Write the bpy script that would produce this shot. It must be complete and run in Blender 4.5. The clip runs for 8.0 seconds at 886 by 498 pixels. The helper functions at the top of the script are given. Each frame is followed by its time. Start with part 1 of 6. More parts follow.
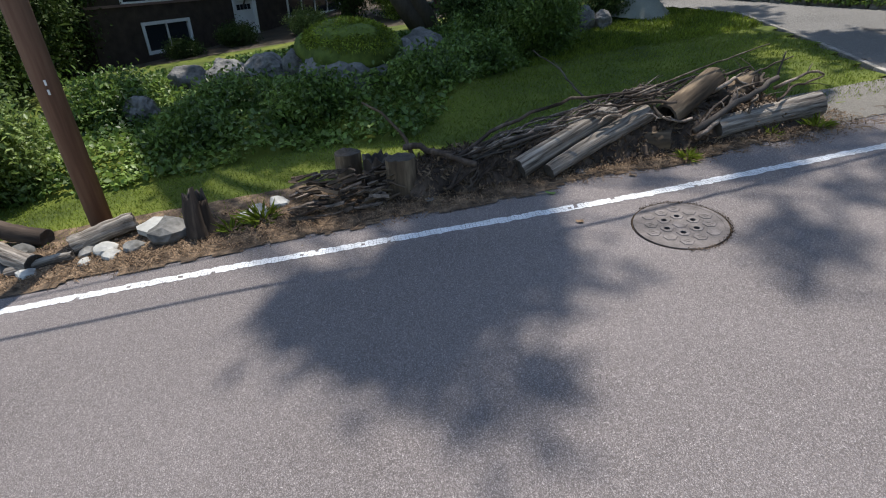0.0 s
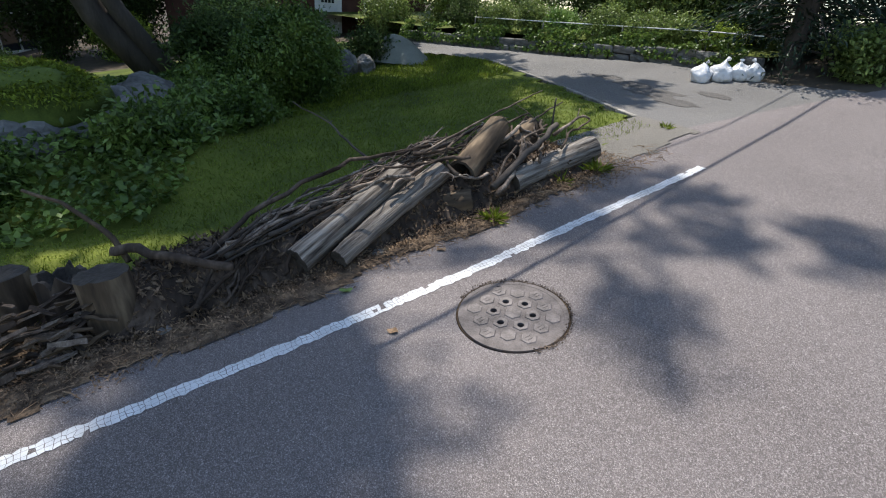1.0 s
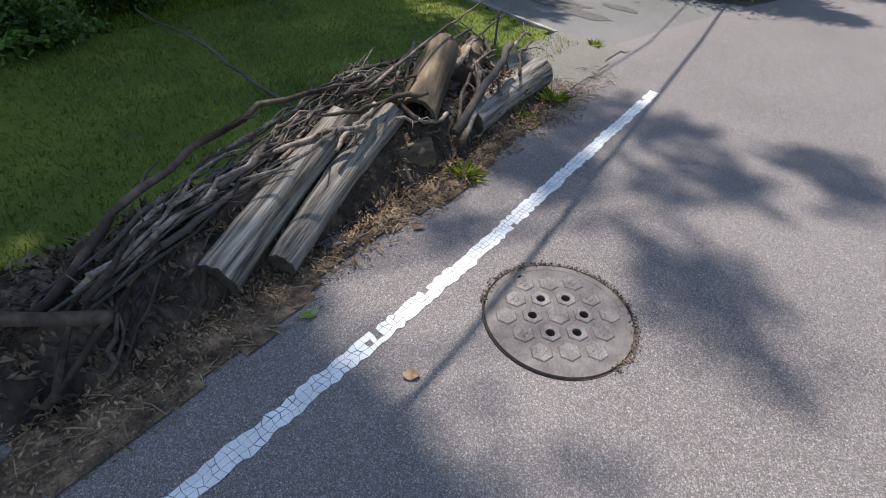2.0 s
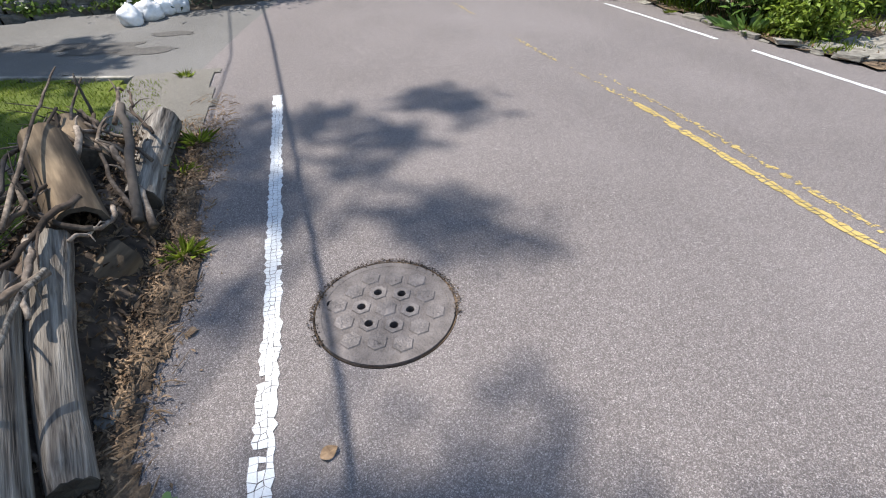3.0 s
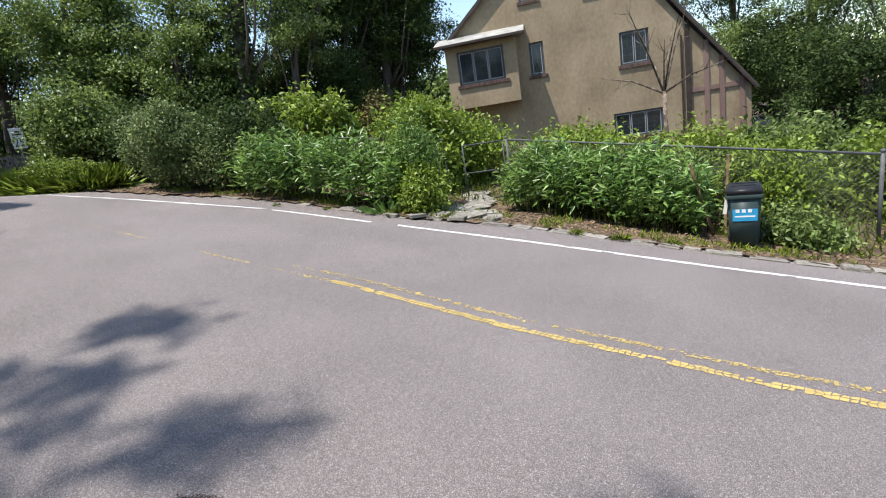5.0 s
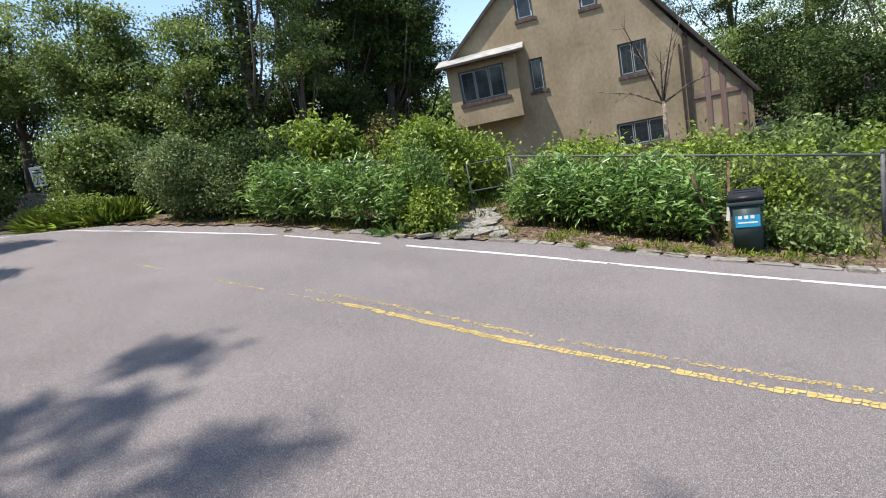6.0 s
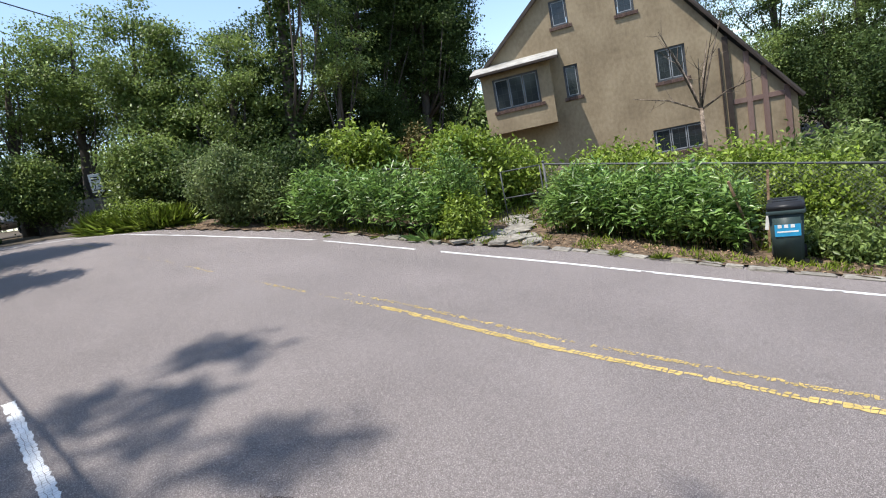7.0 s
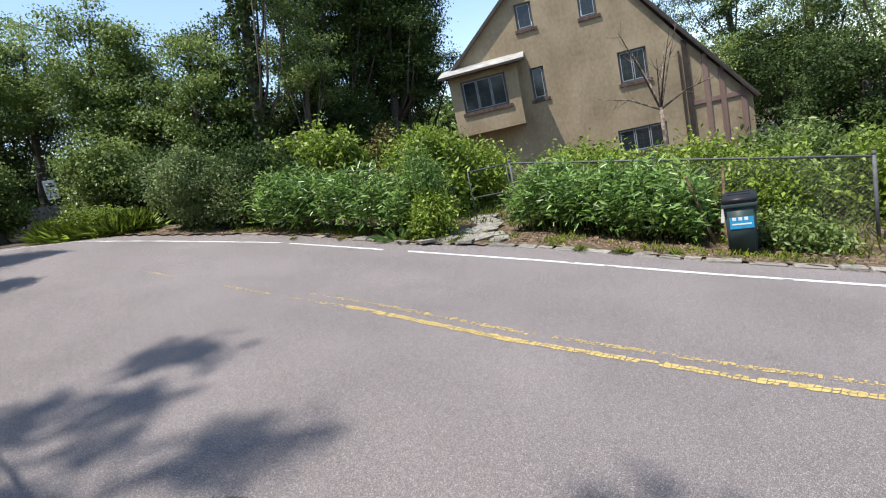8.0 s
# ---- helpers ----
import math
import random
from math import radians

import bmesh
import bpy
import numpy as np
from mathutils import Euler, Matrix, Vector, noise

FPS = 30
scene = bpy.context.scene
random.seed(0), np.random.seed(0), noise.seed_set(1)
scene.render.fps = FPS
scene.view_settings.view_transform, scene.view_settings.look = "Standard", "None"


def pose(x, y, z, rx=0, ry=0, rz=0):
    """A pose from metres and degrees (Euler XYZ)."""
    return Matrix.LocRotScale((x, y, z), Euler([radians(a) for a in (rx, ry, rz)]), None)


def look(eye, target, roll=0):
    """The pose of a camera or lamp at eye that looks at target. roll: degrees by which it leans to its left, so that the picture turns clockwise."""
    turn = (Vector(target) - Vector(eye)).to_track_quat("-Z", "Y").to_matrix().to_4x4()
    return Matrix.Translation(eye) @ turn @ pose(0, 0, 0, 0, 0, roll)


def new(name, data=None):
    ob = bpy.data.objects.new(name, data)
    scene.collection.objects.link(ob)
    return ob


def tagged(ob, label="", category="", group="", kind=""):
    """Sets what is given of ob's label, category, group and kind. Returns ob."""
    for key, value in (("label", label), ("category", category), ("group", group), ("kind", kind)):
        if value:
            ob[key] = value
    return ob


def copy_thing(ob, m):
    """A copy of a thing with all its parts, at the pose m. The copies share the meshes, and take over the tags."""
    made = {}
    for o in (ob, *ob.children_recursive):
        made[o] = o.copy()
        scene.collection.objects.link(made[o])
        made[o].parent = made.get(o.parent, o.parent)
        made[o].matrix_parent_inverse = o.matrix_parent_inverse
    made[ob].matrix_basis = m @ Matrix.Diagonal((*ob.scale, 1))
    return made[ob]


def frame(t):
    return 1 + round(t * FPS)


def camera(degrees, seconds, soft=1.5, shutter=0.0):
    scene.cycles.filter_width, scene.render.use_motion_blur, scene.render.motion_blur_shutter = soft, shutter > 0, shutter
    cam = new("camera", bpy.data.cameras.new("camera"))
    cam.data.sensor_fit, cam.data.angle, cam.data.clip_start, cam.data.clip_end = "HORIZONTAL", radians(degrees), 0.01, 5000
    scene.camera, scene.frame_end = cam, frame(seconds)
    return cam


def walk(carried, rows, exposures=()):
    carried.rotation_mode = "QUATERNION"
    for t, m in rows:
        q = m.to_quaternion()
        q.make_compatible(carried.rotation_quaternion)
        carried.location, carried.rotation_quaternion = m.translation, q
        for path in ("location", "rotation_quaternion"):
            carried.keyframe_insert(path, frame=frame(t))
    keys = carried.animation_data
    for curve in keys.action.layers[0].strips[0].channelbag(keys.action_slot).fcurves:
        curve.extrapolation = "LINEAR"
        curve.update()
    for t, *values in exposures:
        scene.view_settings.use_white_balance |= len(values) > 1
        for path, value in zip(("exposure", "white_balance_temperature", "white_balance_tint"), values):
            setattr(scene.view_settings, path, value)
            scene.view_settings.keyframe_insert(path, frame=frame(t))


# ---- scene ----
cam = camera(85.1, 8.0, 1.1)
PATH = [
    (0, (3.278, -2.677, 1.981), (1.606, -2.374, 0.927), 1.59),
    (0.5, (2.526, -2.190, 1.757), (0.955, -1.332, 0.865), 2.85),
    (1, (1.947, -2.129, 1.832), (0.513, -1.044, 0.957), 5.02),
    (1.2, (1.669, -2.161, 1.800), (0.280, -1.042, 0.896), 6.32),
    (2.3, (0.181, -1.937, 1.434), (-0.463, -0.408, 0.317), 6.52),
    (2.5, (0.072, -1.912, 1.363), (-0.403, -0.338, 0.223), 1.70),
    (2.7, (0.051, -1.950, 1.428), (-0.157, -0.375, 0.213), -5.87),
    (3, (-0.079, -2.143, 1.607), (0.254, -0.455, 0.588), -4.45),
    (3.2, (-0.018, -2.291, 1.626), (0.486, -0.582, 0.718), -8.49),
    (3.5, (-0.133, -2.372, 1.674), (0.765, -0.768, 0.886), -10.23),
    (4, (-0.463, -2.419, 1.710), (0.887, -1.084, 1.081), -9.11),
    (4.2, (-0.516, -2.440, 1.736), (0.958, -1.212, 1.169), -6.59),
    (5.3, (-0.411, -2.358, 1.684), (1.068, -1.074, 1.280), -9.46),
    (5.5, (-0.467, -2.505, 1.758), (1.018, -1.222, 1.373), -9.96),
    (6, (-0.514, -2.522, 1.769), (0.956, -1.219, 1.393), -11.48),
    (6.5, (-0.718, -2.589, 1.802), (0.703, -1.222, 1.463), -11.25),
    (7, (-0.680, -2.629, 1.819), (0.711, -1.229, 1.492), -11.55),
    (7.5, (-0.729, -2.603, 1.772), (0.661, -1.204, 1.437), -10.95),
    (8, (-0.614, -2.722, 1.713), (0.849, -1.400, 1.379), -12.22),
]
walk(cam, [(t, look(e, g, r)) for t, e, g, r in PATH],
     [(0, 0.7), (1.2, 0.79), (2.5, 0.95), (3.5, 0.97), (5.5, 1.0), (8, 1.0)])

# ---------------------------------------------------------------- light
SUN_DIR = Vector((-0.355, 0.115, 0.927)).normalized()      # towards the sun
world = bpy.data.worlds.new("sky")
world.use_nodes = True
scene.world = world
wn = world.node_tree.nodes
sky = wn.new("ShaderNodeTexSky")
sky.sky_type = "NISHITA"
sky.sun_disc = False
sky.sun_elevation = math.asin(SUN_DIR.z)
sky.sun_rotation = math.atan2(SUN_DIR.x, SUN_DIR.y)
sky.altitude = 200
sky.air_density = 1.2
sky.dust_density = 0.6
world.node_tree.links.new(sky.outputs[0], wn["Background"].inputs[0])
wn["Background"].inputs[1].default_value = 0.13
sun_data = bpy.data.lights.new("sun", "SUN")
sun_data.energy, sun_data.angle, sun_data.color = 3.6, radians(0.53), (1.0, 0.95, 0.88)
sun = new("sun", sun_data)
sun.matrix_world = look(SUN_DIR * 60, (0, 0, 0))

# ---------------------------------------------------------------- materials
def material(name, colors, scale=4.0, rough=0.8, bump=0.2, fine=60.0, metal=0.0, spread=0.25, spec=0.3,
             random_island=0.0, random_object=0.0, stretch=(1, 1, 1), translucent=0.0):
    """Two-scale procedural surface: a broad stain noise and a fine grain, both shifting the colour and the relief."""
    m = bpy.data.materials.new(name)
    m.use_nodes = True
    nt = m.node_tree
    n, l = nt.nodes, nt.links
    b = n["Principled BSDF"]
    co = n.new("ShaderNodeTexCoord")
    mp = n.new("ShaderNodeMapping")
    mp.inputs["Scale"].default_value = stretch
    l.new(co.outputs["Object"], mp.inputs["Vector"])
    big = n.new("ShaderNodeTexNoise")
    big.inputs["Scale"].default_value, big.inputs["Detail"].default_value = scale, 5
    small = n.new("ShaderNodeTexNoise")
    small.inputs["Scale"].default_value, small.inputs["Detail"].default_value = fine, 3
    for tex in (big, small):
        l.new(mp.outputs["Vector"], tex.inputs["Vector"])
    mix = n.new("ShaderNodeMath")
    mix.operation = "MULTIPLY_ADD"
    l.new(small.outputs["Fac"], mix.inputs[0])
    mix.inputs[1].default_value = 0.45
    l.new(big.outputs["Fac"], mix.inputs[2])
    ramp = n.new("ShaderNodeValToRGB")
    while len(ramp.color_ramp.elements) < len(colors):
        ramp.color_ramp.elements.new(0.5)
    for i, c in enumerate(colors):
        ramp.color_ramp.elements[i].position = 0.72 + spread * (2 * i / max(1, len(colors) - 1) - 1)
        ramp.color_ramp.elements[i].color = (*c, 1)
    l.new(mix.outputs[0], ramp.inputs[0])
    out = ramp.outputs[0]
    if random_island or random_object:
        hsv = n.new("ShaderNodeHueSaturation")
        rng = n.new("ShaderNodeMapRange")
        if random_island:
            src = n.new("ShaderNodeNewGeometry").outputs["Random Per Island"]
        else:
            src = n.new("ShaderNodeObjectInfo").outputs["Random"]
        amount = random_island or random_object
        rng.inputs["To Min"].default_value, rng.inputs["To Max"].default_value = 1 - amount, 1 + amount
        l.new(src, rng.inputs["Value"])
        l.new(rng.outputs[0], hsv.inputs["Value"])
        l.new(out, hsv.inputs["Color"])
        out = hsv.outputs[0]
    l.new(out, b.inputs["Base Color"])
    b.inputs["Roughness"].default_value = rough
    b.inputs["Metallic"].default_value = metal
    b.inputs["Specular IOR Level"].default_value = spec
    if bump:
        bp = n.new("ShaderNodeBump")
        bp.inputs["Strength"].default_value, bp.inputs["Distance"].default_value = bump, 0.02 if fine > 6 else 0.08
        l.new(mix.outputs[0], bp.inputs["Height"])
        l.new(bp.outputs[0], b.inputs["Normal"])
    if translucent:
        tr = n.new("ShaderNodeBsdfTranslucent")
        l.new(out, tr.inputs["Color"])
        ms = n.new("ShaderNodeMixShader")
        ms.inputs[0].default_value = translucent
        l.new(b.outputs[0], ms.inputs[1])
        l.new(tr.outputs[0], ms.inputs[2])
        l.new(ms.outputs[0], n["Material Output"].inputs["Surface"])
    return m


def leaf_mat(name, dark, light, gloss=0.45, spec=0.4):
    return material(name, [dark, light], scale=0.8, rough=gloss, bump=0, fine=9, spread=0.2, spec=spec, random_island=0.48, translucent=0.35)


def asphalt_mat(name, dark, light, speck):
    """Asphalt: broad patches, worn streaks, and a fine light aggregate."""
    m = material(name, [dark, light], 0.55, 0.82, 0.35, 45, spread=0.3)
    n, l = m.node_tree.nodes, m.node_tree.links
    b = n["Principled BSDF"]
    ramp = [q for q in n if q.type == "VALTORGB"][0]
    mp = [q for q in n if q.type == "MAPPING"][0]
    grit = n.new("ShaderNodeTexVoronoi")
    grit.inputs["Scale"].default_value = 240
    l.new(mp.outputs[0], grit.inputs["Vector"])
    sep = n.new("ShaderNodeSeparateColor")
    l.new(grit.outputs["Color"], sep.inputs[0])
    pick = n.new("ShaderNodeMapRange")
    pick.inputs["From Min"].default_value, pick.inputs["From Max"].default_value = 0.5, 1.1
    l.new(sep.outputs[0], pick.inputs["Value"])
    mix = n.new("ShaderNodeMix")
    mix.data_type = "RGBA"
    mix.inputs["B"].default_value = (*speck, 1)
    l.new(pick.outputs[0], mix.inputs["Factor"])
    l.new(ramp.outputs[0], mix.inputs["A"])
    fleck = n.new("ShaderNodeTexVoronoi")
    fleck.inputs["Scale"].default_value = 330
    l.new(mp.outputs[0], fleck.inputs["Vector"])
    sep2 = n.new("ShaderNodeSeparateColor")
    l.new(fleck.outputs["Color"], sep2.inputs[0])
    tone = n.new("ShaderNodeMapRange")
    tone.inputs["To Min"].default_value, tone.inputs["To Max"].default_value = 0.72, 1.28
    l.new(sep2.outputs[1], tone.inputs["Value"])
    hsv = n.new("ShaderNodeHueSaturation")
    l.new(tone.outputs[0], hsv.inputs["Value"])
    l.new(mix.outputs["Result"], hsv.inputs["Color"])
    chip = n.new("ShaderNodeTexVoronoi")
    chip.inputs["Scale"].default_value = 88
    l.new(mp.outputs[0], chip.inputs["Vector"])
    sep3 = n.new("ShaderNodeSeparateColor")
    l.new(chip.outputs["Color"], sep3.inputs[0])
    rare = n.new("ShaderNodeMath")
    rare.operation = "GREATER_THAN"
    rare.inputs[1].default_value = 0.92
    l.new(sep3.outputs[2], rare.inputs[0])
    small = n.new("ShaderNodeMath")
    small.operation = "LESS_THAN"
    small.inputs[1].default_value = 0.3
    l.new(chip.outputs["Distance"], small.inputs[0])
    both = n.new("ShaderNodeMath")
    both.operation = "MULTIPLY"
    l.new(rare.outputs[0], both.inputs[0])
    l.new(small.outputs[0], both.inputs[1])
    stone = n.new("ShaderNodeMix")
    stone.data_type = "RGBA"
    stone.inputs["B"].default_value = (*[1.12 * q for q in speck], 1)
    l.new(both.outputs[0], stone.inputs["Factor"])
    l.new(hsv.outputs[0], stone.inputs["A"])
    l.new(stone.outputs["Result"], b.inputs["Base Color"])
    bp = [q for q in n if q.type == "BUMP"][0]
    l.new(grit.outputs["Distance"], bp.inputs["Height"])
    bp.inputs["Strength"].default_value, bp.inputs["Distance"].default_value = 0.9, 0.006
    return m


ASPHALT = asphalt_mat("asphalt", (0.115, 0.099, 0.094), (0.206, 0.179, 0.171), (0.44, 0.39, 0.374))
DRIVE = asphalt_mat("drive_asphalt", (0.09, 0.085, 0.08), (0.19, 0.18, 0.17), (0.3, 0.29, 0.27))
WHITE_PAINT = material("white_road_paint", [(0.55, 0.55, 0.54), (0.8, 0.8, 0.8)], 5, 0.6, 0.3, 90)
YELLOW_PAINT = material("yellow_road_paint", [(0.36, 0.27, 0.1), (0.6, 0.44, 0.15)], 5, 0.6, 0.3, 90)
GROUND = material("soil", [(0.05, 0.04, 0.03), (0.12, 0.095, 0.065)], 1.5, 0.95, 0.6, 40)
LAWN = material("lawn", [(0.032, 0.047, 0.007), (0.085, 0.112, 0.014), (0.16, 0.18, 0.025)], 0.9, 0.9, 0.8, 60)
STUCCO = material("tan_stucco", [(0.19, 0.143, 0.09), (0.275, 0.215, 0.138), (0.36, 0.288, 0.19)], 0.7, 0.9, 1.0, 7.5, spread=0.26, stretch=(1, 1, 0.7))
DARK_WOOD = material("dark_timber", [(0.022, 0.016, 0.013), (0.055, 0.04, 0.032)], 3, 0.7, 0.3, 40)
ROOF_EDGE = material("roof_shingle", [(0.035, 0.03, 0.028), (0.08, 0.068, 0.06)], 2, 0.85, 0.5, 30)
LEAF_OAK = leaf_mat("tree_leaf", (0.085, 0.135, 0.035), (0.26, 0.335, 0.095))
# darker leaf green; on the roadside trees it also carries the crowns' shade
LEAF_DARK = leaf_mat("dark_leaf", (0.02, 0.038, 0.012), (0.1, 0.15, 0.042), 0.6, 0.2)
LEAF_BRIGHT = leaf_mat("bright_leaf", (0.105, 0.2, 0.04), (0.27, 0.4, 0.11), 0.34, 0.6)
LEAF_YELLOW = leaf_mat("yellow_green_leaf", (0.15, 0.215, 0.025), (0.29, 0.38, 0.06))
LEAF_GREY = leaf_mat("grey_green_leaf", (0.12, 0.17, 0.055), (0.25, 0.31, 0.12), 0.5)
BARK = material("bark", [(0.05, 0.042, 0.035), (0.12, 0.10, 0.085)], 3, 0.9, 0.8, 25, stretch=(1, 1, 0.25))
GREY_LOG = material("weathered_wood", [(0.014, 0.011, 0.009), (0.135, 0.113, 0.093), (0.265, 0.232, 0.195), (0.43, 0.385, 0.33)], 26, 0.85, 1.0, 130, spread=0.24, stretch=(1, 1, 0.05), random_object=0.15)
TWIG = material("dead_twig", [(0.022, 0.016, 0.012), (0.09, 0.068, 0.052), (0.26, 0.21, 0.165)], 7, 0.9, 0.6, 40, random_object=0.6)
PALE_TWIG = material("bleached_twig", [(0.05, 0.036, 0.027), (0.17, 0.133, 0.105), (0.38, 0.315, 0.255)], 9, 0.85, 0.6, 50, random_object=0.3)
DIRT = material("leaf_litter_soil", [(0.04, 0.028, 0.019), (0.115, 0.08, 0.052), (0.25, 0.175, 0.11)], 9, 0.95, 1.0, 70, spread=0.2)
LITTER = material("dry_litter", [(0.075, 0.045, 0.026), (0.36, 0.245, 0.15)], 9, 0.9, 0.2, 60, random_island=0.5)
ROCK = material("grey_stone", [(0.06, 0.058, 0.052), (0.15, 0.145, 0.135), (0.25, 0.24, 0.22)], 2.2, 0.9, 0.9, 18, random_object=0.2)
PALE_ROCK = material("pale_stone", [(0.3, 0.29, 0.26), (0.52, 0.51, 0.47)], 3, 0.9, 0.8, 20, random_object=0.15)
MOSS = material("moss", [(0.05, 0.075, 0.015), (0.13, 0.17, 0.03)], 6, 0.95, 0.8, 50)
ROT = material("rotten_wood", [(0.014, 0.011, 0.009), (0.06, 0.043, 0.032), (0.17, 0.127, 0.096)], 4, 0.95, 0.9, 22, stretch=(1, 1, 0.12))
BARK_LOG = material("mossy_bark_log", [(0.022, 0.016, 0.011), (0.115, 0.082, 0.053), (0.34, 0.25, 0.158)], 4, 0.9, 0.9, 24, stretch=(1, 1, 0.2))
# sawn wood, kept dark so the log ends carry the pile front's shade
CUT_END = material("shade_toned_cut_end", [(0.03, 0.025, 0.021), (0.1, 0.085, 0.07)], 7, 0.9, 0.6, 40)
POLE = material("brown_pole_wood", [(0.10, 0.055, 0.038), (0.19, 0.115, 0.08), (0.26, 0.165, 0.12)], 2.5, 0.85, 0.5, 30, stretch=(1, 1, 0.06))
BIN_GREEN = material("dark_green_plastic", [(0.026, 0.046, 0.046), (0.042, 0.066, 0.066)], 2, 0.5, 0.05, 80)
BLACK_PLASTIC = material("black_plastic", [(0.012, 0.013, 0.015), (0.025, 0.026, 0.03)], 2, 0.45, 0.05, 80)
STICKER = material("blue_sticker", [(0.02, 0.24, 0.46), (0.04, 0.33, 0.56)], 8, 0.4, 0.0, 60)
WHITE = material("white_paint", [(0.66, 0.66, 0.64), (0.82, 0.82, 0.8)], 2, 0.6, 0.1, 50)
PLASTIC_BAG = material("white_plastic_bag", [(0.62, 0.62, 0.62), (0.85, 0.85, 0.86)], 5, 0.35, 0.3, 20)
GALV = material("galvanised_steel", [(0.07, 0.072, 0.075), (0.15, 0.155, 0.16)], 6, 0.7, 0.1, 60, metal=0.2)
TAUPE = material("taupe_timber", [(0.16, 0.10, 0.085), (0.23, 0.155, 0.13)], 2, 0.75, 0.3, 30, stretch=(1, 1, 0.2))
BRICK_SILL = material("sill_brick", [(0.07, 0.045, 0.038), (0.14, 0.09, 0.075)], 6, 0.85, 0.4, 30, random_object=0.25)
STEEL_FRAME = material("dark_window_frame", [(0.04, 0.045, 0.05), (0.085, 0.09, 0.10)], 4, 0.55, 0.1, 40)
SASH = material("grey_sash", [(0.2, 0.215, 0.23), (0.32, 0.34, 0.36)], 4, 0.5, 0.1, 40)
METAL_ROOF = material("weathered_flashing", [(0.2, 0.195, 0.18), (0.46, 0.45, 0.42)], 2, 0.6, 0.4, 12)
DARK_BRICK = material("dark_red_brick", [(0.06, 0.028, 0.022), (0.12, 0.055, 0.04)], 3, 0.9, 0.5, 30, random_object=0.2)
DARK_SHINGLE = material("dark_brown_shingle", [(0.035, 0.026, 0.02), (0.075, 0.055, 0.042)], 3, 0.9, 0.5, 25, random_object=0.2)
FENCE_WOOD = material("grey_fence_wood", [(0.14, 0.13, 0.12), (0.27, 0.25, 0.23)], 3, 0.9, 0.5, 20, random_object=0.2, stretch=(1, 1, 0.15))
SLAB = material("flagstone", [(0.11, 0.1, 0.085), (0.24, 0.222, 0.19), (0.36, 0.335, 0.295)], 5, 0.9, 0.8, 25, random_object=0.25)
TARP = material("grey_tarp", [(0.13, 0.14, 0.11), (0.21, 0.22, 0.18)], 3, 0.6, 0.3, 30)
CAR_PAINT = material("silver_car_paint", [(0.45, 0.46, 0.48), (0.5, 0.51, 0.53)], 2, 0.3, 0.0, 40, metal=0.5)
RUBBER = material("black_rubber", [(0.012, 0.012, 0.012), (0.025, 0.025, 0.025)], 4, 0.8, 0.2, 40)
SIGN_WHITE = material("white_sign_face", [(0.7, 0.7, 0.7), (0.8, 0.8, 0.8)], 2, 0.5, 0.0, 30)
# black for the sign print, and for the painted darkness of unlit rooms
BLACK = material("black_ink_and_room_dark", [(0.01, 0.01, 0.01), (0.02, 0.02, 0.02)], 2, 0.6, 0.0, 30)
NEEDLE = leaf_mat("spruce_needle", (0.012, 0.028, 0.016), (0.035, 0.065, 0.035))
IVY = leaf_mat("ivy_leaf", (0.04, 0.085, 0.016), (0.2, 0.285, 0.06))
GRAVEL = asphalt_mat("grey_gravel", (0.1, 0.09, 0.075), (0.2, 0.182, 0.155), (0.36, 0.335, 0.295))
GRASS = leaf_mat("grass_blade", (0.09, 0.132, 0.014), (0.25, 0.31, 0.04), 0.7, 0.2)
GLASS = bpy.data.materials.new("window_glass")
GLASS.use_nodes = True
_g = GLASS.node_tree.nodes["Principled BSDF"]
_g.inputs["Base Color"].default_value = (0.02, 0.025, 0.03, 1)
_g.inputs["Roughness"].default_value = 0.06
_g.inputs["Specular IOR Level"].default_value = 0.5
IRON = material("cast_iron", [(0.085, 0.075, 0.072), (0.2, 0.176, 0.169)], 9, 0.5, 0.6, 90, metal=0.2, spread=0.2)
IRON_GRIME = material("grimy_cast_iron", [(0.085, 0.073, 0.068), (0.19, 0.166, 0.158)], 11, 0.65, 0.7, 90, metal=0.15)

# ---------------------------------------------------------------- builders
def mesh_object(name, verts, faces, mat, parent=None, smooth=False):
    me = bpy.data.meshes.new(name)
    me.from_pydata([tuple(v) for v in verts], [], [tuple(f) for f in faces])
    if smooth:
        me.shade_smooth()
    me.materials.append(mat)
    ob = new(name, me)
    if parent is not None:
        ob.parent = parent
    return ob


def part(name, bm, mat, parent=None, label="", smooth=False):
    me = bpy.data.meshes.new(name)
    bm.normal_update()
    bm.to_mesh(me)
    bm.free()
    if smooth:
        me.shade_smooth()
    me.materials.append(mat)
    ob = new(name, me)
    if parent is not None:
        ob.parent = parent
    if label:
        ob["label"] = label
    return ob


def thing(name, at, label, category, group="", rz=0.0):
    ob = new(name)
    ob.empty_display_size = 0.2
    ob.matrix_basis = pose(*at, 0, 0, rz)
    return tagged(ob, label, category, group)


def box(bm, lo, hi, bevel=0.0):
    r = bmesh.ops.create_cube(bm, size=1)
    for v in r["verts"]:
        v.co = Vector([lo[i] + (v.co[i] + 0.5) * (hi[i] - lo[i]) for i in range(3)])
    if bevel:
        es = {e for v in r["verts"] for e in v.link_edges}
        bmesh.ops.bevel(bm, geom=list(es), offset=bevel, segments=2, affect="EDGES", profile=0.6)
    return r["verts"]


def box_bm(lo, hi, bevel=0.0):
    bm = bmesh.new()
    box(bm, lo, hi, bevel)
    return bm


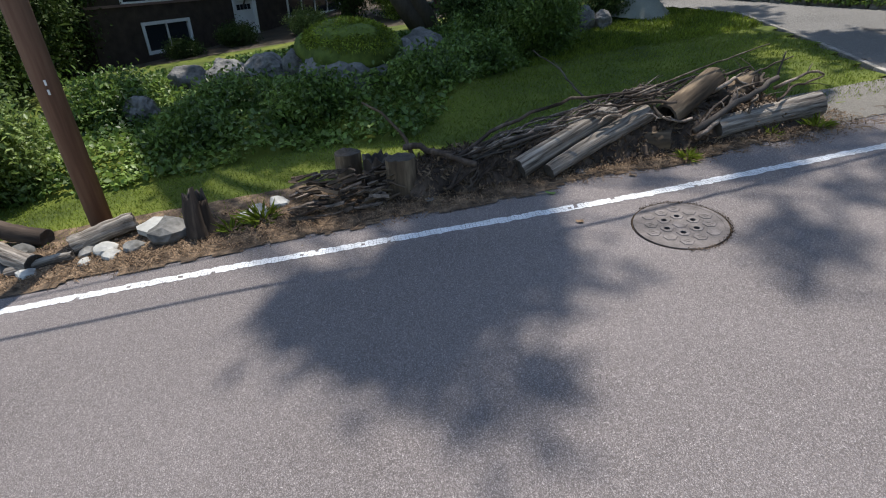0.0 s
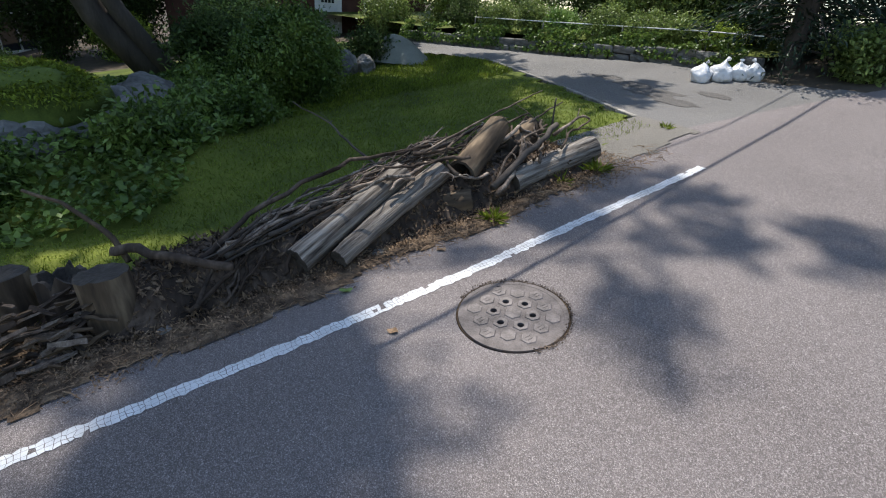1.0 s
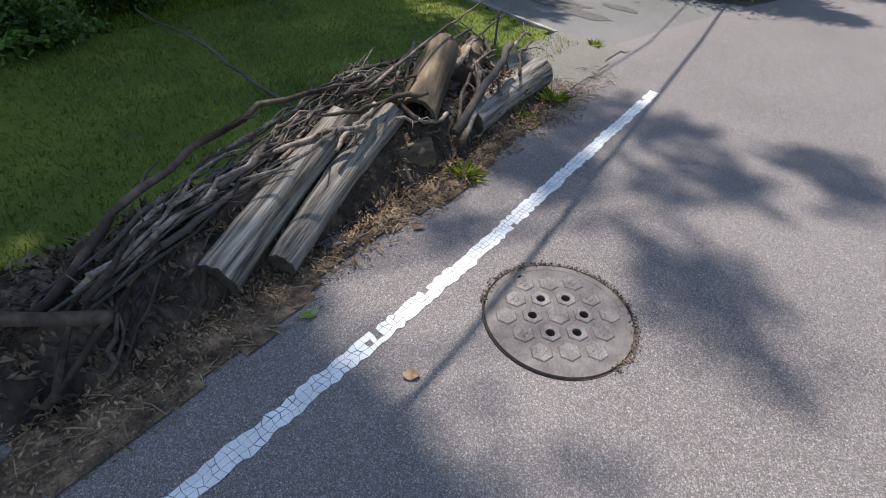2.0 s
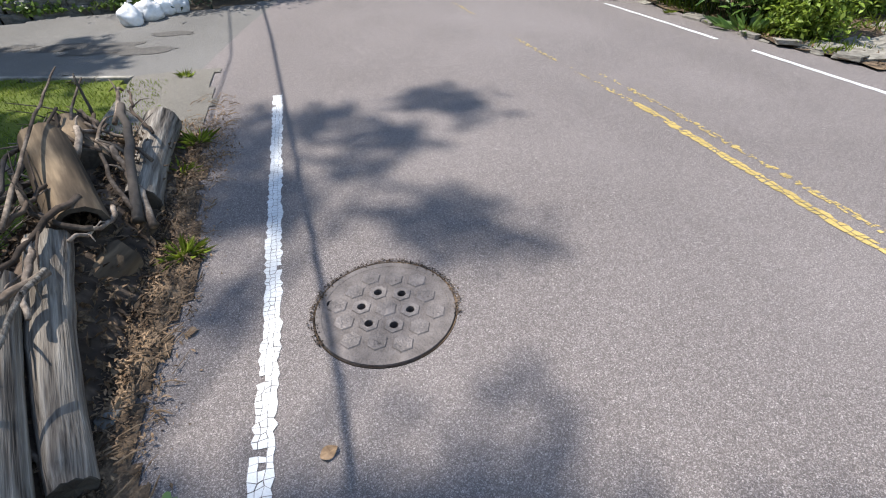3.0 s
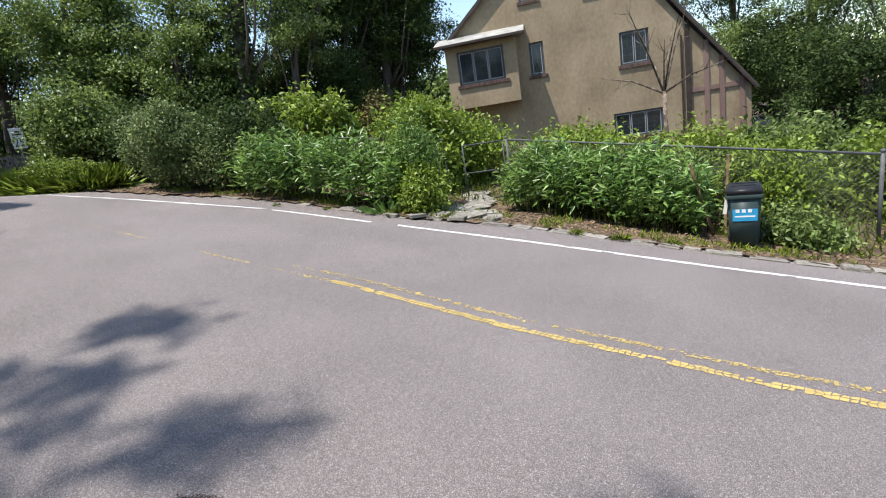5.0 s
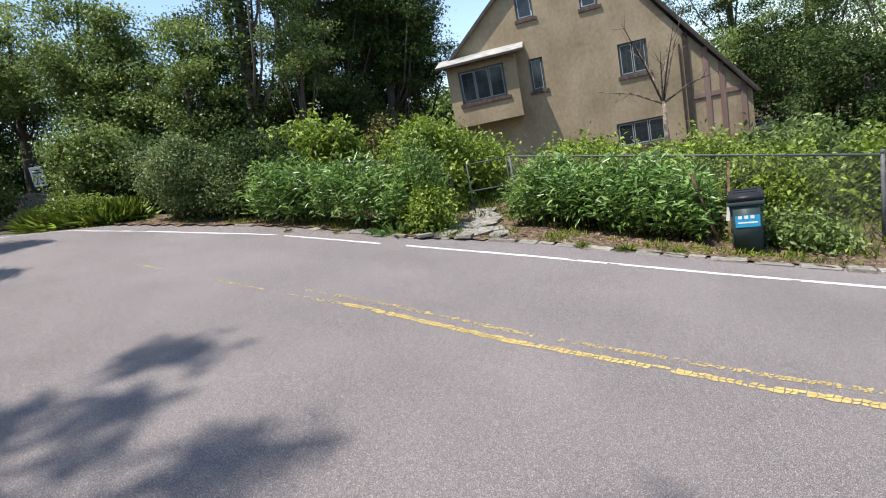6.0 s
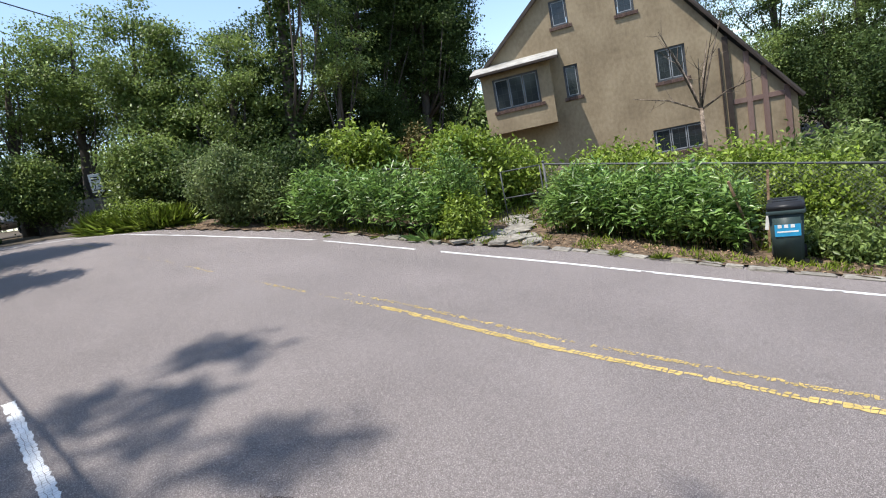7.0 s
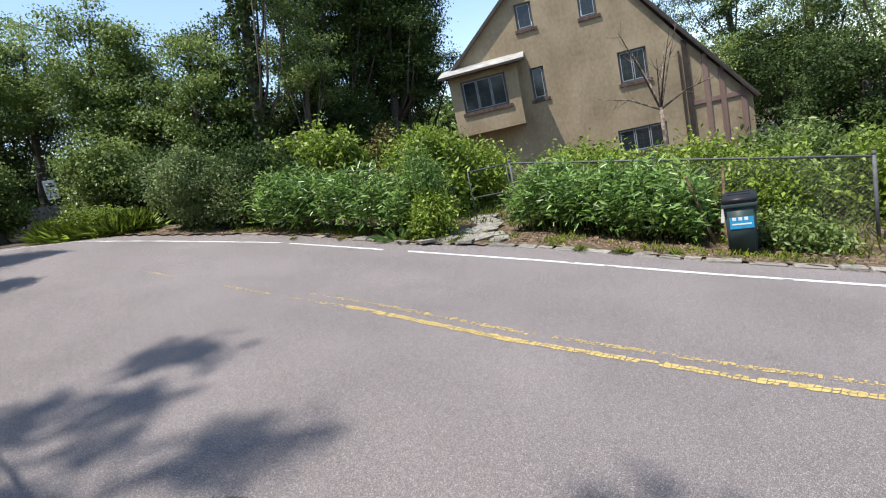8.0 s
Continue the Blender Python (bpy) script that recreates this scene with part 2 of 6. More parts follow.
def tube(path, radii, sides=8, rough=0.0, caps=True, rng=None):
    """A bent, tapering limb through the points of path."""
    rng = rng or random
    verts, faces = [], []
    pts = [Vector(p) for p in path]
    up = Vector((0.3, 0.2, 1)).normalized()
    for i, p in enumerate(pts):
        d = (pts[min(i + 1, len(pts) - 1)] - pts[max(i - 1, 0)]).normalized()
        a = d.cross(up if abs(d.dot(up)) < 0.95 else Vector((1, 0, 0))).normalized()
        b = d.cross(a)
        for k in range(sides):
            w = 2 * math.pi * k / sides
            r = radii[i] * (1 + rough * (rng.random() - 0.5) * 2)
            verts.append(p + (a * math.cos(w) + b * math.sin(w)) * r)
    for i in range(len(pts) - 1):
        for k in range(sides):
            k2 = (k + 1) % sides
            faces.append((i * sides + k, i * sides + k2, (i + 1) * sides + k2, (i + 1) * sides + k))
    if caps:
        faces.append(tuple(range(sides - 1, -1, -1)))
        faces.append(tuple(range((len(pts) - 1) * sides, len(pts) * sides)))
    return verts, faces


def merge(pieces):
    verts, faces = [], []
    for v, f in pieces:
        o = len(verts)
        verts += list(v)
        faces += [tuple(i + o for i in q) for q in f]
    return verts, faces


def leaves(name, pos, size, mat, parent, seed=1, aspect=0.5, droop=0.3, jitter=0.4, up=0.5, out=None):
    """Many small folded leaves, one four-cornered blade each, at the given points."""
    rng = np.random.default_rng(seed)
    pos = np.asarray(pos, float)
    n = len(pos)
    d = rng.normal(size=(n, 3))
    if out is not None:
        d = d * 0.6 + out * 1.0
    d[:, 2] -= droop
    d /= np.linalg.norm(d, axis=1)[:, None] + 1e-9
    nrm = rng.normal(size=(n, 3)) * (1 - up) + np.array([0, 0, up * 1.6])
    side = np.cross(d, nrm)
    side /= np.linalg.norm(side, axis=1)[:, None] + 1e-9
    s = size * (1 + jitter * (rng.random(n) - 0.5) * 2)
    L, Wd = d * s[:, None], side * (s * aspect * 0.5)[:, None]
    nn = np.cross(side, d) * (s * 0.12)[:, None]
    v = np.empty((n, 4, 3))
    v[:, 0], v[:, 1], v[:, 2], v[:, 3] = pos, pos + L * 0.45 + Wd + nn, pos + L, pos + L * 0.45 - Wd + nn
    me = bpy.data.meshes.new(name)
    me.vertices.add(n * 4)
    me.vertices.foreach_set("co", v.ravel())
    idx = np.arange(n)[:, None] * 4 + np.array([0, 1, 2, 0, 2, 3])
    me.loops.add(n * 6)
    me.loops.foreach_set("vertex_index", idx.ravel())
    me.polygons.add(n * 2)
    me.polygons.foreach_set("loop_start", np.arange(n * 2) * 3)
    me.update(calc_edges=True)
    me.materials.append(mat)
    ob = new(name, me)
    if parent is not None:
        ob.parent = parent
    return ob


def clumps(center, radii, count, per, spread, seed, shell=0.55, flat=1.0):
    """Leaf places in clumps through an ellipsoid, denser to its outside."""
    rng = np.random.default_rng(seed)
    d = rng.normal(size=(count, 3))
    d /= np.linalg.norm(d, axis=1)[:, None]
    r = shell + (1 - shell) * rng.random(count)
    r *= np.array([1.0 + 0.4 * noise.noise((q[0] * 1.7 + seed, q[1] * 1.7, q[2] * 1.7)) for q in d])
    c = np.array(center) + d * r[:, None] * np.array(radii)
    p = c[:, None, :] + rng.normal(size=(count, per, 3)) * spread * np.array([1, 1, flat])
    return p.reshape(-1, 3), c

# ---------------------------------------------------------------- ground
SLOPE = 0.153


def road_z(x, y):
    b = SLOPE * (y if y < 12 else 12 + (y - 12) * 0.35) if y > -14 else SLOPE * (-14 + (y + 14) * 0.5)
    return b - 0.078 * min(max(0.0, x - 1.7), 7.0)


def smooth(a, b, v):
    t = min(1.0, max(0.0, (v - a) / (b - a)))
    return t * t * (3 - 2 * t)


def ground_z(x, y):
    z = road_z(x, max(-60, min(60, y)))
    z -= 0.07 * min(max(0.0, -12.5 - x), 9.0)
    bank = smooth(-3.3, -4.6, x) * smooth(-12.5, -9.0, x) * smooth(-10.0, -6.5, y) * (1 - smooth(-1.6, 0.4, y + 0.22 * (x + 4)))
    z += bank * (0.3 + 0.2 * noise.noise((x * 0.7, y * 0.7, 4.2)))
    z += 0.05 * noise.noise((x * 0.35, y * 0.35, 1.7)) * smooth(1.5, 4, abs(x - 2.8) - 3.5)
    return z


def axis(lo, hi, fine_lo, fine_hi, step):
    v = list(np.arange(fine_lo, fine_hi + 1e-6, step))
    s, x = step, fine_lo
    while x > lo:
        s *= 1.35
        x -= s
        v.insert(0, x)
    s, x = step, fine_hi
    while x < hi:
        s *= 1.35
        x += s
        v.append(x)
    return v


def sheet(name, xs, ys, zf, mat, keep=None):
    verts = [(x, y, zf(x, y)) for y in ys for x in xs]
    nx = len(xs)
    faces = []
    for j in range(len(ys) - 1):
        for i in range(nx - 1):
            if keep is None or keep((xs[i] + xs[i + 1]) / 2, (ys[j] + ys[j + 1]) / 2):
                faces.append((j * nx + i, j * nx + i + 1, (j + 1) * nx + i + 1, (j + 1) * nx + i))
    return mesh_object(name, verts, faces, mat, smooth=True)


def interp(table, v):
    for (a, x0), (b, x1) in zip(table, table[1:]):
        if v <= b:
            return x0 + (x1 - x0) * (v - a) / (b - a)
    return table[-1][1]


LEFT_EDGE = [(-60, 12.0), (-30, 3.0), (-16, -0.6), (-8, -1.25), (0, -1.42), (3, -1.5), (4.2, -1.62), (6.2, -1.2), (7.9, -0.75), (9.5, -0.25), (13, -0.4), (17, -2.2), (22, -6.5), (30, -16)]
RIGHT_EDGE = [(-60, 24.0), (-30, 13.0), (-16, 9.6), (-4, 8.0), (-1.5, 7.45), (0, 7.25), (1.5, 7.1), (2.4, 6.9), (3.2, 6.45), (4.2, 6.12), (5.5, 5.98), (7, 5.7), (8.5, 5.2), (10, 4.35), (13, 2.75), (16, 1.0), (22, -3.0), (30, -12)]
WHITE_RIGHT = [(-60, 23.4), (-30, 12.4), (-16, 9.2), (-4, 7.28), (-1, 6.61), (1.5, 6.17), (4, 5.62), (7, 4.95), (10, 3.63), (13, 2.04), (16, 0.29)]
YELLOW = [(-16, 6.6), (-4, 4.0), (-2, 3.47), (0, 3.1), (2, 2.92), (4, 2.58), (7, 2.19), (11, 1.55), (13, 0.95)]

ground = sheet("ground", axis(-420, 420, -16, 24, 0.5), axis(-420, 420, -16, 26, 0.5), lambda x, y: ground_z(x, y) - (0.4 if interp(LEFT_EDGE, y) + 0.6 < x < interp(RIGHT_EDGE, y) - 0.6 else 0.03), GROUND)
tagged(ground, "dark soil and leaf litter on a steep hillside", "ground", kind="structure")


def ribbon(name, left, right, ys, lift, mat, cols=8):
    verts, faces = [], []
    for y in ys:
        a, b = interp(left, y), interp(right, y)
        for i in range(cols + 1):
            x = a + (b - a) * i / cols
            verts.append((x, y, road_z(x, y) + lift))
    n = cols + 1
    for j in range(len(ys) - 1):
        for i in range(cols):
            faces.append((j * n + i, j * n + i + 1, (j + 1) * n + i + 1, (j + 1) * n + i))
    return mesh_object(name, verts, faces, mat, smooth=True)


road = ribbon("road", LEFT_EDGE, [(y, x + 0.4) for y, x in RIGHT_EDGE], list(np.arange(-60, 30.1, 0.4)), 0.0, ASPHALT, 20)
bm = bmesh.new()
bm.from_mesh(road.data)
bmesh.ops.delete(bm, geom=[f for f in bm.faces if abs(f.calc_center_median().x) < 0.75 and abs(f.calc_center_median().y) < 0.7], context="FACES")
hole = [e for e in bm.edges if e.is_boundary and all(abs(v.co.x) < 1.4 and abs(v.co.y) < 1.4 for v in e.verts)]
ringv = [bm.verts.new((0.394 * math.cos(k * math.pi / 32), 0.394 * math.sin(k * math.pi / 32), SLOPE * 0.394 * math.sin(k * math.pi / 32))) for k in range(64)]
hole += [bm.edges.new((ringv[k], ringv[(k + 1) % 64])) for k in range(64)]
bmesh.ops.triangle_fill(bm, use_beauty=True, use_dissolve=False, edges=hole, normal=(0, 0, 1))
bm.to_mesh(road.data)
bm.free()
tagged(road, "grey worn asphalt two-lane road climbing a hill", "road", kind="structure")

# ---------------------------------------------------------------- road markings
def plates(name, table, y0, y1, width, mat, label, seed, length=0.07, drop=0.0, lift=0.005, across=2, ragged=0.12, gap=0.002, worn=()):
    """A painted line that has cracked into a net of small plates, some of them worn away."""
    rng = random.Random(seed)
    rows = max(1, int((y1 - y0) / length))
    grid = []
    for j in range(rows + 1):
        y = y0 + (y1 - y0) * j / rows
        line = []
        for i in range(across + 1):
            e = ragged if i in (0, across) else 0.22
            x = interp(table, y) - width / 2 + width * i / across + rng.uniform(-1, 1) * e * width / across
            line.append((x, y + rng.uniform(-0.3, 0.3) * length))
        grid.append(line)
    verts, faces = [], []
    for j in range(rows):
        for i in range(across):
            c = [grid[j][i], grid[j][i + 1], grid[j + 1][i + 1], grid[j + 1][i]]
            mx, my = sum(p[0] for p in c) / 4, sum(p[1] for p in c) / 4
            gone = drop * (1.0 + 1.4 * noise.noise((my * 0.9, seed, 0.3)))
            if any(abs(my - wy) < wl for wy, wl in worn):
                gone = 0.6
            if rng.random() < gone:
                continue
            g = gap * rng.choice((0.4, 1.0, 1.0, 1.8))
            o = len(verts)
            for px_, py_ in c:
                k = 1 - g / max(0.004, math.hypot(px_ - mx, py_ - my))
                qx, qy = mx + (px_ - mx) * k, my + (py_ - my) * k
                verts.append((qx, qy, road_z(qx, qy) + lift))
            faces.append(tuple(range(o, o + 4)))
    ob = mesh_object(name, verts, faces, mat)
    return tagged(ob, label, "road marking", kind="structure")


WHITE_LEFT = [(-60, 11.9), (-30, 2.9), (-16, -0.3), (-8, -0.77), (-4, -0.75), (-1.5, -0.649), (0, -0.606), (3.4, -0.64)]
plates("white_line", WHITE_LEFT, -7.0, 3.36, 0.1, WHITE_PAINT, "cracked flaking white edge line painted on asphalt", 4, 0.034, 0.02, ragged=0.36, gap=0.0018, across=3, worn=[(-0.67, 0.009), (1.9, 0.009)])
plates("white_line", WHITE_LEFT, -40, -7.0, 0.12, WHITE_PAINT, "white edge line painted on the asphalt downhill", 5, 0.4, 0.0, across=1, ragged=0.04)
plates("white_line", WHITE_RIGHT, -30, 3.83, 0.095, WHITE_PAINT, "white edge line along the far kerb", 6, 0.12, 0.03, ragged=0.12)
plates("white_line", WHITE_RIGHT, 4.4, 6.72, 0.085, WHITE_PAINT, "white edge line beside the flagstone path", 7, 0.12, 0.08, ragged=0.15)
plates("white_line", WHITE_RIGHT, 6.95, 15.5, 0.085, WHITE_PAINT, "white edge line on the uphill bend", 8, 0.2, 0.02, ragged=0.12)
plates("yellow_line", YELLOW, -16, 2.2, 0.1, YELLOW_PAINT, "worn cracked yellow centre line", 9, 0.05, 0.05, ragged=0.3, gap=0.006)
plates("yellow_line", YELLOW, 2.2, 11.5, 0.075, YELLOW_PAINT, "mostly worn away yellow centre line", 10, 0.03, 0.7, ragged=0.4, gap=0.005, across=3)
plates("yellow_line", [(y, x + 0.23) for y, x in YELLOW], -16, 3.6, 0.08, YELLOW_PAINT, "faded broken second yellow centre line", 11, 0.03, 0.64, ragged=0.4, gap=0.005, across=3)


# ---------------------------------------------------------------- manhole
def circle(bm, r, n, z, cx=0.0, cy=0.0):
    return [bm.verts.new((cx + r * math.cos(2 * math.pi * k / n), cy + r * math.sin(2 * math.pi * k / n), z)) for k in range(n)]


def loop_edges(bm, vs):
    return [bm.edges.new((vs[k], vs[(k + 1) % len(vs)])) for k in range(len(vs))]


def bridge(bm, a, b):
    for k in range(len(a)):
        k2 = (k + 1) % len(a)
        bm.faces.new((a[k], a[k2], b[k2], b[k]))


manhole = new("manhole")
manhole.matrix_basis = pose(0, 0, 0.004, math.degrees(math.atan(SLOPE)), 0, 0)
tagged(manhole, "round worn cast iron manhole cover with hexagon studs", "manhole cover")
PITCH = 0.1355
hole_at = [(PITCH * math.cos(radians(100.3 - 60 * i)), PITCH * math.sin(radians(100.3 - 60 * i))) for i in range(6)]
bm = bmesh.new()
rim = circle(bm, 0.345, 64, 0)
es = loop_edges(bm, rim)
bores = []
for cx, cy in hole_at + [(-0.29, 0.12)]:
    c = circle(bm, 0.024, 14, 0, cx, cy)
    es += loop_edges(bm, c)
    bores.append((c, cx, cy))
bmesh.ops.triangle_fill(bm, use_beauty=True, use_dissolve=False, edges=es)
for c, cx, cy in bores:
    low = circle(bm, 0.024, 14, -0.16, cx, cy)
    bridge(bm, c, low)
    bm.faces.new(low)
bmesh.ops.recalc_face_normals(bm, faces=bm.faces[:])
part("plate", bm, IRON_GRIME, manhole)
bm = bmesh.new()
a, b, c, d = circle(bm, 0.345, 64, 0.001), circle(bm, 0.349, 64, 0.003), circle(bm, 0.38, 64, 0.003), circle(bm, 0.384, 64, -0.02)
bridge(bm, a, b), bridge(bm, b, c), bridge(bm, c, d)
bmesh.ops.recalc_face_normals(bm, faces=bm.faces[:])
part("rim", bm, IRON_GRIME, manhole)
bm = bmesh.new()
a, b = circle(bm, 0.384, 64, -0.012), circle(bm, 0.393, 64, -0.001)
bridge(bm, a, b)
part("gap", bm, DIRT, manhole, "dirt-filled joint round the rim")


def hexagon(cx, cy, r, bore, name):
    bm = bmesh.new()
    n = 18 if bore else 6
    def ring(rad, z):
        vs = []
        for k in range(n):
            t = 2 * math.pi * k / n + radians(11)
            w = (t - radians(11)) % (math.pi / 3) - math.pi / 6
            vs.append(bm.verts.new((cx + rad * math.cos(t) * 0.866 / math.cos(w), cy + rad * math.sin(t) * 0.866 / math.cos(w), z)))
        return vs
    if bore:
        base, top = ring(r, 0.0005), ring(r * 0.92, 0.006)
        inner = [bm.verts.new((cx + 0.0243 * math.cos(2 * math.pi * k / n + radians(11)), cy + 0.0243 * math.sin(2 * math.pi * k / n + radians(11)), 0.005)) for k in range(n)]
        bridge(bm, base, top), bridge(bm, top, inner)
    else:
        base, top = ring(r * 1.0, 0.0005), ring(r * 0.9, 0.006)
        bridge(bm, base, top)
        bm.faces.new(top)
    bmesh.ops.recalc_face_normals(bm, faces=bm.faces[:])
    return part(name, bm, IRON, manhole)


hexagon(0, 0, 0.066, False, "stud")
for cx, cy in hole_at:
    hexagon(cx, cy, 0.058, True, "vent_stud")
for i in range(12):
    ang = radians(100.3 - 30 * i)
    rad = 2 * PITCH if i % 2 == 0 else math.sqrt(3) * PITCH
    cx, cy = rad * math.cos(ang), rad * math.sin(ang)
    hexagon(cx, cy, 0.06, False, "stud")
    if i % 3 != 2:
        bm = bmesh.new()
        box(bm, (cx - 0.018, cy - 0.02, 0.006), (cx - 0.011, cy + 0.02, 0.009))
        box(bm, (cx + 0.008, cy - 0.02, 0.006), (cx + 0.015, cy + 0.02, 0.009))
        part("raised_bar", bm, IRON, manhole)

# ---------------------------------------------------------------- garden side ground
def lawn_edge_y(x):
    return interp([(-16, 5.6), (-10.4, 5.1), (-9.0, 5.6), (-7.5, 5.9), (-4.2, 5.0), (-2.2, 4.36), (-1.0, 4.2)], x)


lawn = sheet("lawn", list(np.arange(-16, -1.72, 0.2)), list(np.arange(-14, 6.2, 0.2)), lambda x, y: ground_z(x, y) + 0.012 + 0.02 * noise.noise((x * 2, y * 2, 0)),
             LAWN, lambda x, y: y < lawn_edge_y(x) - 0.1 and x < -1.75 - 0.1 * noise.noise((0, y * 2, 3)))
tagged(lawn, "mown green lawn in dappled shade", "lawn", kind="structure")

drive = sheet("driveway", list(np.arange(-12.5, -0.2, 0.2)), list(np.arange(4.0, 8.6, 0.15)), lambda x, y: road_z(x, y) - 0.008 + 0.035 * smooth(-1.6, -3, x),
              DRIVE, lambda x, y: y > lawn_edge_y(x) and y < interp([(-13, 6.6), (-10.5, 6.5), (-6.5, 7.3), (-4.2, 8.0), (-2.2, 7.7), (0, 8.3)], x) and x < interp(LEFT_EDGE, y) + 0.45)
tagged(drive, "patched light grey asphalt driveway", "driveway", kind="structure")

shoulder = sheet("shoulder", list(np.arange(-2.3, -0.9, 0.05)), list(np.arange(-12, 4.4, 0.05)),
                 lambda x, y: road_z(x, y) + 0.014 + 0.022 * smooth(-1.1, -1.7, x) + 0.012 * noise.noise((x * 6, y * 6, 2)), DIRT,
                 lambda x, y: y < 2.6 and x < -1.06 - 0.16 * smooth(0.3, 2.0, y) + 0.1 * noise.noise((1.3, y * 1.7, 0.5)) + 0.06 * noise.noise((x * 9, y * 9, 0.5)))
tagged(shoulder, "brown soil shoulder with bark and dry leaves", "shoulder", kind="structure")

gravel = sheet("gravel_shoulder", list(np.arange(-2.3, -0.95, 0.07)), list(np.arange(2.56, 4.5, 0.07)),
               lambda x, y: road_z(x, y) + 0.006 + 0.02 * smooth(-1.15, -1.7, x) + 0.01 * noise.noise((x * 6, y * 6, 2)), GRAVEL,
               lambda x, y: x < -1.32 + 0.16 * noise.noise((1.3, y * 1.7, 0.5)) + 0.05 * noise.noise((x * 9, y * 9, 0.5)))
tagged(gravel, "grey gravel patch between lawn and driveway", "gravel", kind="structure")

for i, (x, y, r) in enumerate([(-3.0, 5.75, 0.42), (-3.6, 6.0, 0.3), (-2.4, 5.5, 0.28), (-2.2, 6.3, 0.22), (-4.3, 6.2, 0.25)]):
    n = 26
    rim_ = [(x + r * 1.3 * math.cos(2 * math.pi * k / n) * (1 + 0.45 * noise.noise((math.cos(k * 0.48) * 1.5, math.sin(k * 0.48) * 1.5, i))), y + r * 0.6 * math.sin(2 * math.pi * k / n) * (1 + 0.45 * noise.noise((i, k * 0.5, 0)))) for k in range(n)]
    ob = mesh_object("asphalt_patch", [(px_, py_, road_z(px_, py_) - 0.008 + 0.035 * smooth(-1.6, -3, px_) + 0.006) for px_, py_ in rim_], [tuple(range(n))], asphalt_mat("patch_asphalt", (0.06, 0.056, 0.052), (0.12, 0.112, 0.104), (0.24, 0.22, 0.2)))
    tagged(ob, "dark broken patch in the driveway asphalt", "patch", kind="structure")
kerb = thing("driveway_kerb", (0, 0, 0), "pale concrete kerb along the lawn edge", "kerb")
xs = [-2.3 - 0.42 * k for k in range(14)]
for xa in xs:
    xb = xa - 0.41
    ya, yb = lawn_edge_y(xa), lawn_edge_y(xb)
    d = Vector((xb - xa, yb - ya, road_z(xb, yb) - road_z(xa, ya)))
    o = part("kerb_stone", box_bm((0, -0.05, -0.1), (d.length, 0.05, 0.03), 0.012), SLAB, kerb)
    o.matrix_basis = Matrix.Translation((xa, ya, road_z(xa, ya) + 0.01)) @ d.to_track_quat("X", "Z").to_matrix().to_4x4()


def scatter(n, x0, x1, y0, y1, seed, zf, keep=None):
    rng = np.random.default_rng(seed)
    p = []
    while len(p) < n:
        x, y = rng.uniform(x0, x1), rng.uniform(y0, y1)
        if keep is None or keep(x, y):
            p.append((x, y, zf(x, y)))
    return np.array(p)


def on_lawn(x, y):
    return y < lawn_edge_y(x) - 0.12 and x < -1.85 and not ivy_here(x, y)


def ivy_here(x, y):
    edge = -3.45 - 0.35 * noise.noise((0.2, y * 0.8, 9)) - 0.85 * smooth(-2.6, -0.4, y) * (y + 2.6)
    return x < edge and y < 0.6 + 0.0 * x and x > -11.5


def blades(name, pts, size, mat, label, seed, width=0.1, upright=1.5):
    rng = np.random.default_rng(seed)
    n = len(pts)
    out = rng.normal(size=(n, 3)) * 0.45 + np.array([0, 0, upright])
    ob = leaves(name, pts, size, mat, None, seed, aspect=width, droop=0, jitter=0.5, up=0.0, out=out)
    return tagged(ob, label, "grass", kind="stuff")


near_lawn = scatter(52000, -6.5, -1.8, -8, 5, 3, lambda x, y: ground_z(x, y) + 0.01, on_lawn)
blades("grass", near_lawn, 0.04, GRASS, "short green lawn grass blades", 3, 0.12)
far_lawn = scatter(26000, -11, -6, -6, 6, 4, lambda x, y: ground_z(x, y) + 0.01, on_lawn)
blades("grass", far_lawn, 0.075, GRASS, "lawn grass further up the garden", 4, 0.16)

ivy_pts = scatter(42000, -11.5, -3.2, -9.5, 0.6, 5, lambda x, y: 0, ivy_here)
rng = np.random.default_rng(8)
ivy_pts[:, 2] = [ground_z(x, y) + 0.05 + 0.22 * max(0, noise.noise((x * 1.1, y * 1.1, 7)) + 0.35) * r for (x, y, _), r in zip(ivy_pts, rng.random(len(ivy_pts)) ** 0.4)]
ivy = leaves("ivy_cover", ivy_pts, 0.085, IVY, None, 5, aspect=0.85, droop=0.1, up=0.65)
tagged(ivy, "dense green ivy ground cover on a bank", "ivy", kind="stuff")

